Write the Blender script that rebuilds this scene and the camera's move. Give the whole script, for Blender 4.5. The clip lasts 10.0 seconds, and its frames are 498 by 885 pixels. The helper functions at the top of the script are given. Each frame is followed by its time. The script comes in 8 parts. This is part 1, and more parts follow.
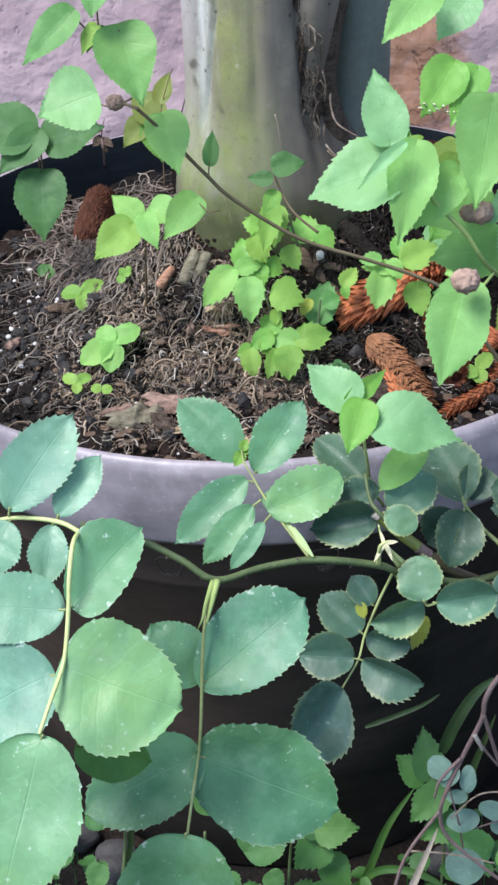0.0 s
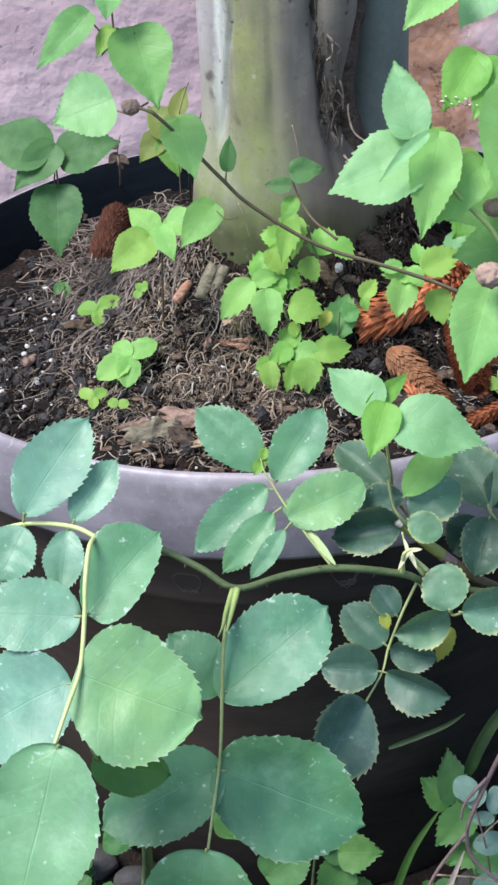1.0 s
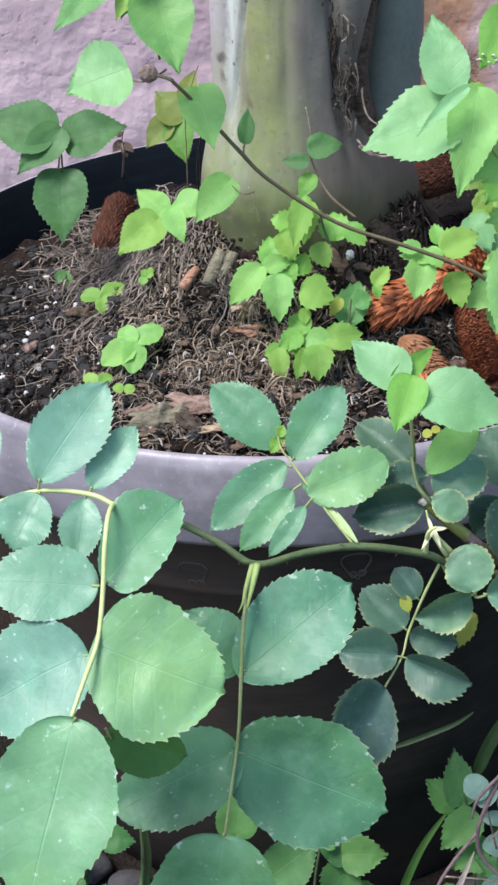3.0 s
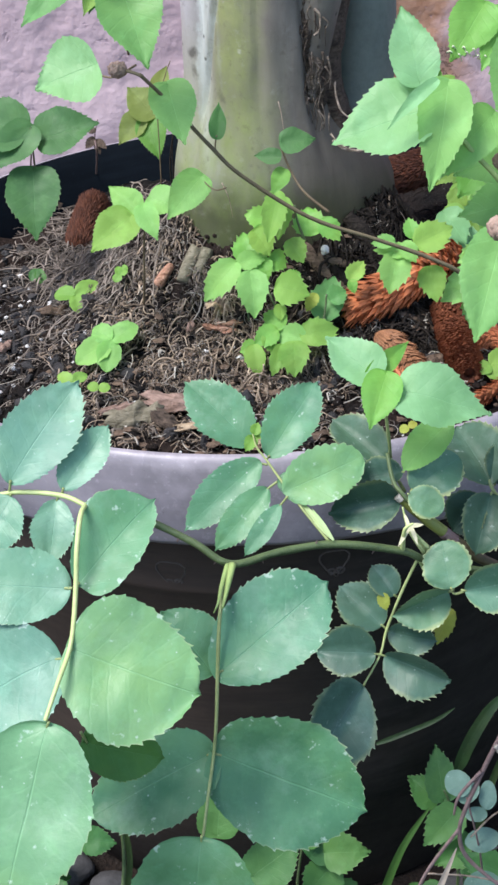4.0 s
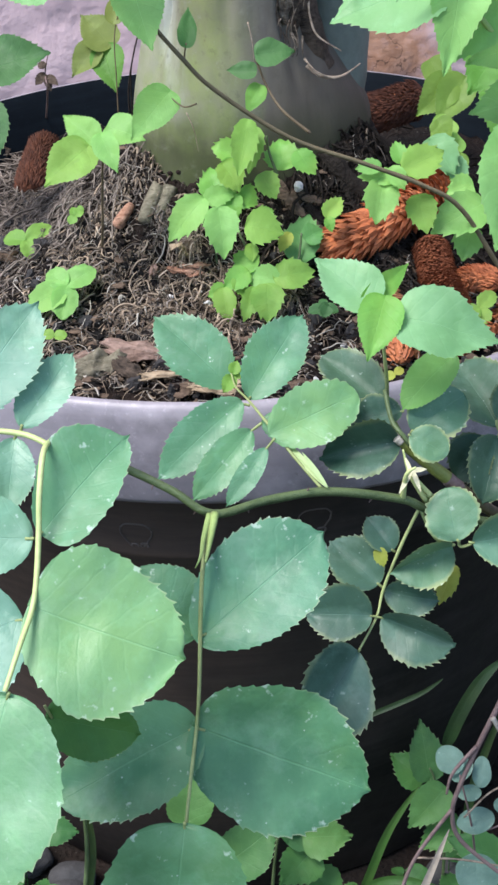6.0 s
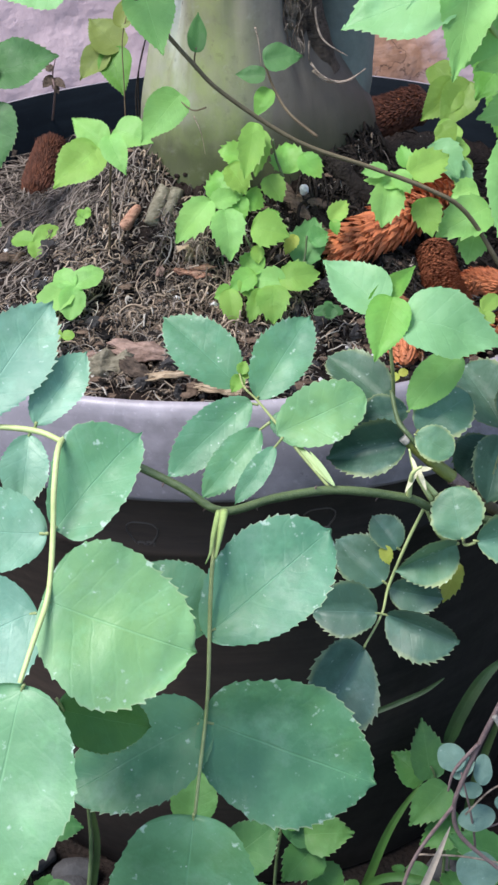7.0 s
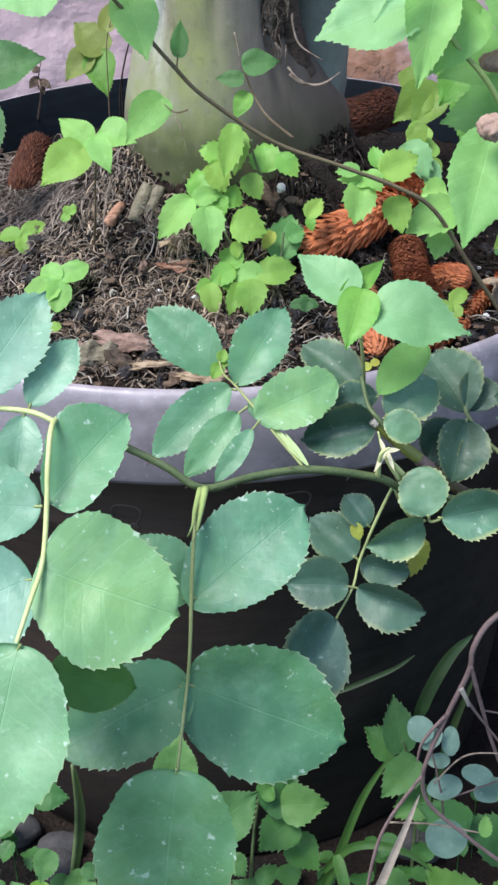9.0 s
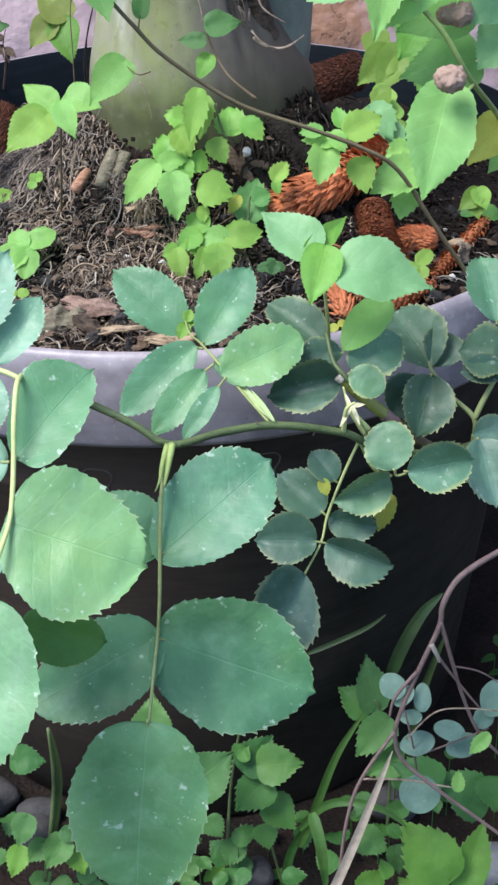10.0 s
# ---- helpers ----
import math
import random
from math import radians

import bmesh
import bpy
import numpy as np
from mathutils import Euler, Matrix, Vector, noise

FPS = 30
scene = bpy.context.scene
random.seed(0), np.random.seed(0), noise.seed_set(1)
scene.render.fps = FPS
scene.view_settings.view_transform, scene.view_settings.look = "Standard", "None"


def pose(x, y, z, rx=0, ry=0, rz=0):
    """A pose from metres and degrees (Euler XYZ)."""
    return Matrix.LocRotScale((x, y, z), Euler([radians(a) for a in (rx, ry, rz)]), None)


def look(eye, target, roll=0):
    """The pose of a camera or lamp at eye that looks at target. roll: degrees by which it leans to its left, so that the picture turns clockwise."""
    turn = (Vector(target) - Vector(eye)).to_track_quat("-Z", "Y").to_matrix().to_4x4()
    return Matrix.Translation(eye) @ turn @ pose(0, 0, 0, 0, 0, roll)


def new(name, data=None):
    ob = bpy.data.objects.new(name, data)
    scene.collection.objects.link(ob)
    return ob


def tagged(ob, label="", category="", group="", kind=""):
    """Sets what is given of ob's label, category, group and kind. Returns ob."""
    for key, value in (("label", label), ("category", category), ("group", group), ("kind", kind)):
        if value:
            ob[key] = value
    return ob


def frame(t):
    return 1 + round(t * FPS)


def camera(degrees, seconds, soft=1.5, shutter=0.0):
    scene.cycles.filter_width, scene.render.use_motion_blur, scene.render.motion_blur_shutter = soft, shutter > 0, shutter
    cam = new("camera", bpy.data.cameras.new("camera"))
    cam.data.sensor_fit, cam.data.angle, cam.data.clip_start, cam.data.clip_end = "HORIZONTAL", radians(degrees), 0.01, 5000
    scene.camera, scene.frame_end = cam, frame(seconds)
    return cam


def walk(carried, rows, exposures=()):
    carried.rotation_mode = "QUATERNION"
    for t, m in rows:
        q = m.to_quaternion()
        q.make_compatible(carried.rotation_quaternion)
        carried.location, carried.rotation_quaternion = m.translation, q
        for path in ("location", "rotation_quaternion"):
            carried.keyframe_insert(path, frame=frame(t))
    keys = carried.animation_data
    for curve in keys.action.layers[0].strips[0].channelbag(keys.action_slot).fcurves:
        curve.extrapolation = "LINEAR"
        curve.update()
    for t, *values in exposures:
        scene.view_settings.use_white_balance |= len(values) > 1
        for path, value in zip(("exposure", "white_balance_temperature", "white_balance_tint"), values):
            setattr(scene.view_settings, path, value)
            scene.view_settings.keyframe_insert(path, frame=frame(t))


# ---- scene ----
cam = camera(20.0, 10.0, soft=2.7)
PATH = [
    (0, (0.0436, -0.9346, 0.8778), (-0.0083, -0.1036, 0.3239), -3.35),
    (0.5, (0.0406, -0.9321, 0.8747), (-0.0189, -0.0926, 0.3346), -3.86),
    (1, (0.0413, -0.9300, 0.8579), (-0.0221, -0.0854, 0.3263), -4.08),
    (1.5, (0.0362, -0.9221, 0.8499), (-0.0289, -0.0724, 0.3266), -4.12),
    (2, (0.0270, -0.9215, 0.8389), (-0.0379, -0.0705, 0.3177), -4.03),
    (2.5, (0.0201, -0.9249, 0.8302), (-0.0341, -0.0703, 0.3137), -2.99),
    (4, (0.0244, -0.9191, 0.8259), (-0.0112, -0.0662, 0.3050), -3.05),
    (4.5, (0.0246, -0.9049, 0.8099), (0.0031, -0.0513, 0.2894), -2.78),
    (5, (0.0152, -0.8822, 0.7888), (0.0050, -0.0287, 0.2678), -2.57),
    (5.5, (0.0138, -0.8649, 0.7831), (0.0138, -0.0144, 0.2572), -2.38),
    (6, (0.0074, -0.8690, 0.7730), (0.0094, -0.0216, 0.2420), -2.24),
    (7.5, (0.0028, -0.8822, 0.7787), (0.0095, -0.0325, 0.2515), -1.59),
    (8, (0.0046, -0.8901, 0.7819), (0.0158, -0.0394, 0.2564), -1.33),
    (8.5, (0.0018, -0.9002, 0.7888), (0.0159, -0.0498, 0.2629), -1.26),
    (9, (0.0025, -0.9124, 0.7908), (0.0211, -0.0653, 0.2598), -1.28),
    (9.5, (-0.0016, -0.9176, 0.7894), (0.0227, -0.0752, 0.2511), -1.39),
    (10, (0.0064, -0.9217, 0.7859), (0.0406, -0.0838, 0.2412), -1.61),
]
walk(cam, [(t, look(eye, goal, roll)) for t, eye, goal, roll in PATH])
scene.view_settings.exposure = 1.36

# ---- world and light ----
world = bpy.data.worlds.new("sky")
scene.world = world
world.use_nodes = True
wn = world.node_tree.nodes
sky = wn.new("ShaderNodeTexSky")
sky.sky_type = "NISHITA"
sky.sun_disc = False
sky.sun_elevation = radians(62)
sky.sun_rotation = radians(241)
wn["Background"].inputs["Strength"].default_value = 0.13
world.node_tree.links.new(sky.outputs[0], wn["Background"].inputs["Color"])

sun = new("sun", bpy.data.lights.new("sun", "SUN"))
sun.data.energy = 2.3
sun.data.angle = radians(26)
sun.data.color = (1.0, 0.98, 0.97)
sun.matrix_world = look((-0.75, -0.42, 1.6), (0, 0, 0))


# ---- materials ----
class Mat:
    """A small helper that wires up one node material."""

    def __init__(self, name, rough=0.6, metal=0.0, spec=0.5):
        self.m = bpy.data.materials.new(name)
        self.m.use_nodes = True
        self.t = self.m.node_tree
        self.b = self.t.nodes["Principled BSDF"]
        self.b.inputs["Roughness"].default_value = rough
        self.b.inputs["Metallic"].default_value = metal
        self.b.inputs["Specular IOR Level"].default_value = spec
        self.coord = self.n("ShaderNodeTexCoord")
        self.where = self.n("ShaderNodeNewGeometry").outputs["Position"]

    def n(self, kind, **values):
        node = self.t.nodes.new(kind)
        for key, value in values.items():
            node.inputs[key].default_value = value
        return node

    def link(self, a, b):
        self.t.links.new(a, b)

    def noise(self, scale, detail=4.0, rough=0.6, vec=None, out="Fac"):
        node = self.n("ShaderNodeTexNoise", Scale=scale, Detail=detail, Roughness=rough)
        self.link(vec or self.where, node.inputs["Vector"])
        return node.outputs[out]

    def cells(self, scale, vec=None, out="Distance", rand=1.0):
        node = self.n("ShaderNodeTexVoronoi", Scale=scale, Randomness=rand)
        self.link(vec or self.where, node.inputs["Vector"])
        return node.outputs[out]

    def ramp(self, fac, *stops):
        node = self.n("ShaderNodeValToRGB")
        el = node.color_ramp.elements
        while len(el) < len(stops):
            el.new(0.5)
        for e, (at, col) in zip(el, stops):
            e.position = at
            e.color = (*col, 1) if isinstance(col, tuple) else (col, col, col, 1)
        self.link(fac, node.inputs["Fac"])
        return node.outputs["Color"]

    def mix(self, fac, a, b, kind="MIX"):
        node = self.t.nodes.new("ShaderNodeMix")
        node.data_type = "RGBA"
        node.blend_type = kind
        for value, slot in ((fac, 0), (a, 6), (b, 7)):
            if isinstance(value, (int, float)):
                node.inputs[slot].default_value = value if slot == 0 else (value, value, value, 1)
            elif isinstance(value, tuple):
                node.inputs[slot].default_value = (*value, 1)
            else:
                self.link(value, node.inputs[slot])
        return node.outputs[2]

    def math(self, op, a, b=0.0):
        node = self.t.nodes.new("ShaderNodeMath")
        node.operation = op
        for value, slot in ((a, 0), (b, 1)):
            if isinstance(value, (int, float)):
                node.inputs[slot].default_value = value
            else:
                self.link(value, node.inputs[slot])
        return node.outputs[0]

    def bump(self, height, strength=0.4, dist=0.002):
        node = self.n("ShaderNodeBump", Strength=strength, Distance=dist)
        self.link(height, node.inputs["Height"])
        self.link(node.outputs[0], self.b.inputs["Normal"])
        return node.outputs[0]

    def colour(self, socket):
        self.link(socket, self.b.inputs["Base Color"])

    def rough(self, socket):
        self.link(socket, self.b.inputs["Roughness"])


def leaf_material(name, dark, light, yellow, rough=0.42, passing=0.3, specks=0.0, vein=0.35, edge=None, coat=0.0, side_veins=0.25):
    """A leaf: midrib and side veins along its own length, mottling, spots, and light passing through."""
    k = Mat(name, rough=rough, spec=0.36)
    sep = k.n("ShaderNodeSeparateXYZ")
    k.link(k.coord.outputs["UV"], sep.inputs[0])
    u, v = sep.outputs[0], sep.outputs[1]
    side = k.math("ABSOLUTE", v)
    mid = k.ramp(side, (0.006, 1.0), (0.022, 0.0))
    bent = k.math("ADD", k.math("MULTIPLY", side, 1.5), k.math("MULTIPLY", k.noise(55, 3), 0.9))
    slant = k.math("SUBTRACT", k.math("MULTIPLY", u, 6.5), bent)
    wave = k.math("ABSOLUTE", k.math("SUBTRACT", k.math("FRACT", slant), 0.5))
    ribs = k.ramp(wave, (0.0, 1.0), (0.09, 0.0))
    rnd = k.n("ShaderNodeObjectInfo").outputs["Random"]
    base = k.mix(k.ramp(k.noise(32, 5), (0.34, 0.0), (0.66, 1.0)), dark, light)
    base = k.mix(k.ramp(rnd, (0.35, 0.0), (1.0, 0.6)), base, yellow)
    base = k.mix(k.ramp(k.noise(24, 4), (0.50, 0.0), (0.70, 0.55)), base, yellow)
    blot = k.ramp(k.noise(110, 3), (0.52, 0.0), (0.72, 0.4))
    base = k.mix(blot, base, tuple(c * 1.35 for c in light))
    if edge:
        rim = k.ramp(k.math("MULTIPLY", k.math("ADD", side, k.math("MULTIPLY", k.noise(90, 3), 0.45)), 0.6), (0.65, 0.0), (0.78, 0.75))
        base = k.mix(rim, base, edge)
    tips = k.math("MULTIPLY", k.ramp(side, (0.975, 0.0), (1.0, 0.55)), k.ramp(u, (0.3, 0.0), (0.7, 1.0)))
    base = k.mix(tips, base, (0.42, 0.42, 0.26))
    veins = k.math("MAXIMUM", mid, k.math("MULTIPLY", ribs, side_veins))
    base = k.mix(k.math("MULTIPLY", veins, vein), base, tuple(min(1, c * 1.6 + 0.05) for c in light))
    if specks:
        dots = k.ramp(k.math("ADD", k.cells(300), k.math("MULTIPLY", k.noise(900, 2), 0.25)), (0.17, 1.0), (0.26, 0.0))
        rim = k.ramp(k.math("MULTIPLY", k.math("ADD", side, k.math("MULTIPLY", k.noise(140, 3), 0.5)), 0.6), (0.64, 0.0), (0.78, 1.0))
        where = k.ramp(k.math("ADD", k.noise(60, 2), k.math("MULTIPLY", rim, 0.13)), (0.55, 0.0), (0.64, specks))
        base = k.mix(k.math("MULTIPLY", dots, where), base, (0.75, 0.8, 0.78))
        smear = k.ramp(k.math("ADD", k.noise(210, 3), k.math("MULTIPLY", rim, 0.08)), (0.66, 0.0), (0.73, specks * 0.7))
        base = k.mix(smear, base, (0.62, 0.72, 0.66))
        film = k.ramp(k.noise(45, 6, 0.7), (0.50, 0.0), (0.74, 0.20))
        base = k.mix(film, base, (0.36, 0.50, 0.42))
    k.colour(base)
    k.b.inputs["Coat Weight"].default_value = coat
    k.b.inputs["Coat Roughness"].default_value = 0.52
    k.rough(k.ramp(k.noise(70, 4), (0.3, rough - 0.1), (0.75, rough + 0.16)))
    relief = k.math("SUBTRACT", k.math("MULTIPLY", k.noise(380, 3), 0.4), k.math("MULTIPLY", veins, 0.4))
    normal = k.bump(relief, 0.45, 0.0012)
    glow = k.n("ShaderNodeBsdfTranslucent")
    k.link(k.mix(0.5, base, yellow), glow.inputs["Color"])
    k.link(normal, glow.inputs["Normal"])
    both = k.n("ShaderNodeMixShader", Fac=passing)
    k.link(k.b.outputs[0], both.inputs[1])
    k.link(glow.outputs[0], both.inputs[2])
    k.link(both.outputs[0], k.t.nodes["Material Output"].inputs["Surface"])
    return k.m


def mottled(name, dark, light, scale, rough=0.7, bump=0.4, fine=None, dist=0.002, metal=0.0, spec=0.4, vary=0.0, island=0.0):
    """Two scales of mottling with a fine relief."""
    k = Mat(name, rough=rough, metal=metal, spec=spec)
    base = k.mix(k.ramp(k.noise(scale, 6), (0.32, 0.0), (0.68, 1.0)), dark, light)
    small = fine or scale * 6
    base = k.mix(0.45, base, k.mix(k.noise(small, 4), tuple(c * 0.55 for c in dark), light))
    if island:
        each = k.n("ShaderNodeNewGeometry").outputs["Random Per Island"]
        base = k.mix(k.math("MULTIPLY", each, island), base, tuple(c * 0.3 for c in dark))
    if vary:
        rnd = k.n("ShaderNodeObjectInfo").outputs["Random"]
        base = k.mix(k.math("MULTIPLY", rnd, vary), base, tuple(c * 0.35 for c in dark))
    k.colour(base)
    k.bump(k.noise(small, 5), bump, dist)
    return k.m


M_ROSE = leaf_material("rose_leaf", (0.054, 0.164, 0.092), (0.098, 0.254, 0.146), (0.13, 0.30, 0.120), 0.47, 0.22, 0.60, 0.22, coat=0.14, side_veins=0.2)
# Paler, bluer copy of the rose leaf, with the sky's sheen painted in.
M_ROSE_SKYLIT = leaf_material("skylit_rose_leaf", (0.078, 0.200, 0.132), (0.138, 0.300, 0.210), (0.16, 0.33, 0.19), 0.45, 0.22, 0.6, 0.22, coat=0.3, side_veins=0.2)
M_ROSE_PALE = leaf_material("rose_leaf_pale", (0.103, 0.245, 0.118), (0.165, 0.35, 0.172), (0.21, 0.39, 0.125), 0.47, 0.28, 0.6, 0.22, coat=0.10, side_veins=0.2)
# Darker copy for the lower leaflets; the shade on them is in its colour.
M_ROSE_SHADED = leaf_material("rose_leaf_shaded", (0.046, 0.150, 0.070), (0.086, 0.226, 0.110), (0.115, 0.25, 0.080), 0.45, 0.18, 0.55, 0.22, coat=0.14, side_veins=0.2)
# Dark copy for right-hand leaflets: shade in the colour, yellow edge their own.
M_ROSE_DARK = leaf_material("rose_leaf_shaded_edged", (0.034, 0.090, 0.062), (0.070, 0.158, 0.116), (0.070, 0.142, 0.084), 0.50, 0.10, 0.4, 0.22, edge=(0.24, 0.29, 0.12), coat=0.5, side_veins=0.2)
M_ROSE_EDGED = leaf_material("rose_leaf_yellow_edged", (0.050, 0.135, 0.080), (0.098, 0.220, 0.140), (0.11, 0.22, 0.09), 0.52, 0.22, 0.4, 0.22, edge=(0.42, 0.43, 0.15), coat=0.35, side_veins=0.2)
M_BRIGHT = leaf_material("bright_weed_leaf", (0.165, 0.39, 0.105), (0.25, 0.51, 0.165), (0.28, 0.53, 0.14), 0.52, 0.42, 0.0, 0.25)
# Darker weed leaf copies, mostly near the ground, where shade is put into the colour.
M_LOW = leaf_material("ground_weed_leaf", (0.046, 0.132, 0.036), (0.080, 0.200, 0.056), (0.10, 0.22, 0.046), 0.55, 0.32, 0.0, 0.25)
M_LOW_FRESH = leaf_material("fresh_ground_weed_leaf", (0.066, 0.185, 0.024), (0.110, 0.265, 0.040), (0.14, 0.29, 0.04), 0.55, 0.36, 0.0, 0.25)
# Still darker edged copy, with more shade put into the colour.
M_ROSE_DARKEST = leaf_material("rose_leaf_shaded_darkest", (0.022, 0.060, 0.040), (0.048, 0.108, 0.074), (0.050, 0.108, 0.054), 0.50, 0.12, 0.35, 0.22, edge=(0.22, 0.25, 0.09), coat=0.12, side_veins=0.2)
M_GOLD = leaf_material("golden_weed_leaf", (0.105, 0.205, 0.028), (0.175, 0.295, 0.048), (0.20, 0.32, 0.05), 0.55, 0.4, 0.0, 0.2)
M_WEED = leaf_material("weed_leaf", (0.165, 0.385, 0.088), (0.25, 0.51, 0.145), (0.30, 0.55, 0.13), 0.55, 0.42, 0.0, 0.25)
M_WEED_MINT = leaf_material("weed_leaf_mint", (0.148, 0.335, 0.142), (0.220, 0.435, 0.215), (0.23, 0.45, 0.17), 0.50, 0.36, 0.0, 0.2)
M_MID = leaf_material("mid_green_weed_leaf", (0.098, 0.265, 0.075), (0.160, 0.370, 0.118), (0.20, 0.40, 0.10), 0.52, 0.38, 0.0, 0.25)
M_FRESH = leaf_material("fresh_weed_leaf", (0.12, 0.34, 0.055), (0.19, 0.44, 0.09), (0.26, 0.48, 0.08), 0.52, 0.42, 0.0, 0.2)
M_YOUNG = leaf_material("young_leaf", (0.135, 0.295, 0.050), (0.215, 0.42, 0.080), (0.29, 0.46, 0.088), 0.58, 0.40, 0.0, 0.2)
# Dark leaf for low and covered places; their shade is part of the colour.
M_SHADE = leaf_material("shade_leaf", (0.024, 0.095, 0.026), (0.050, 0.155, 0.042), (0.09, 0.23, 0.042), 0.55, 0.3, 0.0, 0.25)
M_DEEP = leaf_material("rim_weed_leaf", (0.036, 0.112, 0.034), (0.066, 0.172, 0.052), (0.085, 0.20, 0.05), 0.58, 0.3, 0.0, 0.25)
M_OLIVE = leaf_material("olive_leaf", (0.115, 0.165, 0.036), (0.19, 0.25, 0.060), (0.22, 0.26, 0.06), 0.6, 0.4, 0.0, 0.2)
M_STIPULE = leaf_material("stipule", (0.27, 0.40, 0.16), (0.40, 0.53, 0.26), (0.42, 0.52, 0.22), 0.5, 0.3, 0.0, 0.4, side_veins=0.0)
# Bluish base colour carries the sky's tint on leaflets in shade.
M_BLUE = leaf_material("blue_leaf", (0.080, 0.150, 0.115), (0.125, 0.215, 0.175), (0.12, 0.21, 0.15), 0.55, 0.15, 0.3, 0.12)
M_YELLOW = leaf_material("yellow_leaf", (0.28, 0.35, 0.05), (0.40, 0.45, 0.08), (0.45, 0.42, 0.07), 0.55, 0.4, 0.0, 0.3)
M_STEM = mottled("green_stem", (0.045, 0.075, 0.028), (0.125, 0.170, 0.070), 55, 0.5, 0.45)
M_WEED_STEM = mottled("weed_stem", (0.20, 0.30, 0.09), (0.32, 0.43, 0.15), 60, 0.5, 0.2)
M_PALE_STEM = mottled("pale_stem", (0.36, 0.45, 0.16), (0.52, 0.58, 0.26), 60, 0.45, 0.2)
M_STALK = mottled("leaf_stalk", (0.17, 0.22, 0.075), (0.33, 0.38, 0.16), 70, 0.5, 0.3)
M_CANE_CUT = mottled("cut_cane", (0.135, 0.165, 0.035), (0.31, 0.33, 0.085), 45, 0.5, 0.5)
M_VINE = mottled("vine_stem", (0.075, 0.065, 0.032), (0.19, 0.15, 0.085), 40, 0.6, 0.3)
M_BROWN_STEM = mottled("brown_stem", (0.09, 0.06, 0.035), (0.19, 0.14, 0.08), 90, 0.6, 0.3)
M_TWIG = mottled("twig_bark", (0.13, 0.080, 0.078), (0.27, 0.19, 0.175), 120, 0.65, 0.5)
# Darker grass blade; the shade beside the pot is put into its colour.
M_GRASS_SHADED = leaf_material("shaded_grass_blade", (0.010, 0.028, 0.010), (0.026, 0.060, 0.020), (0.06, 0.09, 0.025), 0.5, 0.2, 0.0, 0.2, side_veins=0.0)
M_GRASS = leaf_material("grass_blade", (0.022, 0.070, 0.014), (0.050, 0.135, 0.030), (0.09, 0.18, 0.035), 0.5, 0.3, 0.0, 0.2, side_veins=0.0)
M_FIBRE = mottled("dry_root", (0.16, 0.110, 0.074), (0.62, 0.49, 0.36), 60, 0.85, 0.3, island=0.95)
M_FIBRE_GREY = mottled("grey_dead_root", (0.14, 0.113, 0.095), (0.44, 0.37, 0.31), 60, 0.9, 0.3, island=0.9)
M_FIBRE_DARK = mottled("dark_root", (0.012, 0.010, 0.009), (0.055, 0.044, 0.036), 70, 0.9, 0.9, dist=0.004, island=0.5, spec=0.15)
M_PERLITE = mottled("perlite", (0.48, 0.47, 0.46), (0.75, 0.74, 0.73), 300, 0.8, 0.6)
M_SCALE = mottled("conifer_scale", (0.41, 0.098, 0.035), (0.72, 0.26, 0.105), 60, 0.6, 0.5, island=0.5)
M_SCALE_BROWN = mottled("brown_conifer_scale", (0.20, 0.082, 0.038), (0.42, 0.195, 0.092), 60, 0.65, 0.5, island=0.5)
M_SCALE_CORE = mottled("conifer_core", (0.26, 0.08, 0.03), (0.42, 0.15, 0.06), 60, 0.7, 0.5)
M_SCALE_DARK = mottled("old_conifer_scale", (0.15, 0.042, 0.019), (0.34, 0.110, 0.046), 60, 0.7, 0.5, island=0.5)
M_SCALE_RUST = mottled("dark_rust_conifer_scale", (0.060, 0.017, 0.008), (0.170, 0.052, 0.022), 60, 0.8, 0.5, island=0.6)
M_STONE = mottled("grey_stone", (0.022, 0.022, 0.023), (0.070, 0.068, 0.070), 50, 0.85, 0.6)
M_STONE_PALE = mottled("pale_stone", (0.16, 0.155, 0.155), (0.33, 0.32, 0.32), 40, 0.85, 0.6)
M_BUD = mottled("dry_bud", (0.26, 0.165, 0.115), (0.52, 0.37, 0.30), 420, 0.8, 0.6)
M_CLOD = mottled("black_peat_clod", (0.006, 0.0055, 0.006), (0.050, 0.046, 0.047), 120, 0.6, 0.8, fine=700, spec=0.45, island=0.5)
M_BLOOM = mottled("cream_flower", (0.55, 0.58, 0.40), (0.80, 0.80, 0.62), 150, 0.7, 0.5)
M_BRACT = mottled("cream_bract", (0.42, 0.40, 0.24), (0.66, 0.62, 0.42), 90, 0.6, 0.3)
M_PALE_SKIN = mottled("bark_peel", (0.28, 0.25, 0.21), (0.50, 0.46, 0.40), 80, 0.7, 0.5)


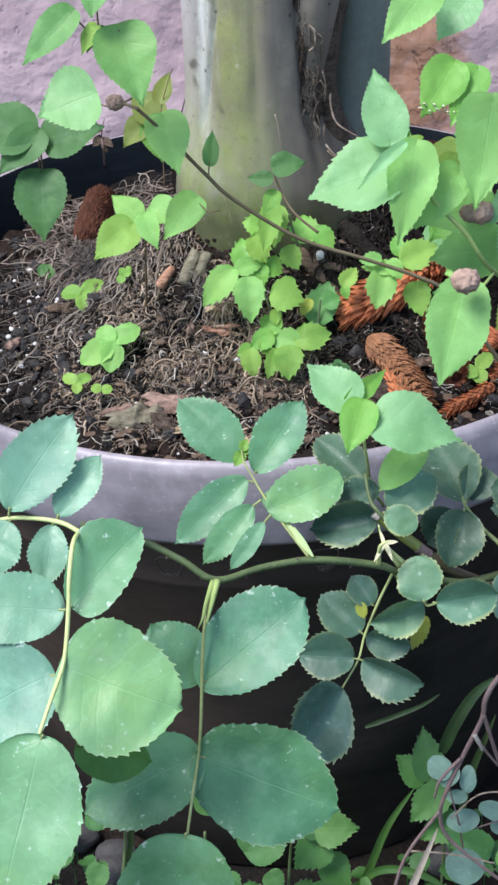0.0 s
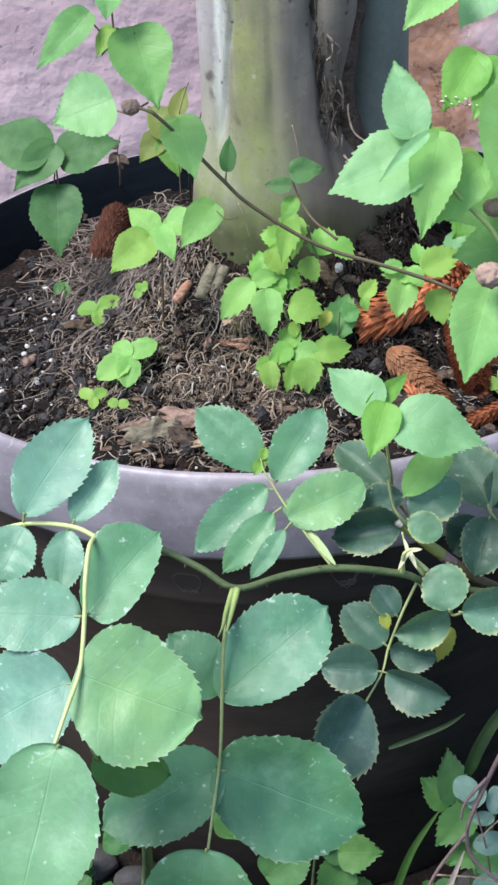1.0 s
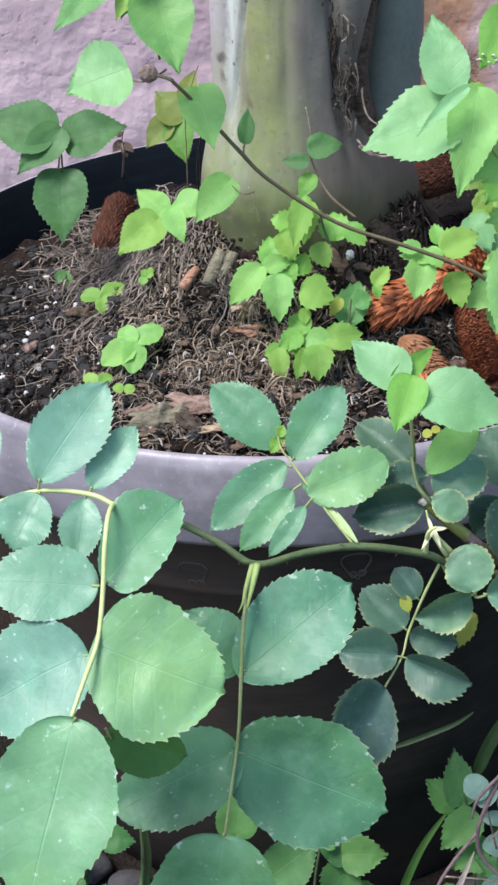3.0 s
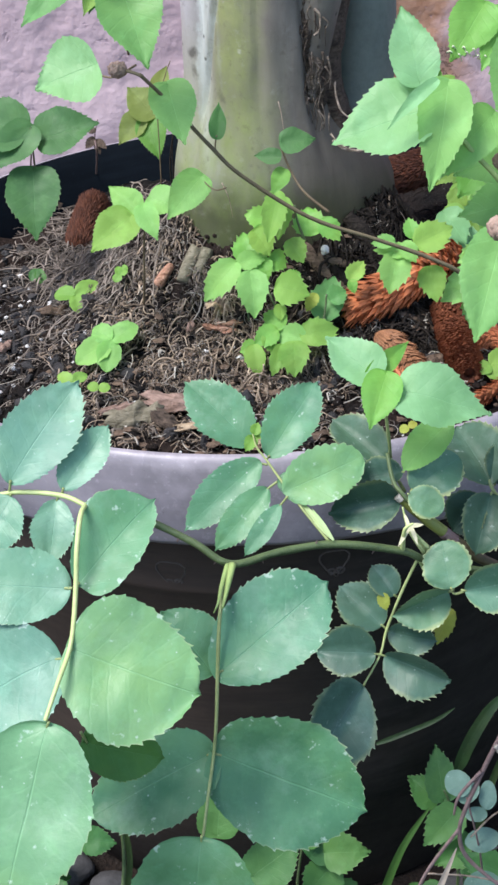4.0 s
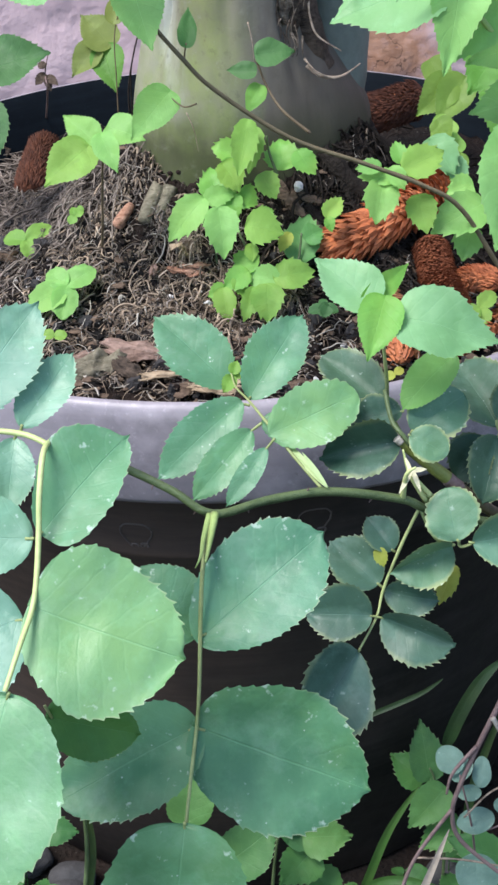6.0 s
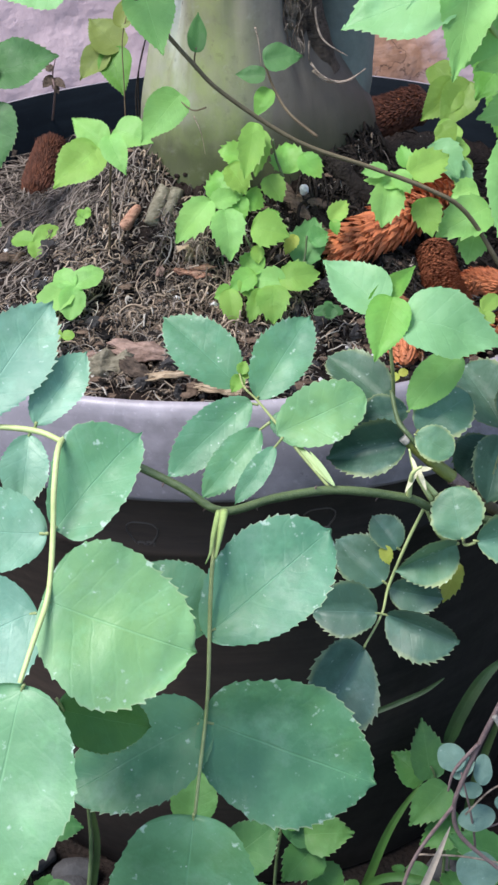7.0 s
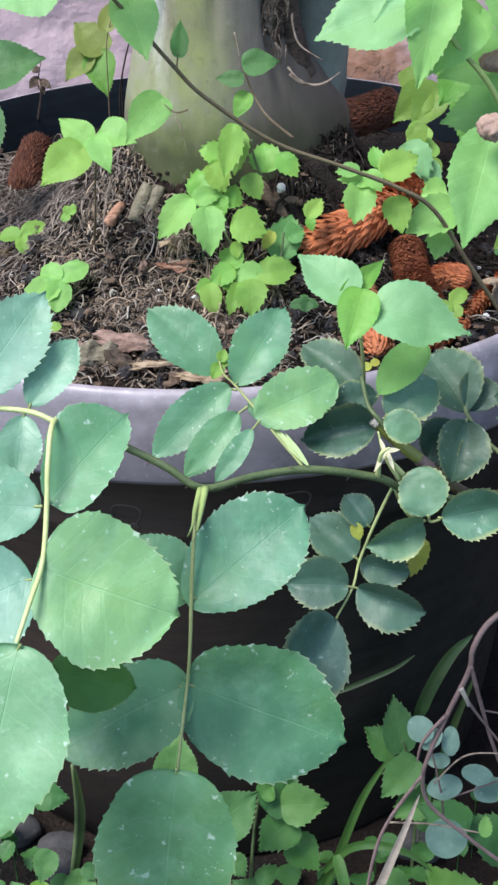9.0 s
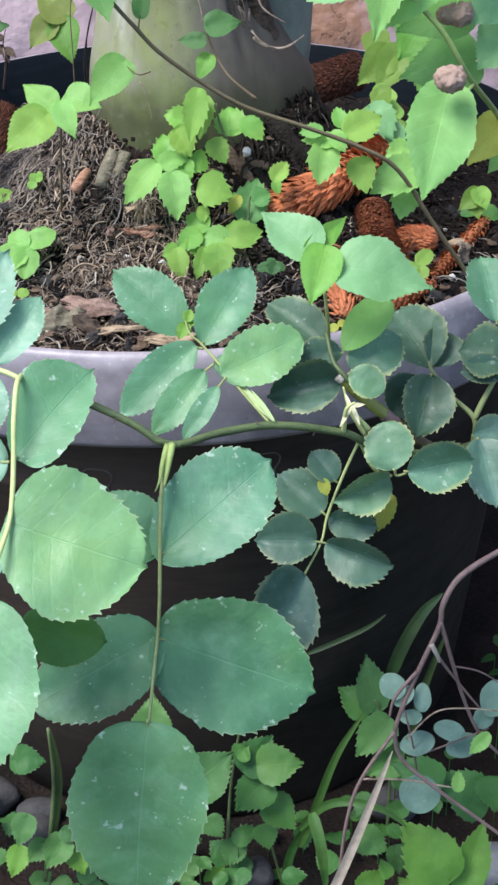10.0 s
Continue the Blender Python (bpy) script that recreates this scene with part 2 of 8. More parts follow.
def grained(name, dark, light, rough=0.85):
    """Weathered bark or a dry leaf: streaks along its own length, cracks and stains."""
    k = Mat(name, rough=rough, spec=0.25)
    long_way = k.n("ShaderNodeMapping")
    long_way.inputs["Scale"].default_value = (0.16, 1, 1)
    k.link(k.coord.outputs["Object"], long_way.inputs["Vector"])
    streak = k.noise(420, 6, 0.7, vec=long_way.outputs[0])
    base = k.mix(k.ramp(streak, (0.3, 0.0), (0.7, 1.0)), dark, light)
    base = k.mix(k.ramp(k.noise(110, 5), (0.5, 0.0), (0.7, 0.75)), base, tuple(c * 0.4 for c in dark))
    crack = k.ramp(k.noise(900, 3, vec=long_way.outputs[0]), (0.30, 0.8), (0.40, 0.0))
    base = k.mix(crack, base, tuple(c * 0.25 for c in dark))
    k.colour(base)
    k.bump(k.math("ADD", streak, k.math("MULTIPLY", k.noise(300, 4), 0.6)), 0.9, 0.003)
    return k.m


M_BARK_CHIP = grained("bark_chip", (0.075, 0.050, 0.035), (0.20, 0.14, 0.10))
M_CHIP_RED = grained("red_bark_chip", (0.30, 0.14, 0.085), (0.52, 0.31, 0.22))
M_CHIP_PINK = grained("pinkish_bark", (0.17, 0.105, 0.08), (0.40, 0.28, 0.23))
M_DRY_LEAF = grained("dry_leaf", (0.030, 0.022, 0.017), (0.13, 0.095, 0.072))
M_DRY_TAN = grained("tan_dry_leaf", (0.30, 0.21, 0.13), (0.56, 0.44, 0.31))
M_STRAW = grained("dry_straw", (0.26, 0.19, 0.14), (0.52, 0.42, 0.33))
M_STRAW_PALE = mottled("pale_straw", (0.30, 0.235, 0.18), (0.52, 0.43, 0.34), 70, 0.75, 0.3)
M_ROOT = grained("olive_root_bark", (0.14, 0.125, 0.085), (0.29, 0.26, 0.19))
# Dead bark of the wound, darkened for the shade in the recess.
M_CREVICE = grained("dead_bark_shaded", (0.036, 0.027, 0.021), (0.130, 0.098, 0.074))


def soil_material(name, dark, light, flecks):
    k = Mat(name, rough=0.95, spec=0.2)
    base = k.mix(k.ramp(k.noise(38, 8, 0.7), (0.35, 0.0), (0.66, 1.0)), dark, light)
    base = k.mix(k.ramp(k.noise(330, 5, 0.7), (0.45, 0.0), (0.8, 0.6)), base, tuple(c * 1.8 for c in light))
    base = k.mix(k.ramp(k.noise(11, 4), (0.42, 0.0), (0.62, 0.7)), base, k.mix(k.noise(240, 4), (0.012, 0.007, 0.005), (0.055, 0.034, 0.026)))
    base = k.mix(k.ramp(k.cells(190), (0.05, flecks), (0.12, 0.0)), base, (0.5, 0.47, 0.42))
    k.colour(base)
    k.bump(k.math("ADD", k.noise(160, 8, 0.75), k.math("MULTIPLY", k.cells(260), 0.6)), 1.0, 0.006)
    return k.m


M_SOIL = soil_material("potting_soil", (0.0040, 0.0038, 0.0040), (0.0135, 0.0115, 0.0108), 0.35)
M_GROUND = soil_material("garden_soil", (0.0045, 0.0042, 0.0038), (0.0125, 0.0105, 0.0085), 0.10)


def wall_material():
    k = Mat("pink_stucco", rough=0.92, spec=0.2)
    base = k.mix(k.ramp(k.noise(9, 6), (0.3, 0.0), (0.7, 1.0)), (0.48, 0.345, 0.37), (0.60, 0.462, 0.487))
    sep = k.n("ShaderNodeSeparateXYZ")
    k.link(k.where, sep.inputs[0])
    # bare terracotta patch where the pink paint has come off
    edge = k.math("ADD", sep.outputs[0], k.math("MULTIPLY", k.math("SUBTRACT", k.noise(18, 5), 0.5), 0.16))
    near = k.ramp(edge, (0.075, 0.0), (0.095, 1.0), (0.15, 1.0), (0.185, 0.15))
    bare = k.mix(k.ramp(k.noise(60, 6), (0.3, 0.0), (0.7, 1.0)), (0.30, 0.15, 0.09), (0.50, 0.29, 0.20))
    near = k.math("MULTIPLY", near, k.ramp(k.math("ADD", sep.outputs[2], k.math("MULTIPLY", k.noise(7, 4), 0.3)), (0.85, 1.0), (0.98, 0.0)))
    base = k.mix(near, base, bare)
    base = k.mix(k.ramp(k.noise(120, 5), (0.55, 0.0), (0.8, 0.35)), base, (0.36, 0.26, 0.28))
    flecks = k.ramp(k.noise(80, 4, 0.55), (0.63, 0.0), (0.69, 0.4))
    base = k.mix(flecks, base, (0.30, 0.215, 0.25))
    cracks = k.n("ShaderNodeTexVoronoi", Scale=16.0)
    cracks.feature = "DISTANCE_TO_EDGE"
    warp = k.mix(0.12, k.where, k.noise(22, 5, out="Color"))
    k.link(warp, cracks.inputs["Vector"])
    line = k.ramp(cracks.outputs["Distance"], (0.006, 0.75), (0.022, 0.0))
    base = k.mix(k.math("MULTIPLY", line, near), base, (0.10, 0.06, 0.045))
    k.colour(base)
    rough = k.math("ADD", k.math("MULTIPLY", k.noise(34, 5, 0.5), 1.0), k.math("MULTIPLY", k.noise(200, 3), 0.08))
    dabs = k.ramp(k.noise(26, 3, 0.5), (0.42, 0.0), (0.60, 1.0))
    k.bump(k.math("ADD", k.math("SUBTRACT", rough, k.math("MULTIPLY", flecks, 0.35)), k.math("MULTIPLY", dabs, 0.25)), 0.34, 0.010)
    return k.m


def pot_material(name, dark, light, rough, spec=0.35, blotch=0.0, lit_side=None):
    k = Mat(name, rough=rough, spec=spec)
    base = k.mix(k.ramp(k.noise(14, 6), (0.3, 0.0), (0.75, 1.0)), dark, light)
    stretch = k.n("ShaderNodeMapping")
    stretch.inputs["Scale"].default_value = (1, 1, 9)
    k.link(k.where, stretch.inputs["Vector"])
    streak = k.ramp(k.noise(16, 5, vec=stretch.outputs[0]), (0.45, 0.0), (0.8, 0.15 if blotch else 0.5))
    base = k.mix(streak, base, tuple(c * 1.7 for c in light))
    if blotch:
        base = k.mix(k.ramp(k.noise(17, 5, 0.55), (0.48, 0.0), (0.72, blotch * 0.8)), base, tuple(c * 0.45 for c in dark))
        base = k.mix(k.ramp(k.noise(38, 5, 0.55), (0.52, 0.0), (0.74, blotch * 0.6)), base, tuple(min(1, c * 1.7) for c in light))
        base = k.mix(k.ramp(k.noise(420, 3), (0.68, 0.0), (0.74, blotch * 0.6)), base, tuple(c * 0.4 for c in dark))
    if lit_side:
        # ragged lighter brown over one side: skylight from there put into the colour
        sep = k.n("ShaderNodeSeparateXYZ")
        k.link(k.where, sep.inputs[0])
        reach = k.math("ADD", k.math("MULTIPLY", sep.outputs[0], 2.4), k.math("MULTIPLY", k.noise(9, 5), 0.7))
        film = k.math("MULTIPLY", k.ramp(reach, (0.20, 0.9), (0.55, 0.0)), k.ramp(k.noise(26, 6, vec=stretch.outputs[0]), (0.3, 0.5), (0.65, 1.0)))
        base = k.mix(film, base, lit_side)
    dust = k.ramp(k.noise(240, 4), (0.58, 0.0), (0.8, 0.4))
    base = k.mix(dust, base, tuple(c * 1.8 for c in light))
    k.colour(base)
    k.rough(k.ramp(k.noise(35, 5), (0.3, rough - 0.08), (0.7, rough + 0.18)))
    k.bump(k.noise(300, 4), 0.12, 0.001)
    return k.m


M_POT = pot_material("weathered_plastic", (0.0095, 0.0086, 0.0076), (0.024, 0.0205, 0.0180), 0.62, 0.16, lit_side=(0.058, 0.041, 0.033))
M_MARK = pot_material("paler_plastic_mark", (0.042, 0.034, 0.031), (0.082, 0.066, 0.058), 0.6)
M_RIM = pot_material("faded_plastic_rim", (0.150, 0.138, 0.156), (0.305, 0.276, 0.308), 0.36, blotch=0.6)
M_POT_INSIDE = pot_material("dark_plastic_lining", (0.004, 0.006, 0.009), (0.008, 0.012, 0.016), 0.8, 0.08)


def trunk_material():
    """Smooth grey bark: a green algae band, a pale lichen streak, a browner flank, dark pores, with light and shade
    painted in.
    """
    k = Mat("smooth_bark", rough=0.6, spec=0.35)
    tall = k.n("ShaderNodeMapping")
    tall.inputs["Scale"].default_value = (1, 1, 0.16)
    k.link(k.where, tall.inputs["Vector"])
    t = tall.outputs[0]
    sep = k.n("ShaderNodeSeparateXYZ")
    k.link(k.where, sep.inputs[0])
    base = k.mix(k.ramp(k.noise(30, 5, vec=t), (0.3, 0.0), (0.7, 1.0)), (0.136, 0.121, 0.101), (0.236, 0.214, 0.182))
    base = k.mix(k.ramp(k.noise(42, 6, 0.7), (0.45, 0.0), (0.75, 0.45)), base, (0.085, 0.074, 0.064))
    low = k.ramp(k.math("MULTIPLY", k.math("SUBTRACT", sep.outputs[2], 0.485), 5.0), (0.0, 1.0), (0.55, 0.0))
    wob = k.math("ADD", sep.outputs[0], k.math("MULTIPLY", k.math("SUBTRACT", k.noise(22, 5, vec=t), 0.5), 0.034))
    wob = k.math("ADD", wob, k.math("MULTIPLY", k.math("SUBTRACT", k.noise(120, 3), 0.5), 0.008))
    at = k.math("MULTIPLY", k.math("ADD", wob, 0.08), 6.25)
    # browner bark towards one flank, with the shade on that side painted in
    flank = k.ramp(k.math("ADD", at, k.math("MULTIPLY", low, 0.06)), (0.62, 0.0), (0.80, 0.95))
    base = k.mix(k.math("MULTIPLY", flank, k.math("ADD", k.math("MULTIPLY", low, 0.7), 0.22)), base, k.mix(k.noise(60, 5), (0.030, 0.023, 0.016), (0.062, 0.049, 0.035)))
    # paler on the other, where light from that side is painted into the colour
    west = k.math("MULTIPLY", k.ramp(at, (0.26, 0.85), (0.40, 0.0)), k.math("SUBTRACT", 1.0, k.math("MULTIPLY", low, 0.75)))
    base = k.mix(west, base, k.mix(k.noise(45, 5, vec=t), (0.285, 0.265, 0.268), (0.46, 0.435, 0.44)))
    green = k.ramp(at, (0.34, 0.0), (0.42, 0.85), (0.50, 0.8), (0.60, 0.0))
    wide = k.math("MULTIPLY", k.ramp(at, (0.06, 0.0), (0.22, 0.9), (0.56, 0.85), (0.68, 0.0)), low)
    algae = k.math("MULTIPLY", k.math("MAXIMUM", green, wide), k.ramp(k.noise(48, 6, 0.65), (0.32, 0.45), (0.62, 1.0)))
    film = k.mix(low, k.mix(k.noise(90, 4), (0.17, 0.195, 0.060), (0.30, 0.325, 0.125)), k.mix(k.noise(70, 5), (0.090, 0.128, 0.030), (0.215, 0.270, 0.080)))
    base = k.mix(algae, base, film)
    # nearly black-green where it meets the soil: contact shade put into the colour
    foot_shade = k.ramp(k.math("ADD", sep.outputs[2], k.math("MULTIPLY", k.noise(40, 4), 0.03)), (0.485, 0.8), (0.512, 0.0))
    base = k.mix(foot_shade, base, k.mix(k.noise(80, 4), (0.022, 0.026, 0.012), (0.060, 0.066, 0.028)))
    bare = k.math("MULTIPLY", k.math("SUBTRACT", 1.0, k.math("MULTIPLY", flank, 0.85)), k.math("SUBTRACT", 1.0, k.math("MULTIPLY", low, 0.7)))
    streak = k.ramp(at, (0.312, 0.0), (0.340, 0.85), (0.372, 0.7), (0.415, 0.0))
    streak = k.math("MULTIPLY", streak, k.math("SUBTRACT", 1.0, low))
    base = k.mix(k.math("MULTIPLY", streak, k.ramp(k.noise(36, 5, vec=t), (0.36, 0.0), (0.52, 0.95))), base, (0.52, 0.56, 0.53))
    spots = k.ramp(k.math("ADD", k.cells(62), k.math("MULTIPLY", k.noise(260, 3), 0.3)), (0.22, 0.9), (0.30, 0.0))
    base = k.mix(k.math("MULTIPLY", k.math("MULTIPLY", spots, bare), k.ramp(k.noise(33, 3), (0.52, 0.0), (0.6, 0.7))), base, (0.45, 0.45, 0.41))
    grit = k.ramp(k.noise(210, 5, 0.7), (0.54, 0.0), (0.72, 0.55))
    base = k.mix(k.math("MULTIPLY", grit, k.ramp(k.noise(40, 3), (0.4, 0.2), (0.62, 1.0))), base, (0.060, 0.052, 0.036))
    pale = k.ramp(k.noise(95, 5, 0.7), (0.58, 0.0), (0.72, 0.4))
    base = k.mix(k.math("MULTIPLY", pale, bare), base, (0.36, 0.36, 0.32))
    knots = k.ramp(k.math("ADD", k.cells(26), k.math("MULTIPLY", k.noise(110, 4), 0.35)), (0.24, 0.9), (0.33, 0.0))
    base = k.mix(k.math("MULTIPLY", k.math("MULTIPLY", knots, bare), k.ramp(k.noise(28, 2), (0.50, 0.0), (0.56, 1.0))), base, (0.045, 0.038, 0.030))
    pores = k.ramp(k.math("ADD", k.cells(85), k.math("MULTIPLY", k.noise(300, 3), 0.16)), (0.14, 1.0), (0.22, 0.0))
    pores = k.math("MULTIPLY", pores, k.math("MULTIPLY", k.ramp(k.noise(50, 2), (0.38, 0.0), (0.48, 0.9)), k.math("SUBTRACT", 1.0, low)))
    base = k.mix(pores, base, (0.035, 0.030, 0.026))
    k.colour(base)
    k.bump(k.math("ADD", k.noise(45, 4, vec=t), k.math("MULTIPLY", pores, -0.25)), 0.30, 0.004)
    return k.m


M_TRUNK = trunk_material()
M_SIDE_BARK = mottled("blue_grey_bark", (0.096, 0.116, 0.100), (0.178, 0.205, 0.175), 30, 0.65, 0.2, fine=220)
M_BARK_SCAR = grained("rough_bark_scar", (0.080, 0.063, 0.048), (0.27, 0.22, 0.175))


# ---- building helpers ----
def mesh_of(name, bm, material, smooth=True):
    me = bpy.data.meshes.new(name)
    bm.to_mesh(me)
    bm.free()
    me.materials.append(material)
    if smooth:
        me.shade_smooth()
    return me


def under(ob, parent):
    """Hangs ob under parent without moving it. Parents stand unturned."""
    ob.parent = parent
    ob.matrix_parent_inverse = Matrix.Translation(-parent.location)
    return ob


def part(name, bm, material, parent, label="", smooth=True):
    ob = under(new(name, mesh_of(name, bm, material, smooth)), parent)
    return tagged(ob, label) if label else ob


def thing(name, at, label, category, group="", kind=""):
    ob = new(name)
    ob.location = at
    ob.empty_display_size = 0.01
    return tagged(ob, label, category, group, kind)


def solid(name, bm, material, label, category, group="", kind="", smooth=True):
    return tagged(new(name, mesh_of(name, bm, material, smooth)), label, category, group, kind)


def spline(points, steps):
    """A smooth line through the points."""
    p = [Vector(q) for q in points]
    if len(p) == 2:
        return [p[0].lerp(p[1], i / steps) for i in range(steps + 1)]
    out = []
    for i in range(len(p) - 1):
        a, b, c, d = p[max(i - 1, 0)], p[i], p[i + 1], p[min(i + 2, len(p) - 1)]
        for s in range(steps):
            t = s / steps
            out.append(0.5 * (2 * b + (c - a) * t + (2 * a - 5 * b + 4 * c - d) * t * t + (3 * b - a - 3 * c + d) * t**3))
    out.append(p[-1])
    return out


def add_tube(bm, points, r0, r1, sides=8, steps=6, lumps=0.0, round_ends=0):
    line = spline(points, steps)
    rings, normal = [], Vector((0.31, 0.2, 0.93))
    for i, c in enumerate(line):
        ahead = (line[min(i + 1, len(line) - 1)] - line[max(i - 1, 0)]).normalized()
        normal = (normal - ahead * normal.dot(ahead)).normalized()
        other = ahead.cross(normal)
        r = r0 + (r1 - r0) * i / (len(line) - 1)
        r *= 1 + lumps * noise.noise(c * 90)
        if round_ends:
            end = min(i, len(line) - 1 - i) / round_ends
            r *= math.sqrt(max(0.02, 1 - (1 - end) ** 2)) if end < 1 else 1
        rings.append([bm.verts.new(c + r * (math.cos(a) * normal + math.sin(a) * other)) for a in (2 * math.pi * k / sides for k in range(sides))])
    for a, b in zip(rings, rings[1:]):
        for k in range(sides):
            bm.faces.new((a[k], a[(k + 1) % sides], b[(k + 1) % sides], b[k]))
    bm.faces.new(rings[0][::-1])
    bm.faces.new(rings[-1])


def stem(name, points, r0, r1, material, parent, label="", lumps=0.12):
    bm = bmesh.new()
    add_tube(bm, points, r0, r1, lumps=lumps)
    return part(name, bm, material, parent, label)


LEAF = {
    # widest: where the blade is broadest; foot, apex: below 0.5 blunt, above it pointed; spur: the drawn-out point;
    # heart: how far the lobes reach back past the stalk; skew: how far one half is broadest before the other; lop: how much wider one half is; tuck: the angle by which one half is folded up
    "rose": dict(teeth=18, bite=0.036, widest=0.50, foot=0.52, apex=0.64, spur=0.04, heart=0.00, fold=0.26, arch=0.12),
    "round": dict(teeth=20, bite=0.019, widest=0.47, foot=0.46, apex=0.58, spur=0.03, heart=0.03, fold=0.20, arch=0.10),
    "broad": dict(teeth=20, bite=0.019, widest=0.47, foot=0.41, apex=0.56, spur=0.03, heart=0.05, fold=0.18, arch=0.09),
    "oval": dict(teeth=20, bite=0.018, widest=0.44, foot=0.40, apex=0.52, spur=0.02, heart=0.02, fold=0.14, arch=0.08),
    "square": dict(teeth=14, bite=0.016, widest=0.50, foot=0.36, apex=0.42, spur=0.02, heart=0.00, fold=0.24, arch=0.12),
    "folded": dict(teeth=15, bite=0.034, widest=0.50, foot=0.48, apex=0.56, spur=0.04, heart=0.00, fold=0.60, arch=0.14),
    "crenate": dict(teeth=12, bite=0.030, widest=0.50, foot=0.50, apex=0.50, spur=0.00, heart=0.00, fold=0.20, arch=0.14),
    "weed": dict(teeth=17, bite=0.026, widest=0.33, foot=0.48, apex=0.92, spur=0.03, heart=0.08, fold=0.24, arch=0.12),
    "young": dict(teeth=7, bite=0.070, widest=0.40, foot=0.54, apex=0.76, spur=0.03, heart=0.04, fold=0.26, arch=0.16),
    "seedling": dict(teeth=5, bite=0.040, widest=0.46, foot=0.52, apex=0.56, spur=0.00, heart=0.00, fold=0.20, arch=0.14),
    "plain": dict(teeth=6, bite=0.003, widest=0.48, foot=0.50, apex=0.50, spur=0.00, heart=0.00, fold=0.12, arch=0.10),
}


def leaf_mesh(kind, length, width, seed, curl=1.0, **change):
    """A leaf from its stalk at the origin along +y, its face towards +z, with a toothed edge, fold, arch, swells and waves."""
    k = dict(LEAF[kind], skew=0.0, lop=0.0, tuck=0.0)
    k.update(change)
    rng = random.Random(seed)
    teeth, bite, spur, fold, arch = k["teeth"], k["bite"], k["spur"], k["fold"], k["arch"]
    rows = teeth * 4
    across = (-1, -0.94, -0.66, -0.33, 0, 0.33, 0.66, 0.94, 1)
    cols = len(across) - 1
    uneven = k["lop"] + rng.uniform(-0.04, 0.04)
    power = {side: math.log(0.5) / math.log(k["widest"] + side * k["skew"]) for side in (-1, 0, 1)}
    # nibbled places on the edge of older leaves
    old = kind in ("rose", "round", "broad", "oval", "square")
    dents = [(rng.uniform(0.3, 0.95), rng.choice((-1, 1)), rng.uniform(0.01, 0.05), rng.uniform(0.01, 0.03)) for _ in range(3)] if old else []

    def half(u, side):
        b = u / (1 - spur)
        f = 0.0
        if 0 < b < 1:
            f = math.sin(math.pi * min(1, b ** power[side])) ** (k["foot"] if b < k["widest"] else k["apex"])
        if spur and u > 1 - 1.6 * spur:
            f = max(f, 0.075 * (1 - u) / spur)
        f *= 1 + uneven * side + 0.11 * noise.noise((u * 2.5, 3 + 4 * side, seed)) + 0.03 * noise.noise((u * 8, 9 + 4 * side, seed))
        for where, which, deep, wide in dents:
            if which == side:
                f *= 1 - deep * math.exp(-(((u - where) / wide) ** 2))
        return 0.5 * width * f

    # rows evenly spaced along the outline, so that the teeth stay even round the tip
    fine = 240
    run = [0.0]
    for n in range(fine):
        dx = half((n + 1) / fine, 0) - half(n / fine, 0)
        run.append(run[-1] + math.hypot(dx, length / fine))
    us, n = [], 0
    for i in range(rows + 1):
        want = run[-1] * i / rows
        while n < fine and run[n + 1] < want:
            n += 1
        step = run[min(n + 1, fine)] - run[n]
        us.append(min(1, 0.85 * (n + (want - run[n]) / step if step else n) / fine + 0.15 * i / rows))
    us[0], us[-1] = 0.0, 1.0
    verts, uvs, faces = [], [], []
    lean = rng.uniform(-0.10, 0.10)
    wave, phase = rng.uniform(0.006, 0.02), rng.uniform(0, 6.28)
    tip_droop = rng.uniform(-0.05, 0.16)
    round_teeth = kind == "crenate"
    for i, u in enumerate(us):
        saw = (0.0, 0.8, 1.0, 0.7)[i % 4] if round_teeth else (0.05, 0.12, 0.36, 1.0)[i % 4]
        size = {side: rng.uniform(0.4, 1.5) for side in (-1, 1)}
        for v in across:
            side = 1 if v > 0 else -1
            h = half(u, side)
            x, y = v * h, length * u
            if abs(v) > 0.99 and 0 < i < rows:
                ahead = Vector((half(min(1, u + 0.02), side) - half(max(0, u - 0.02), side), 0.04 * length)).normalized()
                grow = bite * width * (saw * 1.25 - 0.3) * size[side] * (0.4 + 0.85 * u) * min(1, (1 - u) * 6, u * 10)
                slant = 0.3 if round_teeth else 0.9
                x += side * (ahead.y * grow + ahead.x * max(0, grow) * slant)
                y += -ahead.x * grow + ahead.y * max(0, grow) * slant
            x += lean * length * u * u * 0.5
            y -= k["heart"] * length * abs(v) ** 1.5 * max(0, 1 - u * 3.2)
            z = fold * curl * abs(v) * h - arch * curl * length * (u * u - 0.35 * u) - tip_droop * length * max(0, u - 0.75)
            # one half may be folded up along the midrib
            if v * k["tuck"] > 0:
                z += math.sin(abs(k["tuck"])) * abs(x)
                x *= math.cos(k["tuck"])
            z += wave * width * math.sin(phase + 9 * u + 2.0 * v) * abs(v)
            # the blade swells between its side veins
            z += 0.006 * width * abs(math.sin(math.pi * (6.5 * u - 1.5 * abs(v)))) * min(1, 3 * abs(v)) * (1 - v * v)
            z += 0.055 * width * noise.noise((u * 2.0, v * 1.3, seed * 1.7)) + 0.028 * width * noise.noise((u * 5, v * 3, seed * 1.3))
            verts.append((x, y, z))
            uvs.append((u, v))
    n = cols + 1
    for i in range(rows):
        for j in range(cols):
            q = i * n + j
            faces.append((q, q + 1, q + n + 1, q + n))
    me = bpy.data.meshes.new("leaf")
    me.from_pydata(verts, [], faces)
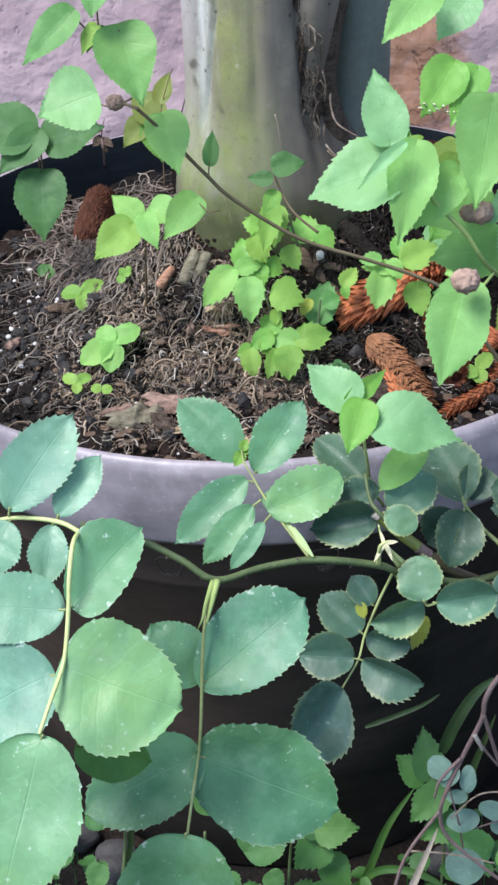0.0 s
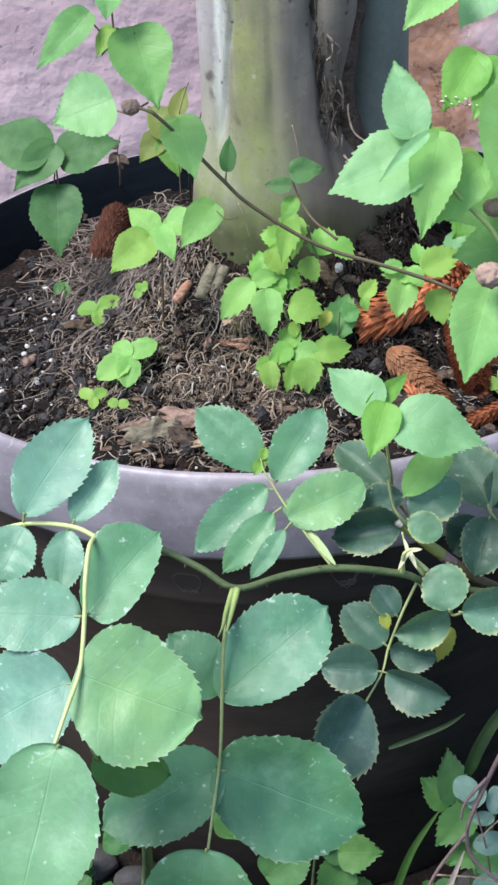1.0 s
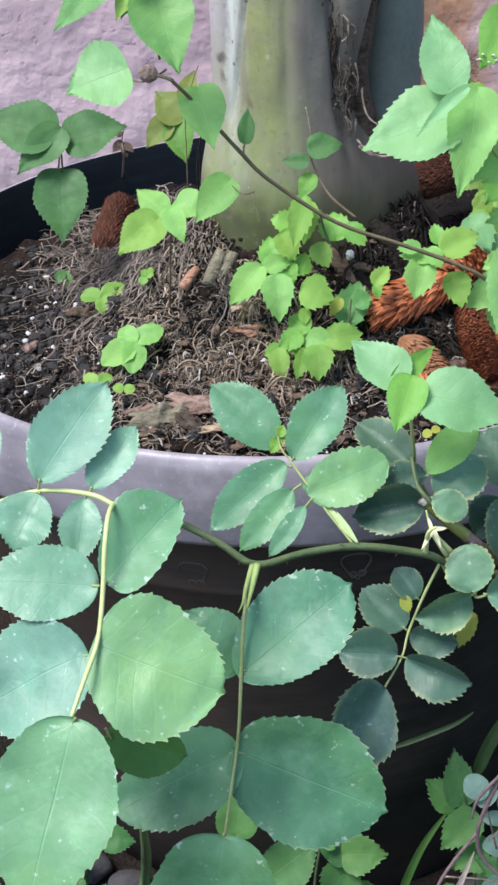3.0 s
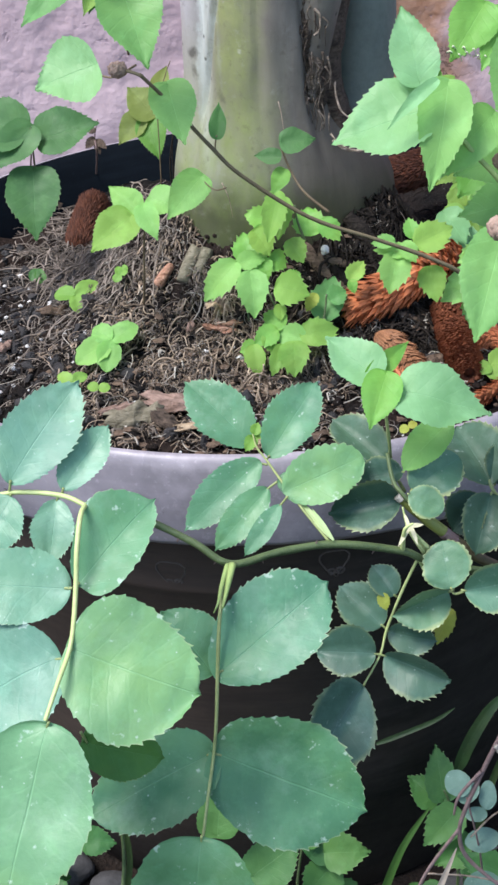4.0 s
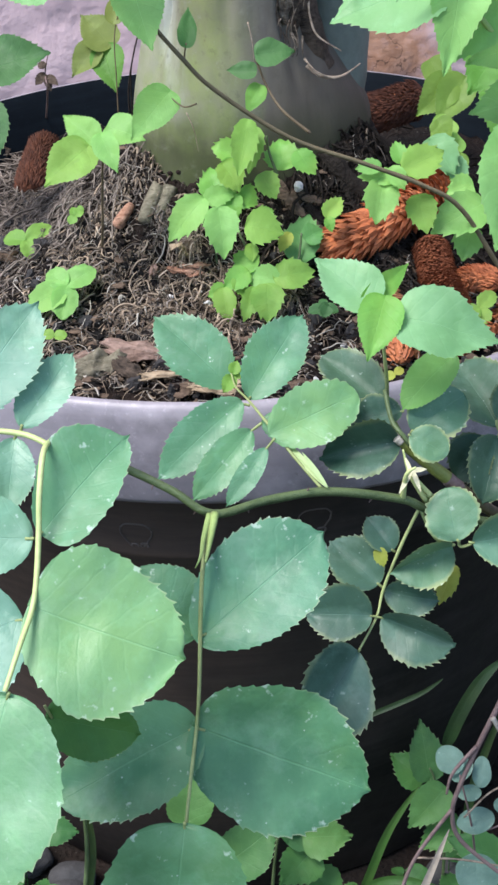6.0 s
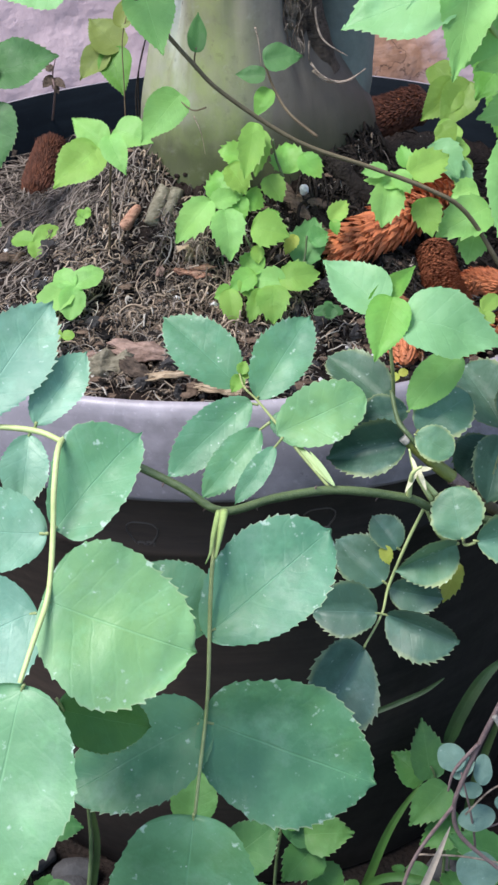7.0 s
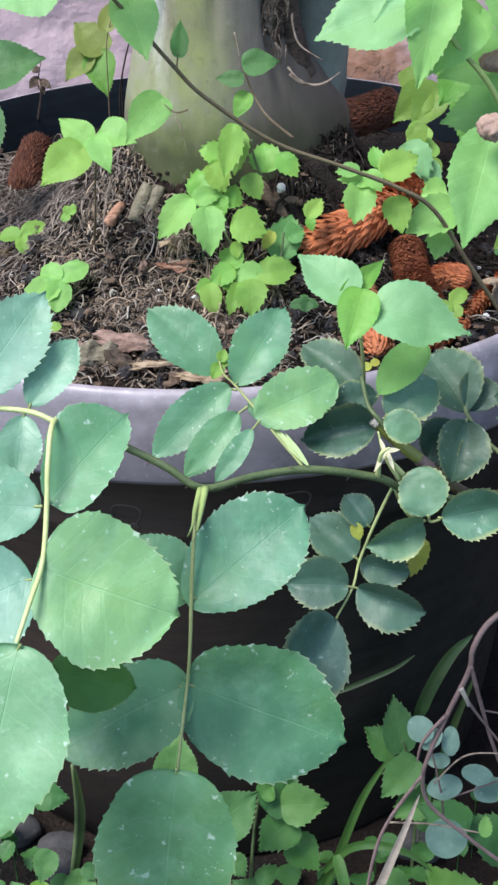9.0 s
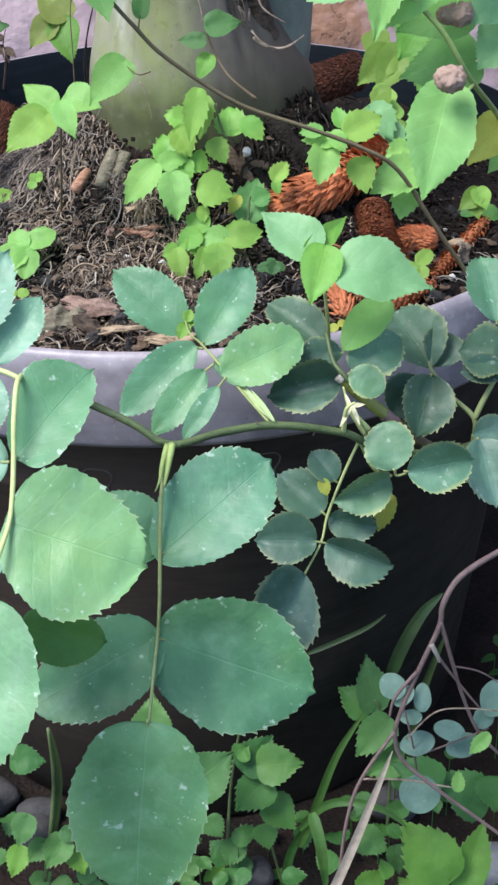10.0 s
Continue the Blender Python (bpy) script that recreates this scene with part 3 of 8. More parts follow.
    layer = me.uv_layers.new(name="UVMap")
    for loop in me.loops:
        layer.data[loop.index].uv = uvs[loop.vertex_index]
    me.shade_smooth()
    return me


def leaf(parent, kind, material, base, tip, width, normal, name="leaf", curl=1.0, **change):
    """A leaf of that width from its stalk end to its tip, facing along normal. change: what differs from its kind."""
    base, tip, up = Vector(base), Vector(tip), Vector(normal)
    y = (tip - base).normalized()
    x = y.cross(up).normalized()
    z = x.cross(y)
    seed = int(abs(base.x * 7919 + base.z * 104729 + tip.x * 1299709 + tip.z * 15485) * 10) % 9973
    me = leaf_mesh(kind, (tip - base).length, width, seed, curl, **change)
    me.materials.append(material)
    ob = under(new(name, me), parent)
    ob.matrix_basis = Matrix.Translation(base) @ Matrix((x, y, z)).transposed().to_4x4()
    return ob


# ---- the setting ----
def soil_height(x, y):
    r2 = x * x + y * y
    z = 0.387 + 0.112 * math.exp(-r2 / 0.0075)
    z += 0.046 * math.exp(-((x - 0.083) ** 2 + (y + 0.028) ** 2) / 0.0018) - 0.005 * math.exp(-((x + 0.03) ** 2 + (y + 0.055) ** 2) / 0.0006)
    mound = math.exp(-((x + 0.03) ** 2 + (y + 0.11) ** 2) / 0.009)
    z += (0.003 + 0.005 * mound) * noise.noise((x * 44, y * 44, 2))
    return z - 0.010 * max(0, min(1, (-x - 0.11) / 0.06))


def build_ground():
    """One sheet of bare garden soil to the horizon, finely uneven round the pot."""
    def marks(near, far):
        a = [near * (i / 40) for i in range(-40, 41)]
        out, step = [], near * 1.3
        while step < far:
            out.append(step)
            step *= 1.9
        return [-o for o in reversed(out)] + a + out
    xs, ys = marks(0.75, 400), marks(0.75, 400)
    verts = []
    for y in ys:
        for x in xs:
            near = abs(x) < 0.8 and abs(y) < 0.8
            z = 0.010 * noise.noise((x * 9, y * 9, 0)) + 0.006 * noise.noise((x * 31, y * 31, 3)) if near else 0
            verts.append((x, y - 0.1, z))
    n = len(xs)
    faces = [(j * n + i, j * n + i + 1, (j + 1) * n + i + 1, (j + 1) * n + i) for j in range(len(ys) - 1) for i in range(n - 1)]
    me = bpy.data.meshes.new("ground")
    me.from_pydata(verts, [], faces)
    me.materials.append(M_GROUND)
    me.shade_smooth()
    return tagged(new("ground", me), "dark garden soil under the plants", "ground", kind="structure")


def build_wall():
    """A thick stuccoed wall behind the pot, its face lumpy where it shows."""
    bm = bmesh.new()
    nx, nz = 150, 110
    x0, x1, z0, z1 = -0.55, 0.55, -0.05, 0.85
    xs = [-9.0] + [x0 + (x1 - x0) * i / nx for i in range(nx + 1)] + [9.0]
    zs = [-0.3] + [z0 + (z1 - z0) * i / nz for i in range(nz + 1)] + [2.6]
    grid = []
    for z in zs:
        row = []
        for x in xs:
            inner = x0 <= x <= x1 and z0 <= z <= z1
            d = 0.0022 * noise.noise((x * 30, z * 30, 1)) + 0.0012 * noise.noise((x * 95, z * 95, 5)) if inner else 0
            row.append(bm.verts.new((x, 0.302 - d, z)))
        grid.append(row)
    for a, b in zip(grid, grid[1:]):
        for i in range(len(xs) - 1):
            bm.faces.new((a[i], a[i + 1], b[i + 1], b[i]))
    back = [bm.verts.new((x, 0.50, z)) for x, z in ((-9, -0.3), (9, -0.3), (9, 2.6), (-9, 2.6))]
    bm.faces.new(back[::-1])
    bm.faces.new([grid[-1][i] for i in range(len(xs))] + [back[2], back[3]])
    bm.faces.new([r[0] for r in grid] + [back[3], back[0]])
    bm.faces.new([r[-1] for r in reversed(grid)] + [back[1], back[2]])
    bm.normal_update()
    return solid("wall_north", bm, wall_material(), "rough pink stuccoed wall with bare terracotta patches", "wall", kind="structure")


def lathe(profile, segments=128, wobble=0.0):
    bm = bmesh.new()
    rings = []
    for r, z in profile:
        ring = []
        for k in range(segments):
            a = 2 * math.pi * k / segments
            rr = r * (1 + wobble * math.sin(2 * a + 0.8) + wobble * 0.6 * math.sin(5 * a))
            ring.append(bm.verts.new((rr * math.cos(a), rr * math.sin(a), z)))
        rings.append(ring)
    for a, b in zip(rings, rings[1:]):
        for k in range(segments):
            bm.faces.new((a[k], a[(k + 1) % segments], b[(k + 1) % segments], b[k]))
    return bm, rings


def build_pot():
    pot = thing("plant_pot", (0, 0, 0), "large weathered dark plastic nursery pot with a faded grey rim", "plant pot")
    body, rings = lathe([(0.205, 0.0), (0.211, 0.003), (0.228, 0.15), (0.2435, 0.304), (0.2460, 0.307), (0.2470, 0.311), (0.2450, 0.315), (0.253, 0.366), (0.254, 0.3685)])
    body.faces.new(rings[0][::-1])
    body_ob = part("body", body, M_POT, pot, "dark brown-black plastic body")
    rim, _ = lathe([(0.254, 0.3675), (0.272, 0.3645), (0.2765, 0.3655), (0.2785, 0.369), (0.2765, 0.405), (0.2755, 0.413), (0.2745, 0.4185), (0.2725, 0.4210), (0.2705, 0.4218), (0.2692, 0.4214)], wobble=0.0012)
    part("rim", rim, M_RIM, pot, "faded grey plastic rim band")
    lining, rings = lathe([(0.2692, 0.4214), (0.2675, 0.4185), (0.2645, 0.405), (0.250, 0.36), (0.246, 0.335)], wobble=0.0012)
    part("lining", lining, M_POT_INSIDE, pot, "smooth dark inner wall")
    # moulded round marks under the rim
    for angle, height in ((-102.8, 0.3205), (-80, 0.328)):
        bm = bmesh.new()
        for du, dz, size, thick in ((0, 0.002, 0.0088, 0.0006), (-0.0016, -0.0068, 0.0020, 0.0007), (0.0040, -0.0062, 0.0021, 0.0008), (0.0012, -0.0095, 0.0014, 0.0005)):
            pts = []
            for i in range(15):
                a = i / 14 * 6.283 + 0.4
                rr = size * (1 + 0.13 * math.sin(3 * a))
                z = height + dz + rr * math.sin(a)
                around = radians(angle) + (du + rr * math.cos(a)) / 0.25
                r = 0.2452 + (z - 0.315) * 0.14
                pts.append((r * math.cos(around), r * math.sin(around), z))
            add_tube(bm, pts, thick, thick, sides=5, steps=2)
        part("moulded_mark", bm, M_MARK, pot)
    return pot


def build_soil():
    bm = bmesh.new()
    rings, seg, top = 70, 200, 0.262
    centre = bm.verts.new((0, 0, soil_height(0, 0)))
    last = None
    for i in range(1, rings + 1):
        ring = []
        for k in range(seg):
            a = 2 * math.pi * k / seg
            r = top * i / rings
            x, y = r * math.cos(a), r * math.sin(a)
            z = soil_height(x, y) + 0.006 * noise.noise((x * 45, y * 45, 0)) + 0.0045 * noise.noise((x * 130, y * 130, 4)) + 0.003 * noise.noise((x * 330, y * 330, 9))
            if i == rings:
                z -= 0.03
                x, y = x * 0.95, y * 0.95
            ring.append(bm.verts.new((x, y, z)))
        for k in range(seg):
            j = (k + 1) % seg
            if last:
                bm.faces.new((last[k], ring[k], ring[j], last[j]))
            else:
                bm.faces.new((centre, ring[k], ring[j]))
        last = ring
    return solid("potting_soil", bm, M_SOIL, "dark crumbly potting soil heaped round the trunk", "soil", kind="structure")


build_ground()
build_wall()
build_pot()
build_soil()


# ---- the tree ----
def build_tree():
    tree = thing("tree", (0.015, 0.005, 0.40), "thick smooth grey trunk with green algae, standing in the pot", "tree")
    lobes = ((0.011, -0.013, 0.0425), (-0.0225, 0.000, 0.0225), (0.043, -0.037, 0.0165))
    # the third rib ends in a torn wound below this height
    wound = 0.585
    cx, cy = 0.010, -0.002
    seg = 144
    bm = bmesh.new()
    rings = []
    heights = [0.385 + 0.0065 * i for i in range(42)] + [0.68, 0.75, 0.85, 1.0, 1.2, 1.5, 1.9]
    for z in heights:
        up = max(0, min(1, (z - 0.470) / 0.085))
        up = up * up * (3 - 2 * up)
        ring = []
        for k in range(seg):
            a = 2 * math.pi * k / seg
            dx, dy = math.cos(a), math.sin(a)
            best = 0
            for n, (lx, ly, lr) in enumerate(lobes):
                if n == 2:
                    lr *= 0.2 + 0.8 * max(0, min(1, (z - wound + 0.03) / 0.06))
                ox, oy = cx - lx, cy - ly
                b = ox * dx + oy * dy
                disc = b * b - (ox * ox + oy * oy - lr * lr)
                if disc > 0:
                    best = max(best, -b + math.sqrt(disc))
            ex, ey = 0.0745, 0.060
            foot = 1 / math.sqrt((dx / ex) ** 2 + (dy / ey) ** 2)
            foot *= 1 + 0.02 * math.sin(3 * a + 1) + 0.20 * math.exp(-(z - 0.385) / 0.030)
            r = foot * (1 - up) + best * up
            r *= 1 - 0.10 * max(0, z - 0.6)
            r += 0.0016 * noise.noise((dx * 3, dy * 3, z * 16)) + 0.0007 * noise.noise((dx * 9, dy * 9, z * 45))
            # seams between the ribs of the trunk
            high = max(0, min(1, (z - 0.50) / 0.04))
            for g0, g1, depth in ((3.58, 4.03, 0.0055), (5.27, 5.15, 0.0050), (4.62, 4.60, 0.0012)):
                at = g0 + (g1 - g0) * max(0, min(1, (z - 0.53) / 0.08))
                r -= depth * high * math.exp(-(((a - at) / 0.055) ** 2))
            shift = 0.008 * (1 - up)
            ring.append(bm.verts.new((cx + shift + 0.015 * (z - 0.45) + r * dx, cy + r * dy, z)))
        rings.append(ring)
    for a, b in zip(rings, rings[1:]):
        for k in range(seg):
            bm.faces.new((a[k], a[(k + 1) % seg], b[(k + 1) % seg], b[k]))
    bm.faces.new(rings[-1])
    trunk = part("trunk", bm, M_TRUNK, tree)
    # a second stem, fused at the foot
    bm = bmesh.new()
    pts = [(0.048, -0.01, 0.40), (0.064, 0.002, 0.47), (0.072, 0.012, 0.53), (0.076, 0.016, 0.65), (0.090, 0.03, 1.0), (0.12, 0.06, 1.8)]
    add_tube(bm, pts, 0.026, 0.019, sides=40, steps=10, lumps=0.03)
    part("side_stem", bm, M_SIDE_BARK, tree, "smooth blue-grey second stem")
    # dead brown torn bark in the wound between stems; shade put into its colour
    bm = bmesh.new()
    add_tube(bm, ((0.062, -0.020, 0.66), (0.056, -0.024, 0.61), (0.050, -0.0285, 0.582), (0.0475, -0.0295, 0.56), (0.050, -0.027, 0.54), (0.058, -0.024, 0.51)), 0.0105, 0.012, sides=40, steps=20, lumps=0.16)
    part("wound", bm, M_CREVICE, tree, "dead brown bark in the wound, its shade in the colour")
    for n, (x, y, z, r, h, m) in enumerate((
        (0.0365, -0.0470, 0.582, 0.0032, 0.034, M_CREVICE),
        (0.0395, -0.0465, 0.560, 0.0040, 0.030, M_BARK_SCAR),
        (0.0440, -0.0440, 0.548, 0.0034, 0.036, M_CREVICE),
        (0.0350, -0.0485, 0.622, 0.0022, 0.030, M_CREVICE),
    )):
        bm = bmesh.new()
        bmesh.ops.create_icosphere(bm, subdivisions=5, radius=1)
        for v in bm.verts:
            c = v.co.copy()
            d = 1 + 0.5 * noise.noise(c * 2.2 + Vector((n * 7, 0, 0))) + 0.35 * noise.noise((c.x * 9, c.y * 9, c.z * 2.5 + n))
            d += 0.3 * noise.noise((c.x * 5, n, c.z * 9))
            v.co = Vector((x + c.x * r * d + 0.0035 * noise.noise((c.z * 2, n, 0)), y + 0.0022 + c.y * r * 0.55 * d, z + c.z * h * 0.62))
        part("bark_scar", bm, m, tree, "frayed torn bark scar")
    bm = bmesh.new()
    add_tube(bm, ((0.0415, -0.0500, 0.602), (0.0450, -0.0500, 0.598), (0.0445, -0.0495, 0.589), (0.0410, -0.0500, 0.586)), 0.0010, 0.0005, sides=8, steps=5, lumps=0.6)
    part("peeling_bark", bm, M_STRAW, tree, "pale curl of peeling bark")
    # loose strips of peeling skin
    for pts, w in (
        (((0.0539, -0.0360, 0.5540), (0.0546, -0.0420, 0.5448), (0.0588, -0.0460, 0.5350), (0.0725, -0.0460, 0.5257)), 0.0010),
        (((0.0517, -0.0520, 0.5198), (0.0598, -0.0530, 0.5137), (0.0718, -0.0490, 0.5114), (0.0845, -0.0360, 0.5146)), 0.0013),
        (((0.0503, -0.0530, 0.5243), (0.0569, -0.0550, 0.5172), (0.0681, -0.0520, 0.5110)), 0.0007),
        (((0.050, -0.026, 0.590), (0.056, -0.028, 0.580), (0.060, -0.030, 0.592)), 0.0004),
        (((-0.020, -0.060, 0.497), (-0.016, -0.062, 0.487), (-0.014, -0.063, 0.474)), 0.0004),
        (((0.018, -0.058, 0.548), (0.020, -0.059, 0.538), (0.021, -0.058, 0.525)), 0.0004),
    ):
        bm = bmesh.new()
        add_tube(bm, pts, w, w * 0.4, sides=6, steps=5, lumps=0.5)
        part("peeling_bark", bm, M_STRAW, tree, "pale curl of peeling bark")
    # frayed fibres hanging in the wound
    rng = random.Random(77)
    for name, material, count in (("bark_fibre", M_BARK_SCAR, 30), ("dark_bark_fibre", M_CREVICE, 44)):
        bm = bmesh.new()
        for _ in range(count):
            z = rng.uniform(0.535, 0.66)
            x = 0.040 + 0.09 * (z - 0.56) * 0.4 + rng.gauss(0, 0.0055)
            y = -0.0475 - 0.0015 * rng.random()
            long = rng.uniform(0.006, 0.022)
            bend = rng.uniform(-0.004, 0.004)
            add_tube(bm, ((x, y, z), (x + bend, y - 0.0012, z - long * 0.5), (x + bend * 0.4, y, z - long)), rng.uniform(0.0003, 0.0009), 0.0002, sides=5, steps=3, lumps=0.4)
        part(name, bm, material, tree, "frayed bark fibres in the wound")
    # thin stalks behind the trunk
    for pts, r in (
        (((-0.058, 0.015, 0.42), (-0.054, 0.010, 0.48), (-0.046, 0.012, 0.52), (-0.042, 0.014, 0.545)), 0.0006),
        (((-0.066, 0.01, 0.41), (-0.058, 0.012, 0.46), (-0.056, 0.014, 0.50), (-0.049, 0.02, 0.525)), 0.0008),
        (((-0.056, 0.008, 0.44), (-0.058, 0.008, 0.49), (-0.046, 0.012, 0.535)), 0.0007),
    ):
        bm = bmesh.new()
        add_tube(bm, pts, r, r * 0.5, sides=10, steps=8, lumps=0.35)
        part("dead_shoot", bm, M_FIBRE_DARK, tree, "thin dead shoot")
    # surface roots, half sunk in the soil
    for n, (pts, r) in enumerate((
        (((0.060, -0.050), (0.085, -0.060), (0.12, -0.050), (0.16, -0.06)), 0.0060),
        (((0.03, -0.062), (0.06, -0.080), (0.10, -0.085), (0.15, -0.10)), 0.0045),
        (((0.085, -0.01), (0.11, -0.012), (0.15, 0.00)), 0.0080),
        (((0.070, -0.058), (0.09, -0.074), (0.13, -0.075)), 0.0035),
        (((0.04, -0.066), (0.065, -0.068), (0.10, -0.062)), 0.0040),
        (((0.07, -0.040), (0.10, -0.038), (0.135, -0.045)), 0.0050),
        (((0.05, -0.070), (0.08, -0.092), (0.10, -0.110)), 0.0030),
        (((0.08, -0.030), (0.095, -0.045), (0.10, -0.075)), 0.0028),
    )):
        bm = bmesh.new()
        add_tube(bm, [(x, y, soil_height(x, y) + r * 0.4) for x, y in pts], r, r * 0.45, sides=12, steps=10, lumps=0.5)
        part("surface_root", bm, M_BARK_CHIP if n in (1, 4) else M_FIBRE_DARK, tree, "gnarled surface root")
    return tree


tree = build_tree()


# ---- loose stuff on the potting soil ----
def build_fibres(name, count, material, label, seed, cx, cy, sx, sy, length, thick, lift, curly=1.0):
    rng = random.Random(seed)
    verts, faces = [], []
    while count:
        x, y = rng.gauss(cx, sx), rng.gauss(cy, sy)
        if math.hypot(x, y) > 0.250 or math.hypot((x - 0.018) / 0.076, (y + 0.002) / 0.066) < 1:
            continue
        if noise.noise((x * 44, y * 44, 2)) + 0.6 * noise.noise((x * 90, y * 90, seed)) < -0.02 and rng.random() < 0.9:
            continue
        count -= 1
        a, bendy = rng.uniform(0, 6.28), curly * rng.gauss(0, rng.choice((40, 180, 420)))
        r = thick * rng.choice((0.3, 0.45, 0.65, 0.95, 1.5))
        n, step = 9, length * rng.choice((0.35, 0.6, 0.9, 1.3, 2.2)) / 9
        rise, z = 0.8 * lift * rng.random() ** 2, 0
        lean = rng.uniform(-0.2, 0.9)
        start = len(verts)
        for i in range(n):
            t = i / (n - 1)
            z = soil_height(x, y) + 0.001 + rise * (math.sin(math.pi * t) * (1 - lean) + lean * t) + 0.002 * noise.noise((x * 130, y * 130, 4))
            d = (math.cos(a), math.sin(a))
            side = (-d[1], d[0])
            for k in range(3):
                b = k * 2.094 + 0.5
                verts.append((x + side[0] * r * math.cos(b), y + side[1] * r * math.cos(b), z + r * math.sin(b)))
            steep = (soil_height(x + 0.002 * d[0], y + 0.002 * d[1]) - soil_height(x, y)) / 0.002
            run = step / math.sqrt(1 + steep * steep)
            x, y, a = x + d[0] * run, y + d[1] * run, a + bendy * step + curly * rng.gauss(0, 1.1 if rng.random() < 0.2 else 0.25)
        for i in range(n - 1):
            for k in range(3):
                p, q = start + i * 3 + k, start + i * 3 + (k + 1) % 3
                faces.append((p, q, q + 3, p + 3))
    me = bpy.data.meshes.new(name)
    me.from_pydata(verts, [], faces)
    me.materials.append(material)
    me.shade_smooth()
    return tagged(new(name, me), label, "dry roots", kind="stuff")


build_fibres("dry_roots", 2100, M_FIBRE, "tangle of dry brown feeder roots on the soil", 3, -0.040, -0.105, 0.046, 0.050, 0.012, 0.00052, 0.009)
build_fibres("fine_dry_roots", 2300, M_FIBRE_GREY, "fine greyish dead feeder roots on the mound", 4, -0.035, -0.100, 0.055, 0.055, 0.011, 0.00042, 0.008)
build_fibres("root_tuft", 650, M_FIBRE, "matted tuft of dry roots on the mound", 21, 0.005, -0.125, 0.016, 0.014, 0.014, 0.00046, 0.014)
build_fibres("dark_roots", 1300, M_FIBRE_DARK, "thin dark dead roots scattered over the soil", 5, 0.00, -0.09, 0.11, 0.09, 0.022, 0.0006, 0.008)
build_fibres("black_roots", 1900, M_FIBRE_DARK, "black dead roots beside the trunk foot", 9, 0.085, -0.060, 0.04, 0.030, 0.034, 0.0008, 0.010)
build_fibres("pale_roots", 300, M_PALE_SKIN, "pale dry root hairs and straw bits", 8, -0.04, -0.10, 0.07, 0.07, 0.020, 0.00042, 0.010)
build_fibres("straw_bits", 1500, M_FIBRE_GREY, "bits of dry straw at the back of the pot", 31, -0.114, 0.035, 0.026, 0.050, 0.026, 0.00046, 0.012, 0.22)
build_fibres("back_left_straw", 1000, M_FIBRE_GREY, "greyish straw and dead roots at the back of the pot", 35, -0.132, 0.120, 0.030, 0.040, 0.030, 0.00050, 0.012, 0.2)
build_fibres("pale_tuft", 170, M_STRAW_PALE, "fluffy pale tuft of dry husk on the mound", 39, -0.0254, -0.0960, 0.0042, 0.0042, 0.011, 0.00040, 0.022)
build_fibres("hollow_straw", 260, M_FIBRE_GREY, "greyish dead roots in the hollow beside the trunk", 38, -0.080, -0.005, 0.018, 0.030, 0.016, 0.00042, 0.010)
build_fibres("black_soil_roots", 260, M_FIBRE_GREY, "thin grey roots over the black soil", 36, -0.165, -0.045, 0.04, 0.06, 0.026, 0.00034, 0.008)
build_fibres("back_straw", 420, M_FIBRE_DARK, "dark dead roots behind the trunk", 33, 0.12, 0.05, 0.05, 0.05, 0.030, 0.0006, 0.012)


def add_lump(bm, x, y, z, r, rng, flat=0.8):
    start = len(bm.verts)
    made = bmesh.ops.create_icosphere(bm, subdivisions=1, radius=1)["verts"]
    turn = Euler((rng.uniform(0, 6), rng.uniform(0, 6), rng.uniform(0, 6))).to_matrix()
    for v in made:
        c = turn @ (v.co * rng.uniform(0.75, 1.2))
        v.co = Vector((x + c.x * r, y + c.y * r * rng.uniform(0.9, 1.1), z + c.z * r * flat))


def build_scatter(name, count, material, label, category, seed, sizes, spots, flat=0.8):
    rng = random.Random(seed)
    bm = bmesh.new()
    for cx, cy, sx, sy, share in spots:
        todo = int(count * share)
        while todo:
            x, y = rng.gauss(cx, sx), rng.gauss(cy, sy)
            if math.hypot(x, y) > 0.252 or math.hypot((x - 0.018) / 0.072, (y + 0.002) / 0.060) < 1:
                continue
            todo -= 1
            r = rng.uniform(*sizes)
            add_lump(bm, x, y, soil_height(x, y) + r * 0.6 + 0.0012, r, rng, flat)
    return solid(name, bm, material, label, category, kind="stuff", smooth=False)


build_scatter("perlite", 130, M_PERLITE, "white perlite grains in the potting soil", "perlite", 11, (0.0005, 0.0025), ((-0.175, -0.02, 0.03, 0.045, 0.42), (-0.16, -0.085, 0.035, 0.03, 0.26), (0.0, -0.17, 0.06, 0.03, 0.17), (0.14, -0.12, 0.05, 0.05, 0.15)))
build_scatter("bark_crumbs", 800, M_BARK_CHIP, "small brown bark crumbs mixed into the soil", "bark crumbs", 12, (0.0008, 0.0024), ((-0.02, -0.13, 0.06, 0.05, 0.75), (0.10, -0.10, 0.08, 0.08, 0.25)), 0.5)
build_scatter("soil_crumbs", 1000, M_SOIL, "dark crumbs of potting soil", "soil crumbs", 13, (0.0008, 0.0030), ((-0.12, -0.05, 0.08, 0.08, 0.5), (0.08, -0.10, 0.10, 0.08, 0.5)), 0.8)


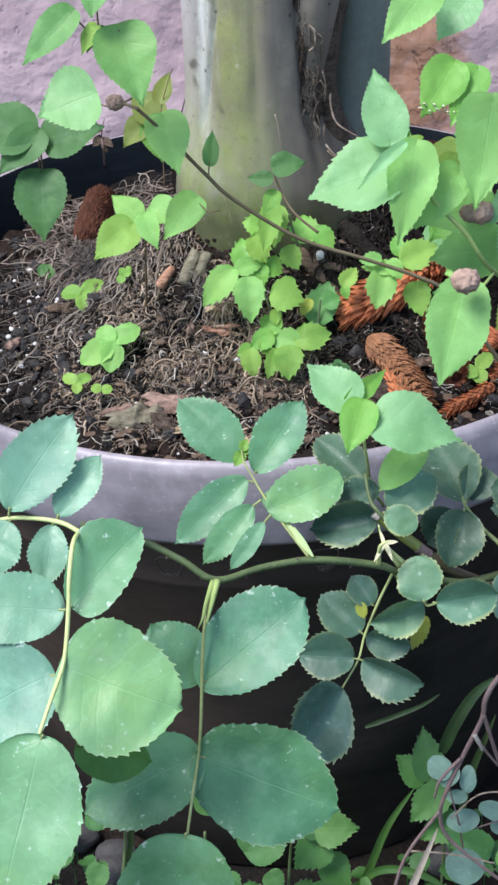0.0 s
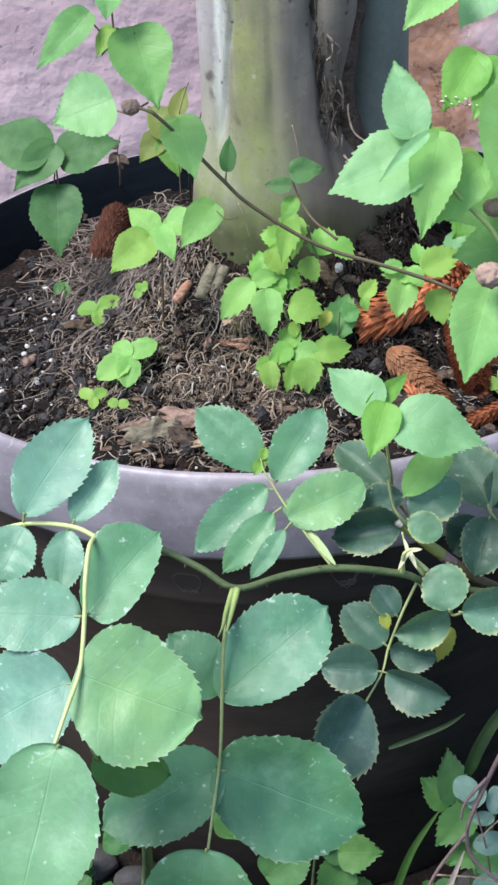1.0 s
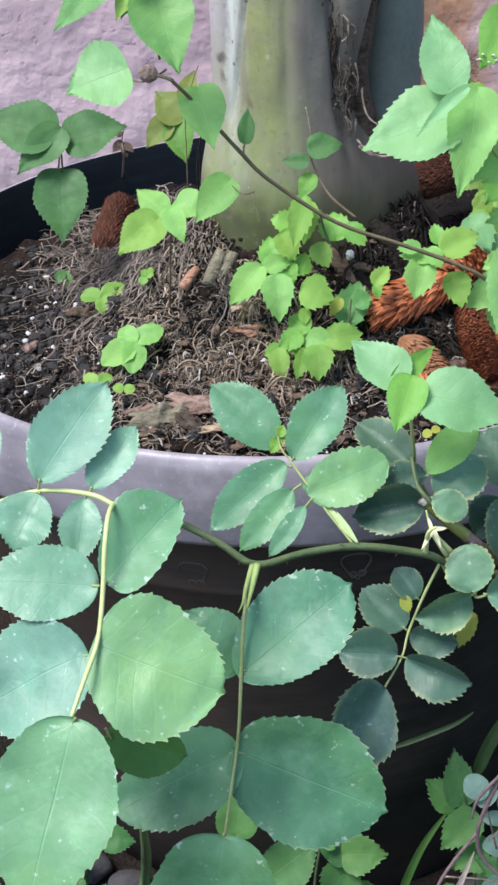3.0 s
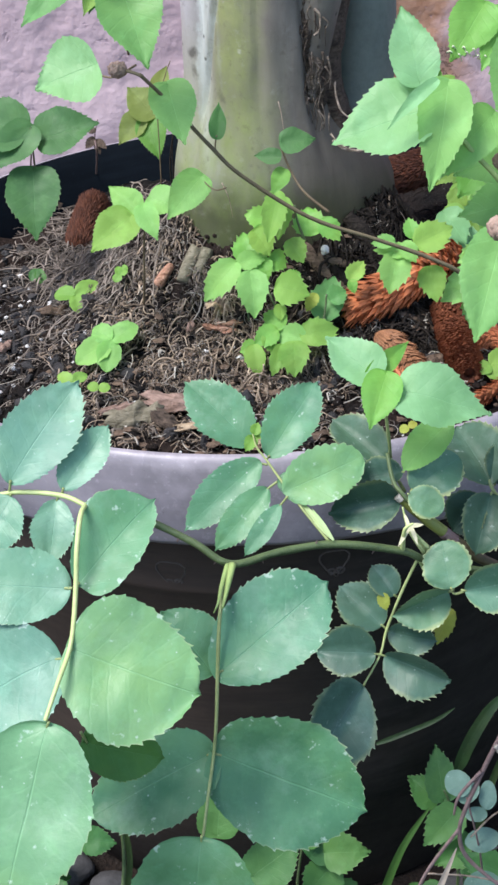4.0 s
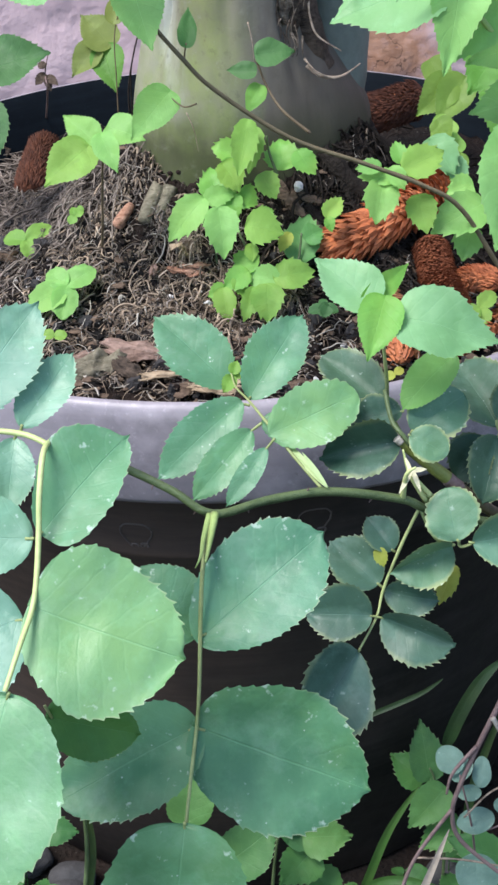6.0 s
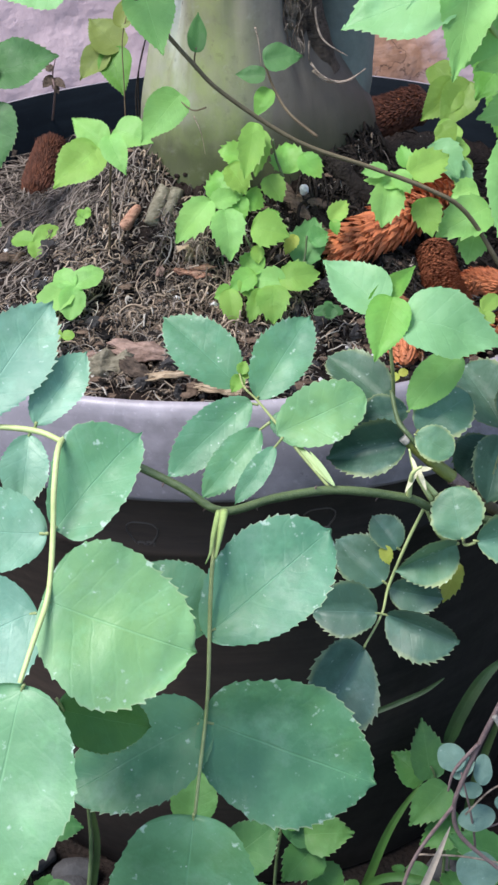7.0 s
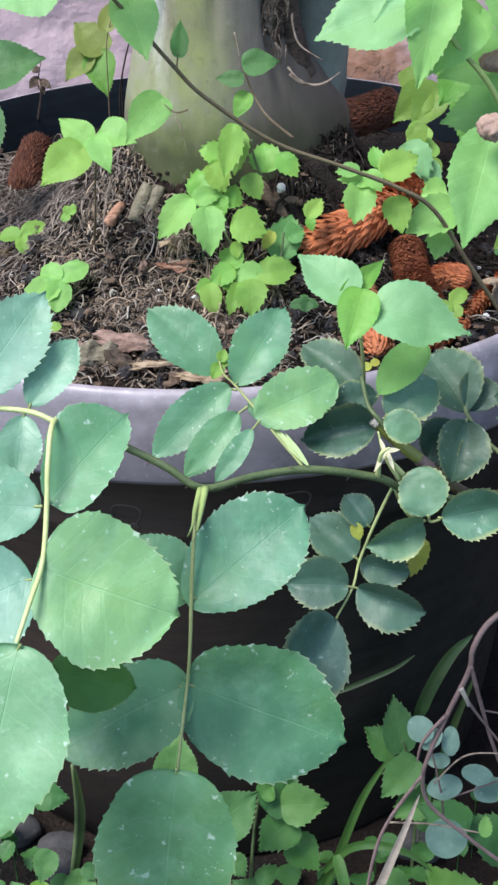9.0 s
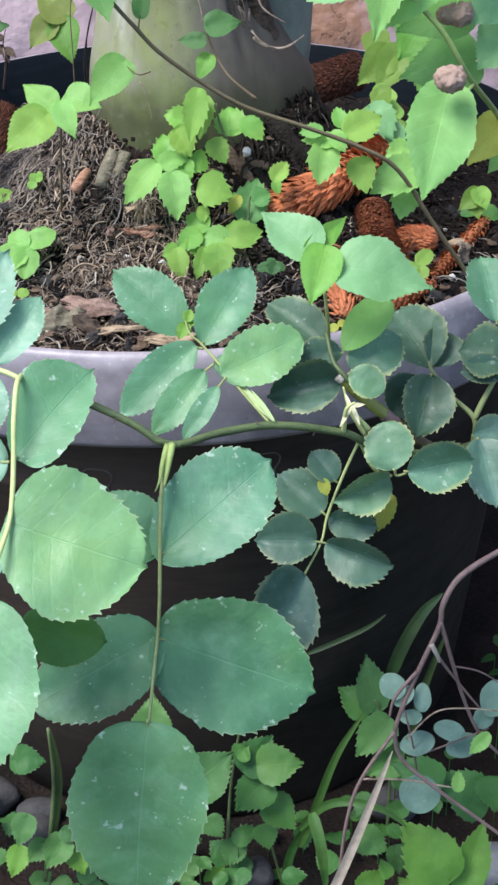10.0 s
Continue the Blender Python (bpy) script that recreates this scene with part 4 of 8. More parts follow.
def build_clods(count, seed):
    """Loose black clods of peat and charred bark, each lumpy and angular."""
    rng = random.Random(seed)
    verts, faces = [], []
    ball = bmesh.new()
    bmesh.ops.create_icosphere(ball, subdivisions=2, radius=1)
    ball.verts.index_update()
    shape = [v.co.copy() for v in ball.verts]
    tris = [[v.index for v in f.verts] for f in ball.faces]
    ball.free()
    while count:
        x, y = (rng.gauss(-0.17, 0.045), rng.gauss(-0.03, 0.085)) if rng.random() < 0.6 else (rng.gauss(0.06, 0.09), rng.gauss(-0.13, 0.06))
        if math.hypot(x, y) > 0.246 or math.hypot((x - 0.018) / 0.088, (y + 0.002) / 0.078) < 1 or math.hypot(x + 0.035, y + 0.10) < 0.055:
            continue
        count -= 1
        r = 0.0014 + 0.0042 * rng.random() ** 2
        z = soil_height(x, y) + r * 0.35
        turn = Euler((rng.uniform(0, 6), rng.uniform(0, 6), rng.uniform(0, 6))).to_matrix()
        long_way, off = rng.uniform(0.6, 1.6), Vector((rng.uniform(0, 50), 0, 0))
        start = len(verts)
        for c in shape:
            d = 1 + 0.45 * noise.noise(c * 1.5 + off) + 0.25 * noise.noise(c * 4 + off)
            p = turn @ Vector((c.x * d * long_way, c.y * d, c.z * d * 0.65))
            verts.append((x + p.x * r, y + p.y * r, z + p.z * r))
        faces += [[start + i for i in f] for f in tris]
    me = bpy.data.meshes.new("soil_clods")
    me.from_pydata(verts, [], faces)
    me.materials.append(M_CLOD)
    return tagged(new("soil_clods", me), "loose black clods of peaty potting soil", "soil clods", kind="stuff")


build_clods(620, 17)
build_scatter("bark_flakes", 150, M_BARK_CHIP, "flat brown flakes of bark on the soil", "bark flakes", 41, (0.0020, 0.0048), ((0.0, -0.19, 0.07, 0.025, 0.5), (-0.04, -0.10, 0.06, 0.05, 0.25), (0.11, -0.13, 0.05, 0.05, 0.25)), 0.22)
build_fibres("root_hairs", 240, M_PALE_SKIN, "pale dead root hairs between the twigs", 51, 0.115, -0.115, 0.035, 0.035, 0.022, 0.00034, 0.010)


def chip(name, at, length, width, thick, turn, tilt, material, label, category, seed):
    """A thin, jagged and curled plate of bark or dry leaf, lying on the soil."""
    rng = random.Random(seed)
    nx, ny = 18, 10
    ends = [(rng.uniform(-0.25, 0.15), rng.uniform(-0.3, 0.1)) for _ in range(ny + 1)]
    turnx, roll = rng.uniform(-0.5, 0.5), 0.8 + 90 * thick
    layers = []
    bm = bmesh.new()
    for sheet in (0, 1):
        grid = []
        for i in range(nx + 1):
            row = []
            x = -1 + 2 * i / nx
            belly = (1 - 0.5 * abs(x) ** 2.5) * (1 + 0.3 * noise.noise((x * 2.1, seed, 0)) + 0.15 * noise.noise((x * 7, seed, 3)))
            for j in range(ny + 1):
                y = -1 + 2 * j / ny
                px = x * (1 + (ends[j][0] if x < 0 else ends[j][1])) * length / 2
                bend = y * roll + turnx * x
                py = math.sin(bend) / roll * width / 2 * belly * 1.2
                pz = -(1 - math.cos(bend)) / roll * width / 2 + thick * (0.9 * noise.noise((x * 1.5, y * 1.2, seed)) + 0.35 * noise.noise((x * 3, y * 8, seed)))
                row.append(bm.verts.new((px, py, pz - sheet * 0.0009)))
            grid.append(row)
        layers.append(grid)
    top, low = layers
    for i in range(nx):
        for j in range(ny):
            bm.faces.new((top[i][j], top[i + 1][j], top[i + 1][j + 1], top[i][j + 1]))
            bm.faces.new((low[i][j + 1], low[i + 1][j + 1], low[i + 1][j], low[i][j]))
    rim = [(i, 0) for i in range(nx)] + [(nx, j) for j in range(ny)] + [(i, ny) for i in range(nx, 0, -1)] + [(0, j) for j in range(ny, 0, -1)]
    for (i, j), (p, q) in zip(rim, rim[1:] + rim[:1]):
        bm.faces.new((low[i][j], low[p][q], top[p][q], top[i][j]))
    ob = solid(name, bm, material, label, category)
    x, y = at
    ob.matrix_world = pose(x, y, soil_height(x, y) + 0.0075 + 0.2 * width, tilt, tilt * 0.5, turn)
    return ob


def conifer_twig(points, radius, scales, size, open_up, material, label, seed):
    """A dried conifer twig: a core wrapped in spirals of overlapping pointed scales."""
    rng = random.Random(seed)
    twig = thing("conifer_twig", points[0], label, "conifer twig", "dried conifer twigs on the soil")
    bm = bmesh.new()
    add_tube(bm, points, radius * 0.64, radius * 0.56, sides=14, steps=10, round_ends=6)
    part("core", bm, M_SCALE_DARK if material == M_SCALE_DARK else M_SCALE_CORE, twig)
    line = spline(points, 24)
    verts, faces = [], []
    for n in range(scales):
        t = n / scales
        i = min(int(t * (len(line) - 1)), len(line) - 2)
        c = line[i].lerp(line[i + 1], t * (len(line) - 1) - i)
        ahead = (line[i] - line[i + 1]).normalized()
        s0 = ahead.cross(Vector((0.2, 0.3, 1))).normalized()
        s1 = ahead.cross(s0)
        a = n * 2.39996 + rng.uniform(-0.2, 0.2)
        out = s0 * math.cos(a) + s1 * math.sin(a)
        across = ahead.cross(out)
        taper = min(1, 0.35 + 3.0 * t) * min(1, 0.3 + 6 * (1 - t))
        foot = c + out * radius * 0.60 * taper
        ln, w = size * rng.uniform(0.75, 1.3), size * (0.20 if size < 0.005 else 0.21) * rng.uniform(0.8, 1.3)
        d = (ahead * 1.0 + out * open_up * rng.uniform(0.6, 1.3) + across * rng.uniform(-0.15, 0.15)).normalized()
        lift = d.cross(across).normalized()
        if lift.dot(out) < 0:
            lift = -lift
        tip = foot + d * ln
        mid = foot + d * ln * 0.4
        b = len(verts)
        verts += [foot - across * w * 0.5, foot + across * w * 0.5, mid + across * w, mid - across * w, mid + lift * w * 0.55, tip + lift * w * 0.3, foot + lift * w * 0.3, mid - lift * w * 0.3]
        faces += [(b, b + 3, b + 4, b + 6), (b + 6, b + 4, b + 2, b + 1), (b + 3, b + 5, b + 4), (b + 4, b + 5, b + 2), (b + 3, b + 7, b + 5), (b + 7, b + 2, b + 5)]
    me = bpy.data.meshes.new("scale_coat")
    me.from_pydata(verts, [], faces)
    me.materials.append(material)
    under(new("scale_coat", me), twig)
    return twig


def blade(name, points, width, material, parent, fold=0.3):
    """A grass blade or strip of straw: a keeled ribbon along a bent line."""
    line = spline(points, 8)
    verts, uvs, faces = [], [], []
    n = 5
    for i, c in enumerate(line):
        ahead = (line[min(i + 1, len(line) - 1)] - line[max(i - 1, 0)]).normalized()
        side = ahead.cross(Vector((0.1, -0.8, 0.55))).normalized()
        up = side.cross(ahead)
        t = i / (len(line) - 1)
        w = width * 0.5 * min(1, 0.55 + t * 3) * (1 - t**4) + 0.0002
        for j in range(n):
            v = -1 + 2 * j / (n - 1)
            verts.append(c + side * w * v + up * abs(v) * fold * w)
            uvs.append((t, v))
    for i in range(len(line) - 1):
        for j in range(n - 1):
            q = i * n + j
            faces.append((q, q + 1, q + n + 1, q + n))
    me = bpy.data.meshes.new(name)
    me.from_pydata(verts, [], faces)
    layer = me.uv_layers.new(name="UVMap").data
    for loop in me.loops:
        layer[loop.index].uv = uvs[loop.vertex_index]
    me.materials.append(material)
    me.shade_smooth()
    return under(new(name, me), parent)


def stone(at, size, seed, material, label):
    rng = random.Random(seed)
    bm = bmesh.new()
    bmesh.ops.create_icosphere(bm, subdivisions=3, radius=1)
    for v in bm.verts:
        d = 1 + 0.25 * noise.noise(v.co * 1.3 + Vector((seed, 0, 0))) + 0.05 * noise.noise(v.co * 6)
        v.co = Vector((v.co.x * size * d, v.co.y * size * d * 0.8, v.co.z * size * d * 0.7))
    ob = solid("stone", bm, material, label, "stone", "stones on the ground")
    ob.location = at
    return ob


def pebble(at, size, seed):
    """A pale rounded grain of pumice on the soil."""
    bm = bmesh.new()
    bmesh.ops.create_icosphere(bm, subdivisions=3, radius=size)
    for v in bm.verts:
        v.co *= 1 + 0.35 * noise.noise(v.co / size * 1.4 + Vector((seed * 5, 0, 0))) + 0.08 * noise.noise(v.co / size * 5)
    ob = solid("pebble", bm, M_PERLITE, "small whitish pumice pebble on the soil", "pebble", "pebbles on the potting soil")
    ob.location = at
    return ob


def dry_bud(parent, at, r):
    """A dry, ribbed seed bud."""
    bm = bmesh.new()
    bmesh.ops.create_icosphere(bm, subdivisions=4, radius=1)
    for v in bm.verts:
        a = math.atan2(v.co.y, v.co.x)
        d = 1 + 0.05 * math.sin(7 * a) + 0.14 * noise.noise(v.co * 3) + 0.16 * noise.noise(v.co * 9)
        v.co = Vector(at) + Vector((v.co.x * r * d, v.co.y * r * d, v.co.z * r * d * 0.85))
    return part("bud", bm, M_BUD, parent, "dry brownish seed bud")


def ground_cover(count, seed):
    """Low weeds too many to count: small leaves on short stalks over the soil at the foot of the pot."""
    rng = random.Random(seed)
    verts, faces, uvs = [], [], []
    for _ in range(count):
        x, y = rng.uniform(-0.30, 0.42), rng.uniform(-0.46, -0.05)
        if math.hypot(x, y) < 0.245:
            continue
        if math.hypot(x, y) > 0.31 and rng.random() < 0.35:
            continue
        h = rng.uniform(0.008, 0.045)
        ln = rng.uniform(0.010, 0.019)
        a = rng.uniform(0, 6.28)
        tilt = rng.uniform(-0.5, 0.35)
        d = Vector((math.cos(a) * math.cos(tilt), math.sin(a) * math.cos(tilt), math.sin(tilt)))
        side = d.cross(Vector((0, 0, 1))).normalized()
        up = side.cross(d)
        me = leaf_mesh("young", ln, ln * rng.uniform(0.75, 0.95), rng.randrange(1000))
        start = len(verts)
        for v in me.vertices:
            verts.append(Vector((x, y, h)) + side * v.co.x + d * v.co.y + up * v.co.z)
        for p in me.polygons:
            faces.append([start + i for i in p.vertices])
        layer = me.uv_layers[0].data
        for loop in me.loops:
            uvs.append(layer[loop.index].uv.copy())
        bpy.data.meshes.remove(me)
        # stalk
        s = len(verts)
        for k in range(3):
            b = k * 2.094
            verts.append(Vector((x + 0.0006 * math.cos(b), y + 0.0006 * math.sin(b), -0.002)))
        for k in range(3):
            b = k * 2.094
            verts.append(Vector((x + 0.0004 * math.cos(b), y + 0.0004 * math.sin(b), h)))
        for k in range(3):
            faces.append([s + k, s + (k + 1) % 3, s + 3 + (k + 1) % 3, s + 3 + k])
            uvs += [Vector((0.5, 0.5))] * 4
    me = bpy.data.meshes.new("ground_cover")
    me.from_pydata(verts, [], faces)
    layer = me.uv_layers.new(name="UVMap").data
    for i, uv in enumerate(uvs):
        layer[i].uv = uv
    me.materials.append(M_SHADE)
    me.shade_smooth()
    return tagged(new("ground_cover", me), "low green weeds covering the soil around the pot", "weeds", kind="stuff")


ground_cover(560, 21)


# ---- the rose ----
rose = thing("rose_bush", (0.0772, -0.3600, 0.0000), "arching rose canes with toothed green leaflets hanging over the pot", "rose bush")
stem("cane", ((-0.0659, -0.4300, 0.4995), (-0.0417, -0.4300, 0.4908), (-0.0212, -0.4350, 0.4817), (-0.0060, -0.4380, 0.4723), (0.0142, -0.4250, 0.4684), (0.0386, -0.4150, 0.4646), (0.0685, -0.4050, 0.4527), (0.0806, -0.4000, 0.4435), (0.1106, -0.3900, 0.4289), (0.1363, -0.3800, 0.4276)), 0.0016, 0.0019, M_STEM, rose, "arching green rose cane")
stem("cane", ((0.0691, -0.3920, 0.4726), (0.0788, -0.3920, 0.4623), (0.0906, -0.3920, 0.4514)), 0.0026, 0.0027, M_CANE_CUT, rose, "cut yellow-green rose cane with a dry pale tip")
stem("cane_node", ((0.0886, -0.3925, 0.4532), (0.0912, -0.3925, 0.4508), (0.0936, -0.3915, 0.4480)), 0.0028, 0.0030, M_TWIG, rose, "swollen grey-brown cane node", 0.35)
stem("cane", ((0.0906, -0.3920, 0.4514), (0.1089, -0.3850, 0.4312), (0.1400, -0.3700, 0.4050)), 0.0025, 0.0028, M_VINE, rose, "grey-brown old rose cane")
stem("cane", ((0.1400, -0.3700, 0.4050), (0.2000, -0.3600, 0.3500), (0.2300, -0.3450, 0.2000), (0.2350, -0.3300, -0.0100)), 0.0029, 0.0045, M_VINE, rose, "grey-brown rose cane rising from the ground")
stem("cut_tip", ((0.0673, -0.3930, 0.4744), (0.0694, -0.3930, 0.4726)), 0.0023, 0.0026, M_PALE_SKIN, rose, "whitish dry cut end")
stem("dry_stipule", ((0.0794, -0.4000, 0.4478), (0.0720, -0.4020, 0.4620), (0.0691, -0.4000, 0.4730)), 0.0013, 0.0004, M_PALE_STEM, rose)
stem("dry_stipule", ((0.0816, -0.4000, 0.4491), (0.0705, -0.4050, 0.4668)), 0.0013, 0.0004, M_PALE_STEM, rose)
stem("dry_stipule", ((0.0689, -0.4050, 0.4533), (0.0694, -0.4100, 0.4676), (0.0731, -0.4100, 0.4709)), 0.0013, 0.0004, M_PALE_STEM, rose)
stem("prickle", ((-0.0273, -0.4340, 0.4847), (-0.0283, -0.4350, 0.4819)), 0.0008, 0.0001, M_TWIG, rose, "small reddish prickle")
stem("prickle", ((0.0296, -0.4180, 0.4658), (0.0310, -0.4190, 0.4699)), 0.0008, 0.0001, M_TWIG, rose, "small reddish prickle")
stem("prickle", ((0.0569, -0.4080, 0.4574), (0.0550, -0.4090, 0.4543)), 0.0008, 0.0001, M_TWIG, rose, "small reddish prickle")
stem("prickle", ((-0.0111, -0.4370, 0.4747), (-0.0133, -0.4380, 0.4724)), 0.0008, 0.0001, M_TWIG, rose, "small reddish prickle")
stem("prickle", ((0.0067, -0.4300, 0.4698), (0.0074, -0.4310, 0.4670)), 0.0008, 0.0001, M_TWIG, rose, "small reddish prickle")
leaf_a = stem("compound_leaf", ((-0.0559, -0.4700, 0.5275), (-0.0573, -0.4860, 0.5333), (-0.0586, -0.4970, 0.5247), (-0.0594, -0.5030, 0.5141), (-0.0603, -0.5120, 0.5034), (-0.0617, -0.5200, 0.4962), (-0.0649, -0.5320, 0.4912), (-0.0682, -0.5410, 0.4848), (-0.0691, -0.5430, 0.4828)), 0.0010, 0.0008, M_PALE_STEM, rose, "yellow-green leaf stalk")
stem("stalklet", ((-0.0607, -0.5000, 0.5096), (-0.0588, -0.5000, 0.5113)), 0.0006, 0.0005, M_STALK, leaf_a)
leaf(leaf_a, "square", M_ROSE, (-0.0597, -0.5000, 0.5101), (-0.0322, -0.4722, 0.5323), 0.0303, (0.06, -0.66, 0.75), "leaflet", curl=1.2, widest=0.49, skew=-0.16, lop=-0.1, apex=0.52, spur=0.05)
stem("stalklet", ((-0.0621, -0.4980, 0.5073), (-0.0651, -0.4980, 0.5074)), 0.0006, 0.0005, M_STALK, leaf_a)
leaf(leaf_a, "round", M_ROSE_SKYLIT, (-0.0638, -0.4980, 0.5073), (-0.1067, -0.4989, 0.5122), 0.0296, (0.10, -0.64, 0.76), "leaflet")
stem("stalklet", ((-0.0647, -0.5180, 0.4903), (-0.0681, -0.5180, 0.4899)), 0.0006, 0.0005, M_STALK, leaf_a)
leaf(leaf_a, "round", M_ROSE_SKYLIT, (-0.0668, -0.5180, 0.4906), (-0.1102, -0.5283, 0.4745), 0.0445, (-0.12, -0.66, 0.74), "leaflet")
stem("stalklet", ((-0.0620, -0.5180, 0.4947), (-0.0600, -0.5180, 0.4939)), 0.0006, 0.0005, M_STALK, leaf_a)
leaf(leaf_a, "broad", M_ROSE_PALE, (-0.0613, -0.5180, 0.4947), (-0.0151, -0.5299, 0.4789), 0.0512, (0.05, -0.72, 0.69), "leaflet", widest=0.44, skew=0.07, lop=0.06, apex=0.5)
stem("stalklet", ((-0.0679, -0.5430, 0.4824), (-0.0697, -0.5430, 0.4770)), 0.0006, 0.0005, M_STALK, leaf_a)
leaf(leaf_a, "round", M_ROSE_PALE, (-0.0690, -0.5430, 0.4797), (-0.0838, -0.5869, 0.4330), 0.0484, (-0.01, -0.73, 0.69), "leaflet")
stem("stalklet", ((-0.0657, -0.5030, 0.4401), (-0.0637, -0.5030, 0.4341)), 0.0006, 0.0005, M_STALK, leaf_a)
# leaflet below the broad pale one, its deep shade given by a dark colour
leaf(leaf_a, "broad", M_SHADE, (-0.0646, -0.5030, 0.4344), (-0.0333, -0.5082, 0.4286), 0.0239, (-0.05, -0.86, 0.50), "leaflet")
leaf_b = stem("compound_leaf", ((-0.0575, -0.4680, 0.5231), (-0.0687, -0.4620, 0.5252), (-0.0892, -0.4600, 0.5259), (-0.1091, -0.4650, 0.5229), (-0.1214, -0.4700, 0.5238)), 0.0011, 0.0009, M_PALE_STEM, rose)
stem("stalklet", ((-0.0894, -0.4600, 0.5259), (-0.0882, -0.4600, 0.5316)), 0.0006, 0.0005, M_STALK, leaf_b)
leaf(leaf_b, "rose", M_ROSE_SKYLIT, (-0.0892, -0.4600, 0.5302), (-0.0629, -0.4324, 0.5617), 0.0283, (0.02, -0.76, 0.65), "leaflet")
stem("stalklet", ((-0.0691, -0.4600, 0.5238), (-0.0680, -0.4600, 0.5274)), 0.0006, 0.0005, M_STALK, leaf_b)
leaf(leaf_b, "rose", M_ROSE_SKYLIT, (-0.0686, -0.4600, 0.5265), (-0.0502, -0.4416, 0.5453), 0.0164, (0.04, -0.73, 0.68), "leaflet")
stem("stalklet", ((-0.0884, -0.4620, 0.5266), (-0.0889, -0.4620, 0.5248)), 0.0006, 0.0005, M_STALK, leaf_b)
leaf(leaf_b, "rose", M_ROSE_SKYLIT, (-0.0885, -0.4620, 0.5256), (-0.0999, -0.4779, 0.5101), 0.0239, (-0.10, -0.66, 0.75), "leaflet")
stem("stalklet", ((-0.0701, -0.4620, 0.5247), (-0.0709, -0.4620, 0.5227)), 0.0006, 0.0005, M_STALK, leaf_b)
leaf(leaf_b, "rose", M_ROSE_SKYLIT, (-0.0707, -0.4620, 0.5236), (-0.0734, -0.4820, 0.5063), 0.0168, (0.10, -0.66, 0.75), "leaflet")
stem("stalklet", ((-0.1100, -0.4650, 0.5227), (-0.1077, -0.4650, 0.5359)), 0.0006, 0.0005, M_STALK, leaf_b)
leaf(leaf_b, "rose", M_ROSE_SKYLIT, (-0.1079, -0.4650, 0.5349), (-0.1075, -0.4440, 0.5564), 0.0115, (0.09, -0.71, 0.69), "leaflet")
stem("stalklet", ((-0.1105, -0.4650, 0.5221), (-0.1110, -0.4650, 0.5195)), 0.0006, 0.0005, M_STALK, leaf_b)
leaf(leaf_b, "rose", M_ROSE_SKYLIT, (-0.1108, -0.4650, 0.5202), (-0.1137, -0.4792, 0.5058), 0.0134, (0.07, -0.72, 0.69), "leaflet")
leaf_c = stem("compound_leaf", ((-0.0060, -0.4400, 0.4740), (-0.0077, -0.4550, 0.4735), (-0.0097, -0.4660, 0.4698), (-0.0109, -0.4730, 0.4595), (-0.0118, -0.4780, 0.4469), (-0.0130, -0.4860, 0.4297), (-0.0146, -0.4920, 0.4161), (-0.0170, -0.5060, 0.4062), (-0.0193, -0.5210, 0.3964)), 0.0009, 0.0006, M_STALK, rose, "olive-green leaf stalk")
stem("stipule", ((-0.0051, -0.4410, 0.4741), (-0.0068, -0.4560, 0.4742), (-0.0087, -0.4680, 0.4726)), 0.0015, 0.0005, M_WEED_STEM, leaf_c)
stem("stipule", ((-0.0073, -0.4410, 0.4739), (-0.0093, -0.4570, 0.4750), (-0.0103, -0.4680, 0.4752), (-0.0123, -0.4700, 0.4716)), 0.0012, 0.0002, M_WEED_STEM, leaf_c)
stem("stalklet", ((-0.0119, -0.4760, 0.4453), (-0.0096, -0.4760, 0.4467)), 0.0006, 0.0005, M_STALK, leaf_c)
leaf(leaf_c, "broad", M_ROSE, (-0.0110, -0.4760, 0.4453), (0.0351, -0.4525, 0.4725), 0.0412, (-0.10, -0.66, 0.74), "leaflet", widest=0.56)
stem("stalklet", ((-0.0123, -0.4700, 0.4405), (-0.0152, -0.4700, 0.4416)), 0.0006, 0.0005, M_STALK, leaf_c)
leaf(leaf_c, "round", M_ROSE, (-0.0147, -0.4700, 0.4405), (-0.0349, -0.4537, 0.4617), 0.0271, (0.16, -0.70, 0.69), "leaflet")
stem("stalklet", ((-0.0147, -0.4910, 0.4152), (-0.0116, -0.4910, 0.4141)), 0.0006, 0.0005, M_STALK, leaf_c)
leaf(leaf_c, "broad", M_ROSE_SHADED, (-0.0134, -0.4910, 0.4151), (0.0476, -0.5064, 0.3953), 0.0536, (-0.04, -0.85, 0.53), "leaflet")
stem("stalklet", ((-0.0150, -0.4880, 0.4124), (-0.0179, -0.4880, 0.4115)), 0.0006, 0.0005, M_STALK, leaf_c)
leaf(leaf_c, "broad", M_ROSE_SHADED, (-0.0163, -0.4880, 0.4125), (-0.0675, -0.5044, 0.3935), 0.0385, (-0.10, -0.60, 0.79), "leaflet")
stem("stalklet", ((-0.0191, -0.5240, 0.4029), (-0.0196, -0.5240, 0.3977)), 0.0006, 0.0005, M_STALK, leaf_c)
leaf(leaf_c, "oval", M_ROSE_SHADED, (-0.0192, -0.5240, 0.4006), (-0.0307, -0.5554, 0.3347), 0.0537, (-0.06, -0.90, 0.44), "leaflet")
leaf_d = stem("compound_leaf", ((0.0360, -0.4140, 0.4654), (0.0257, -0.4020, 0.4734), (0.0154, -0.3870, 0.4809), (0.0088, -0.3670, 0.4793), (0.0041, -0.3470, 0.4737), (0.0022, -0.3380, 0.4756)), 0.0007, 0.0004, M_STALK, rose)
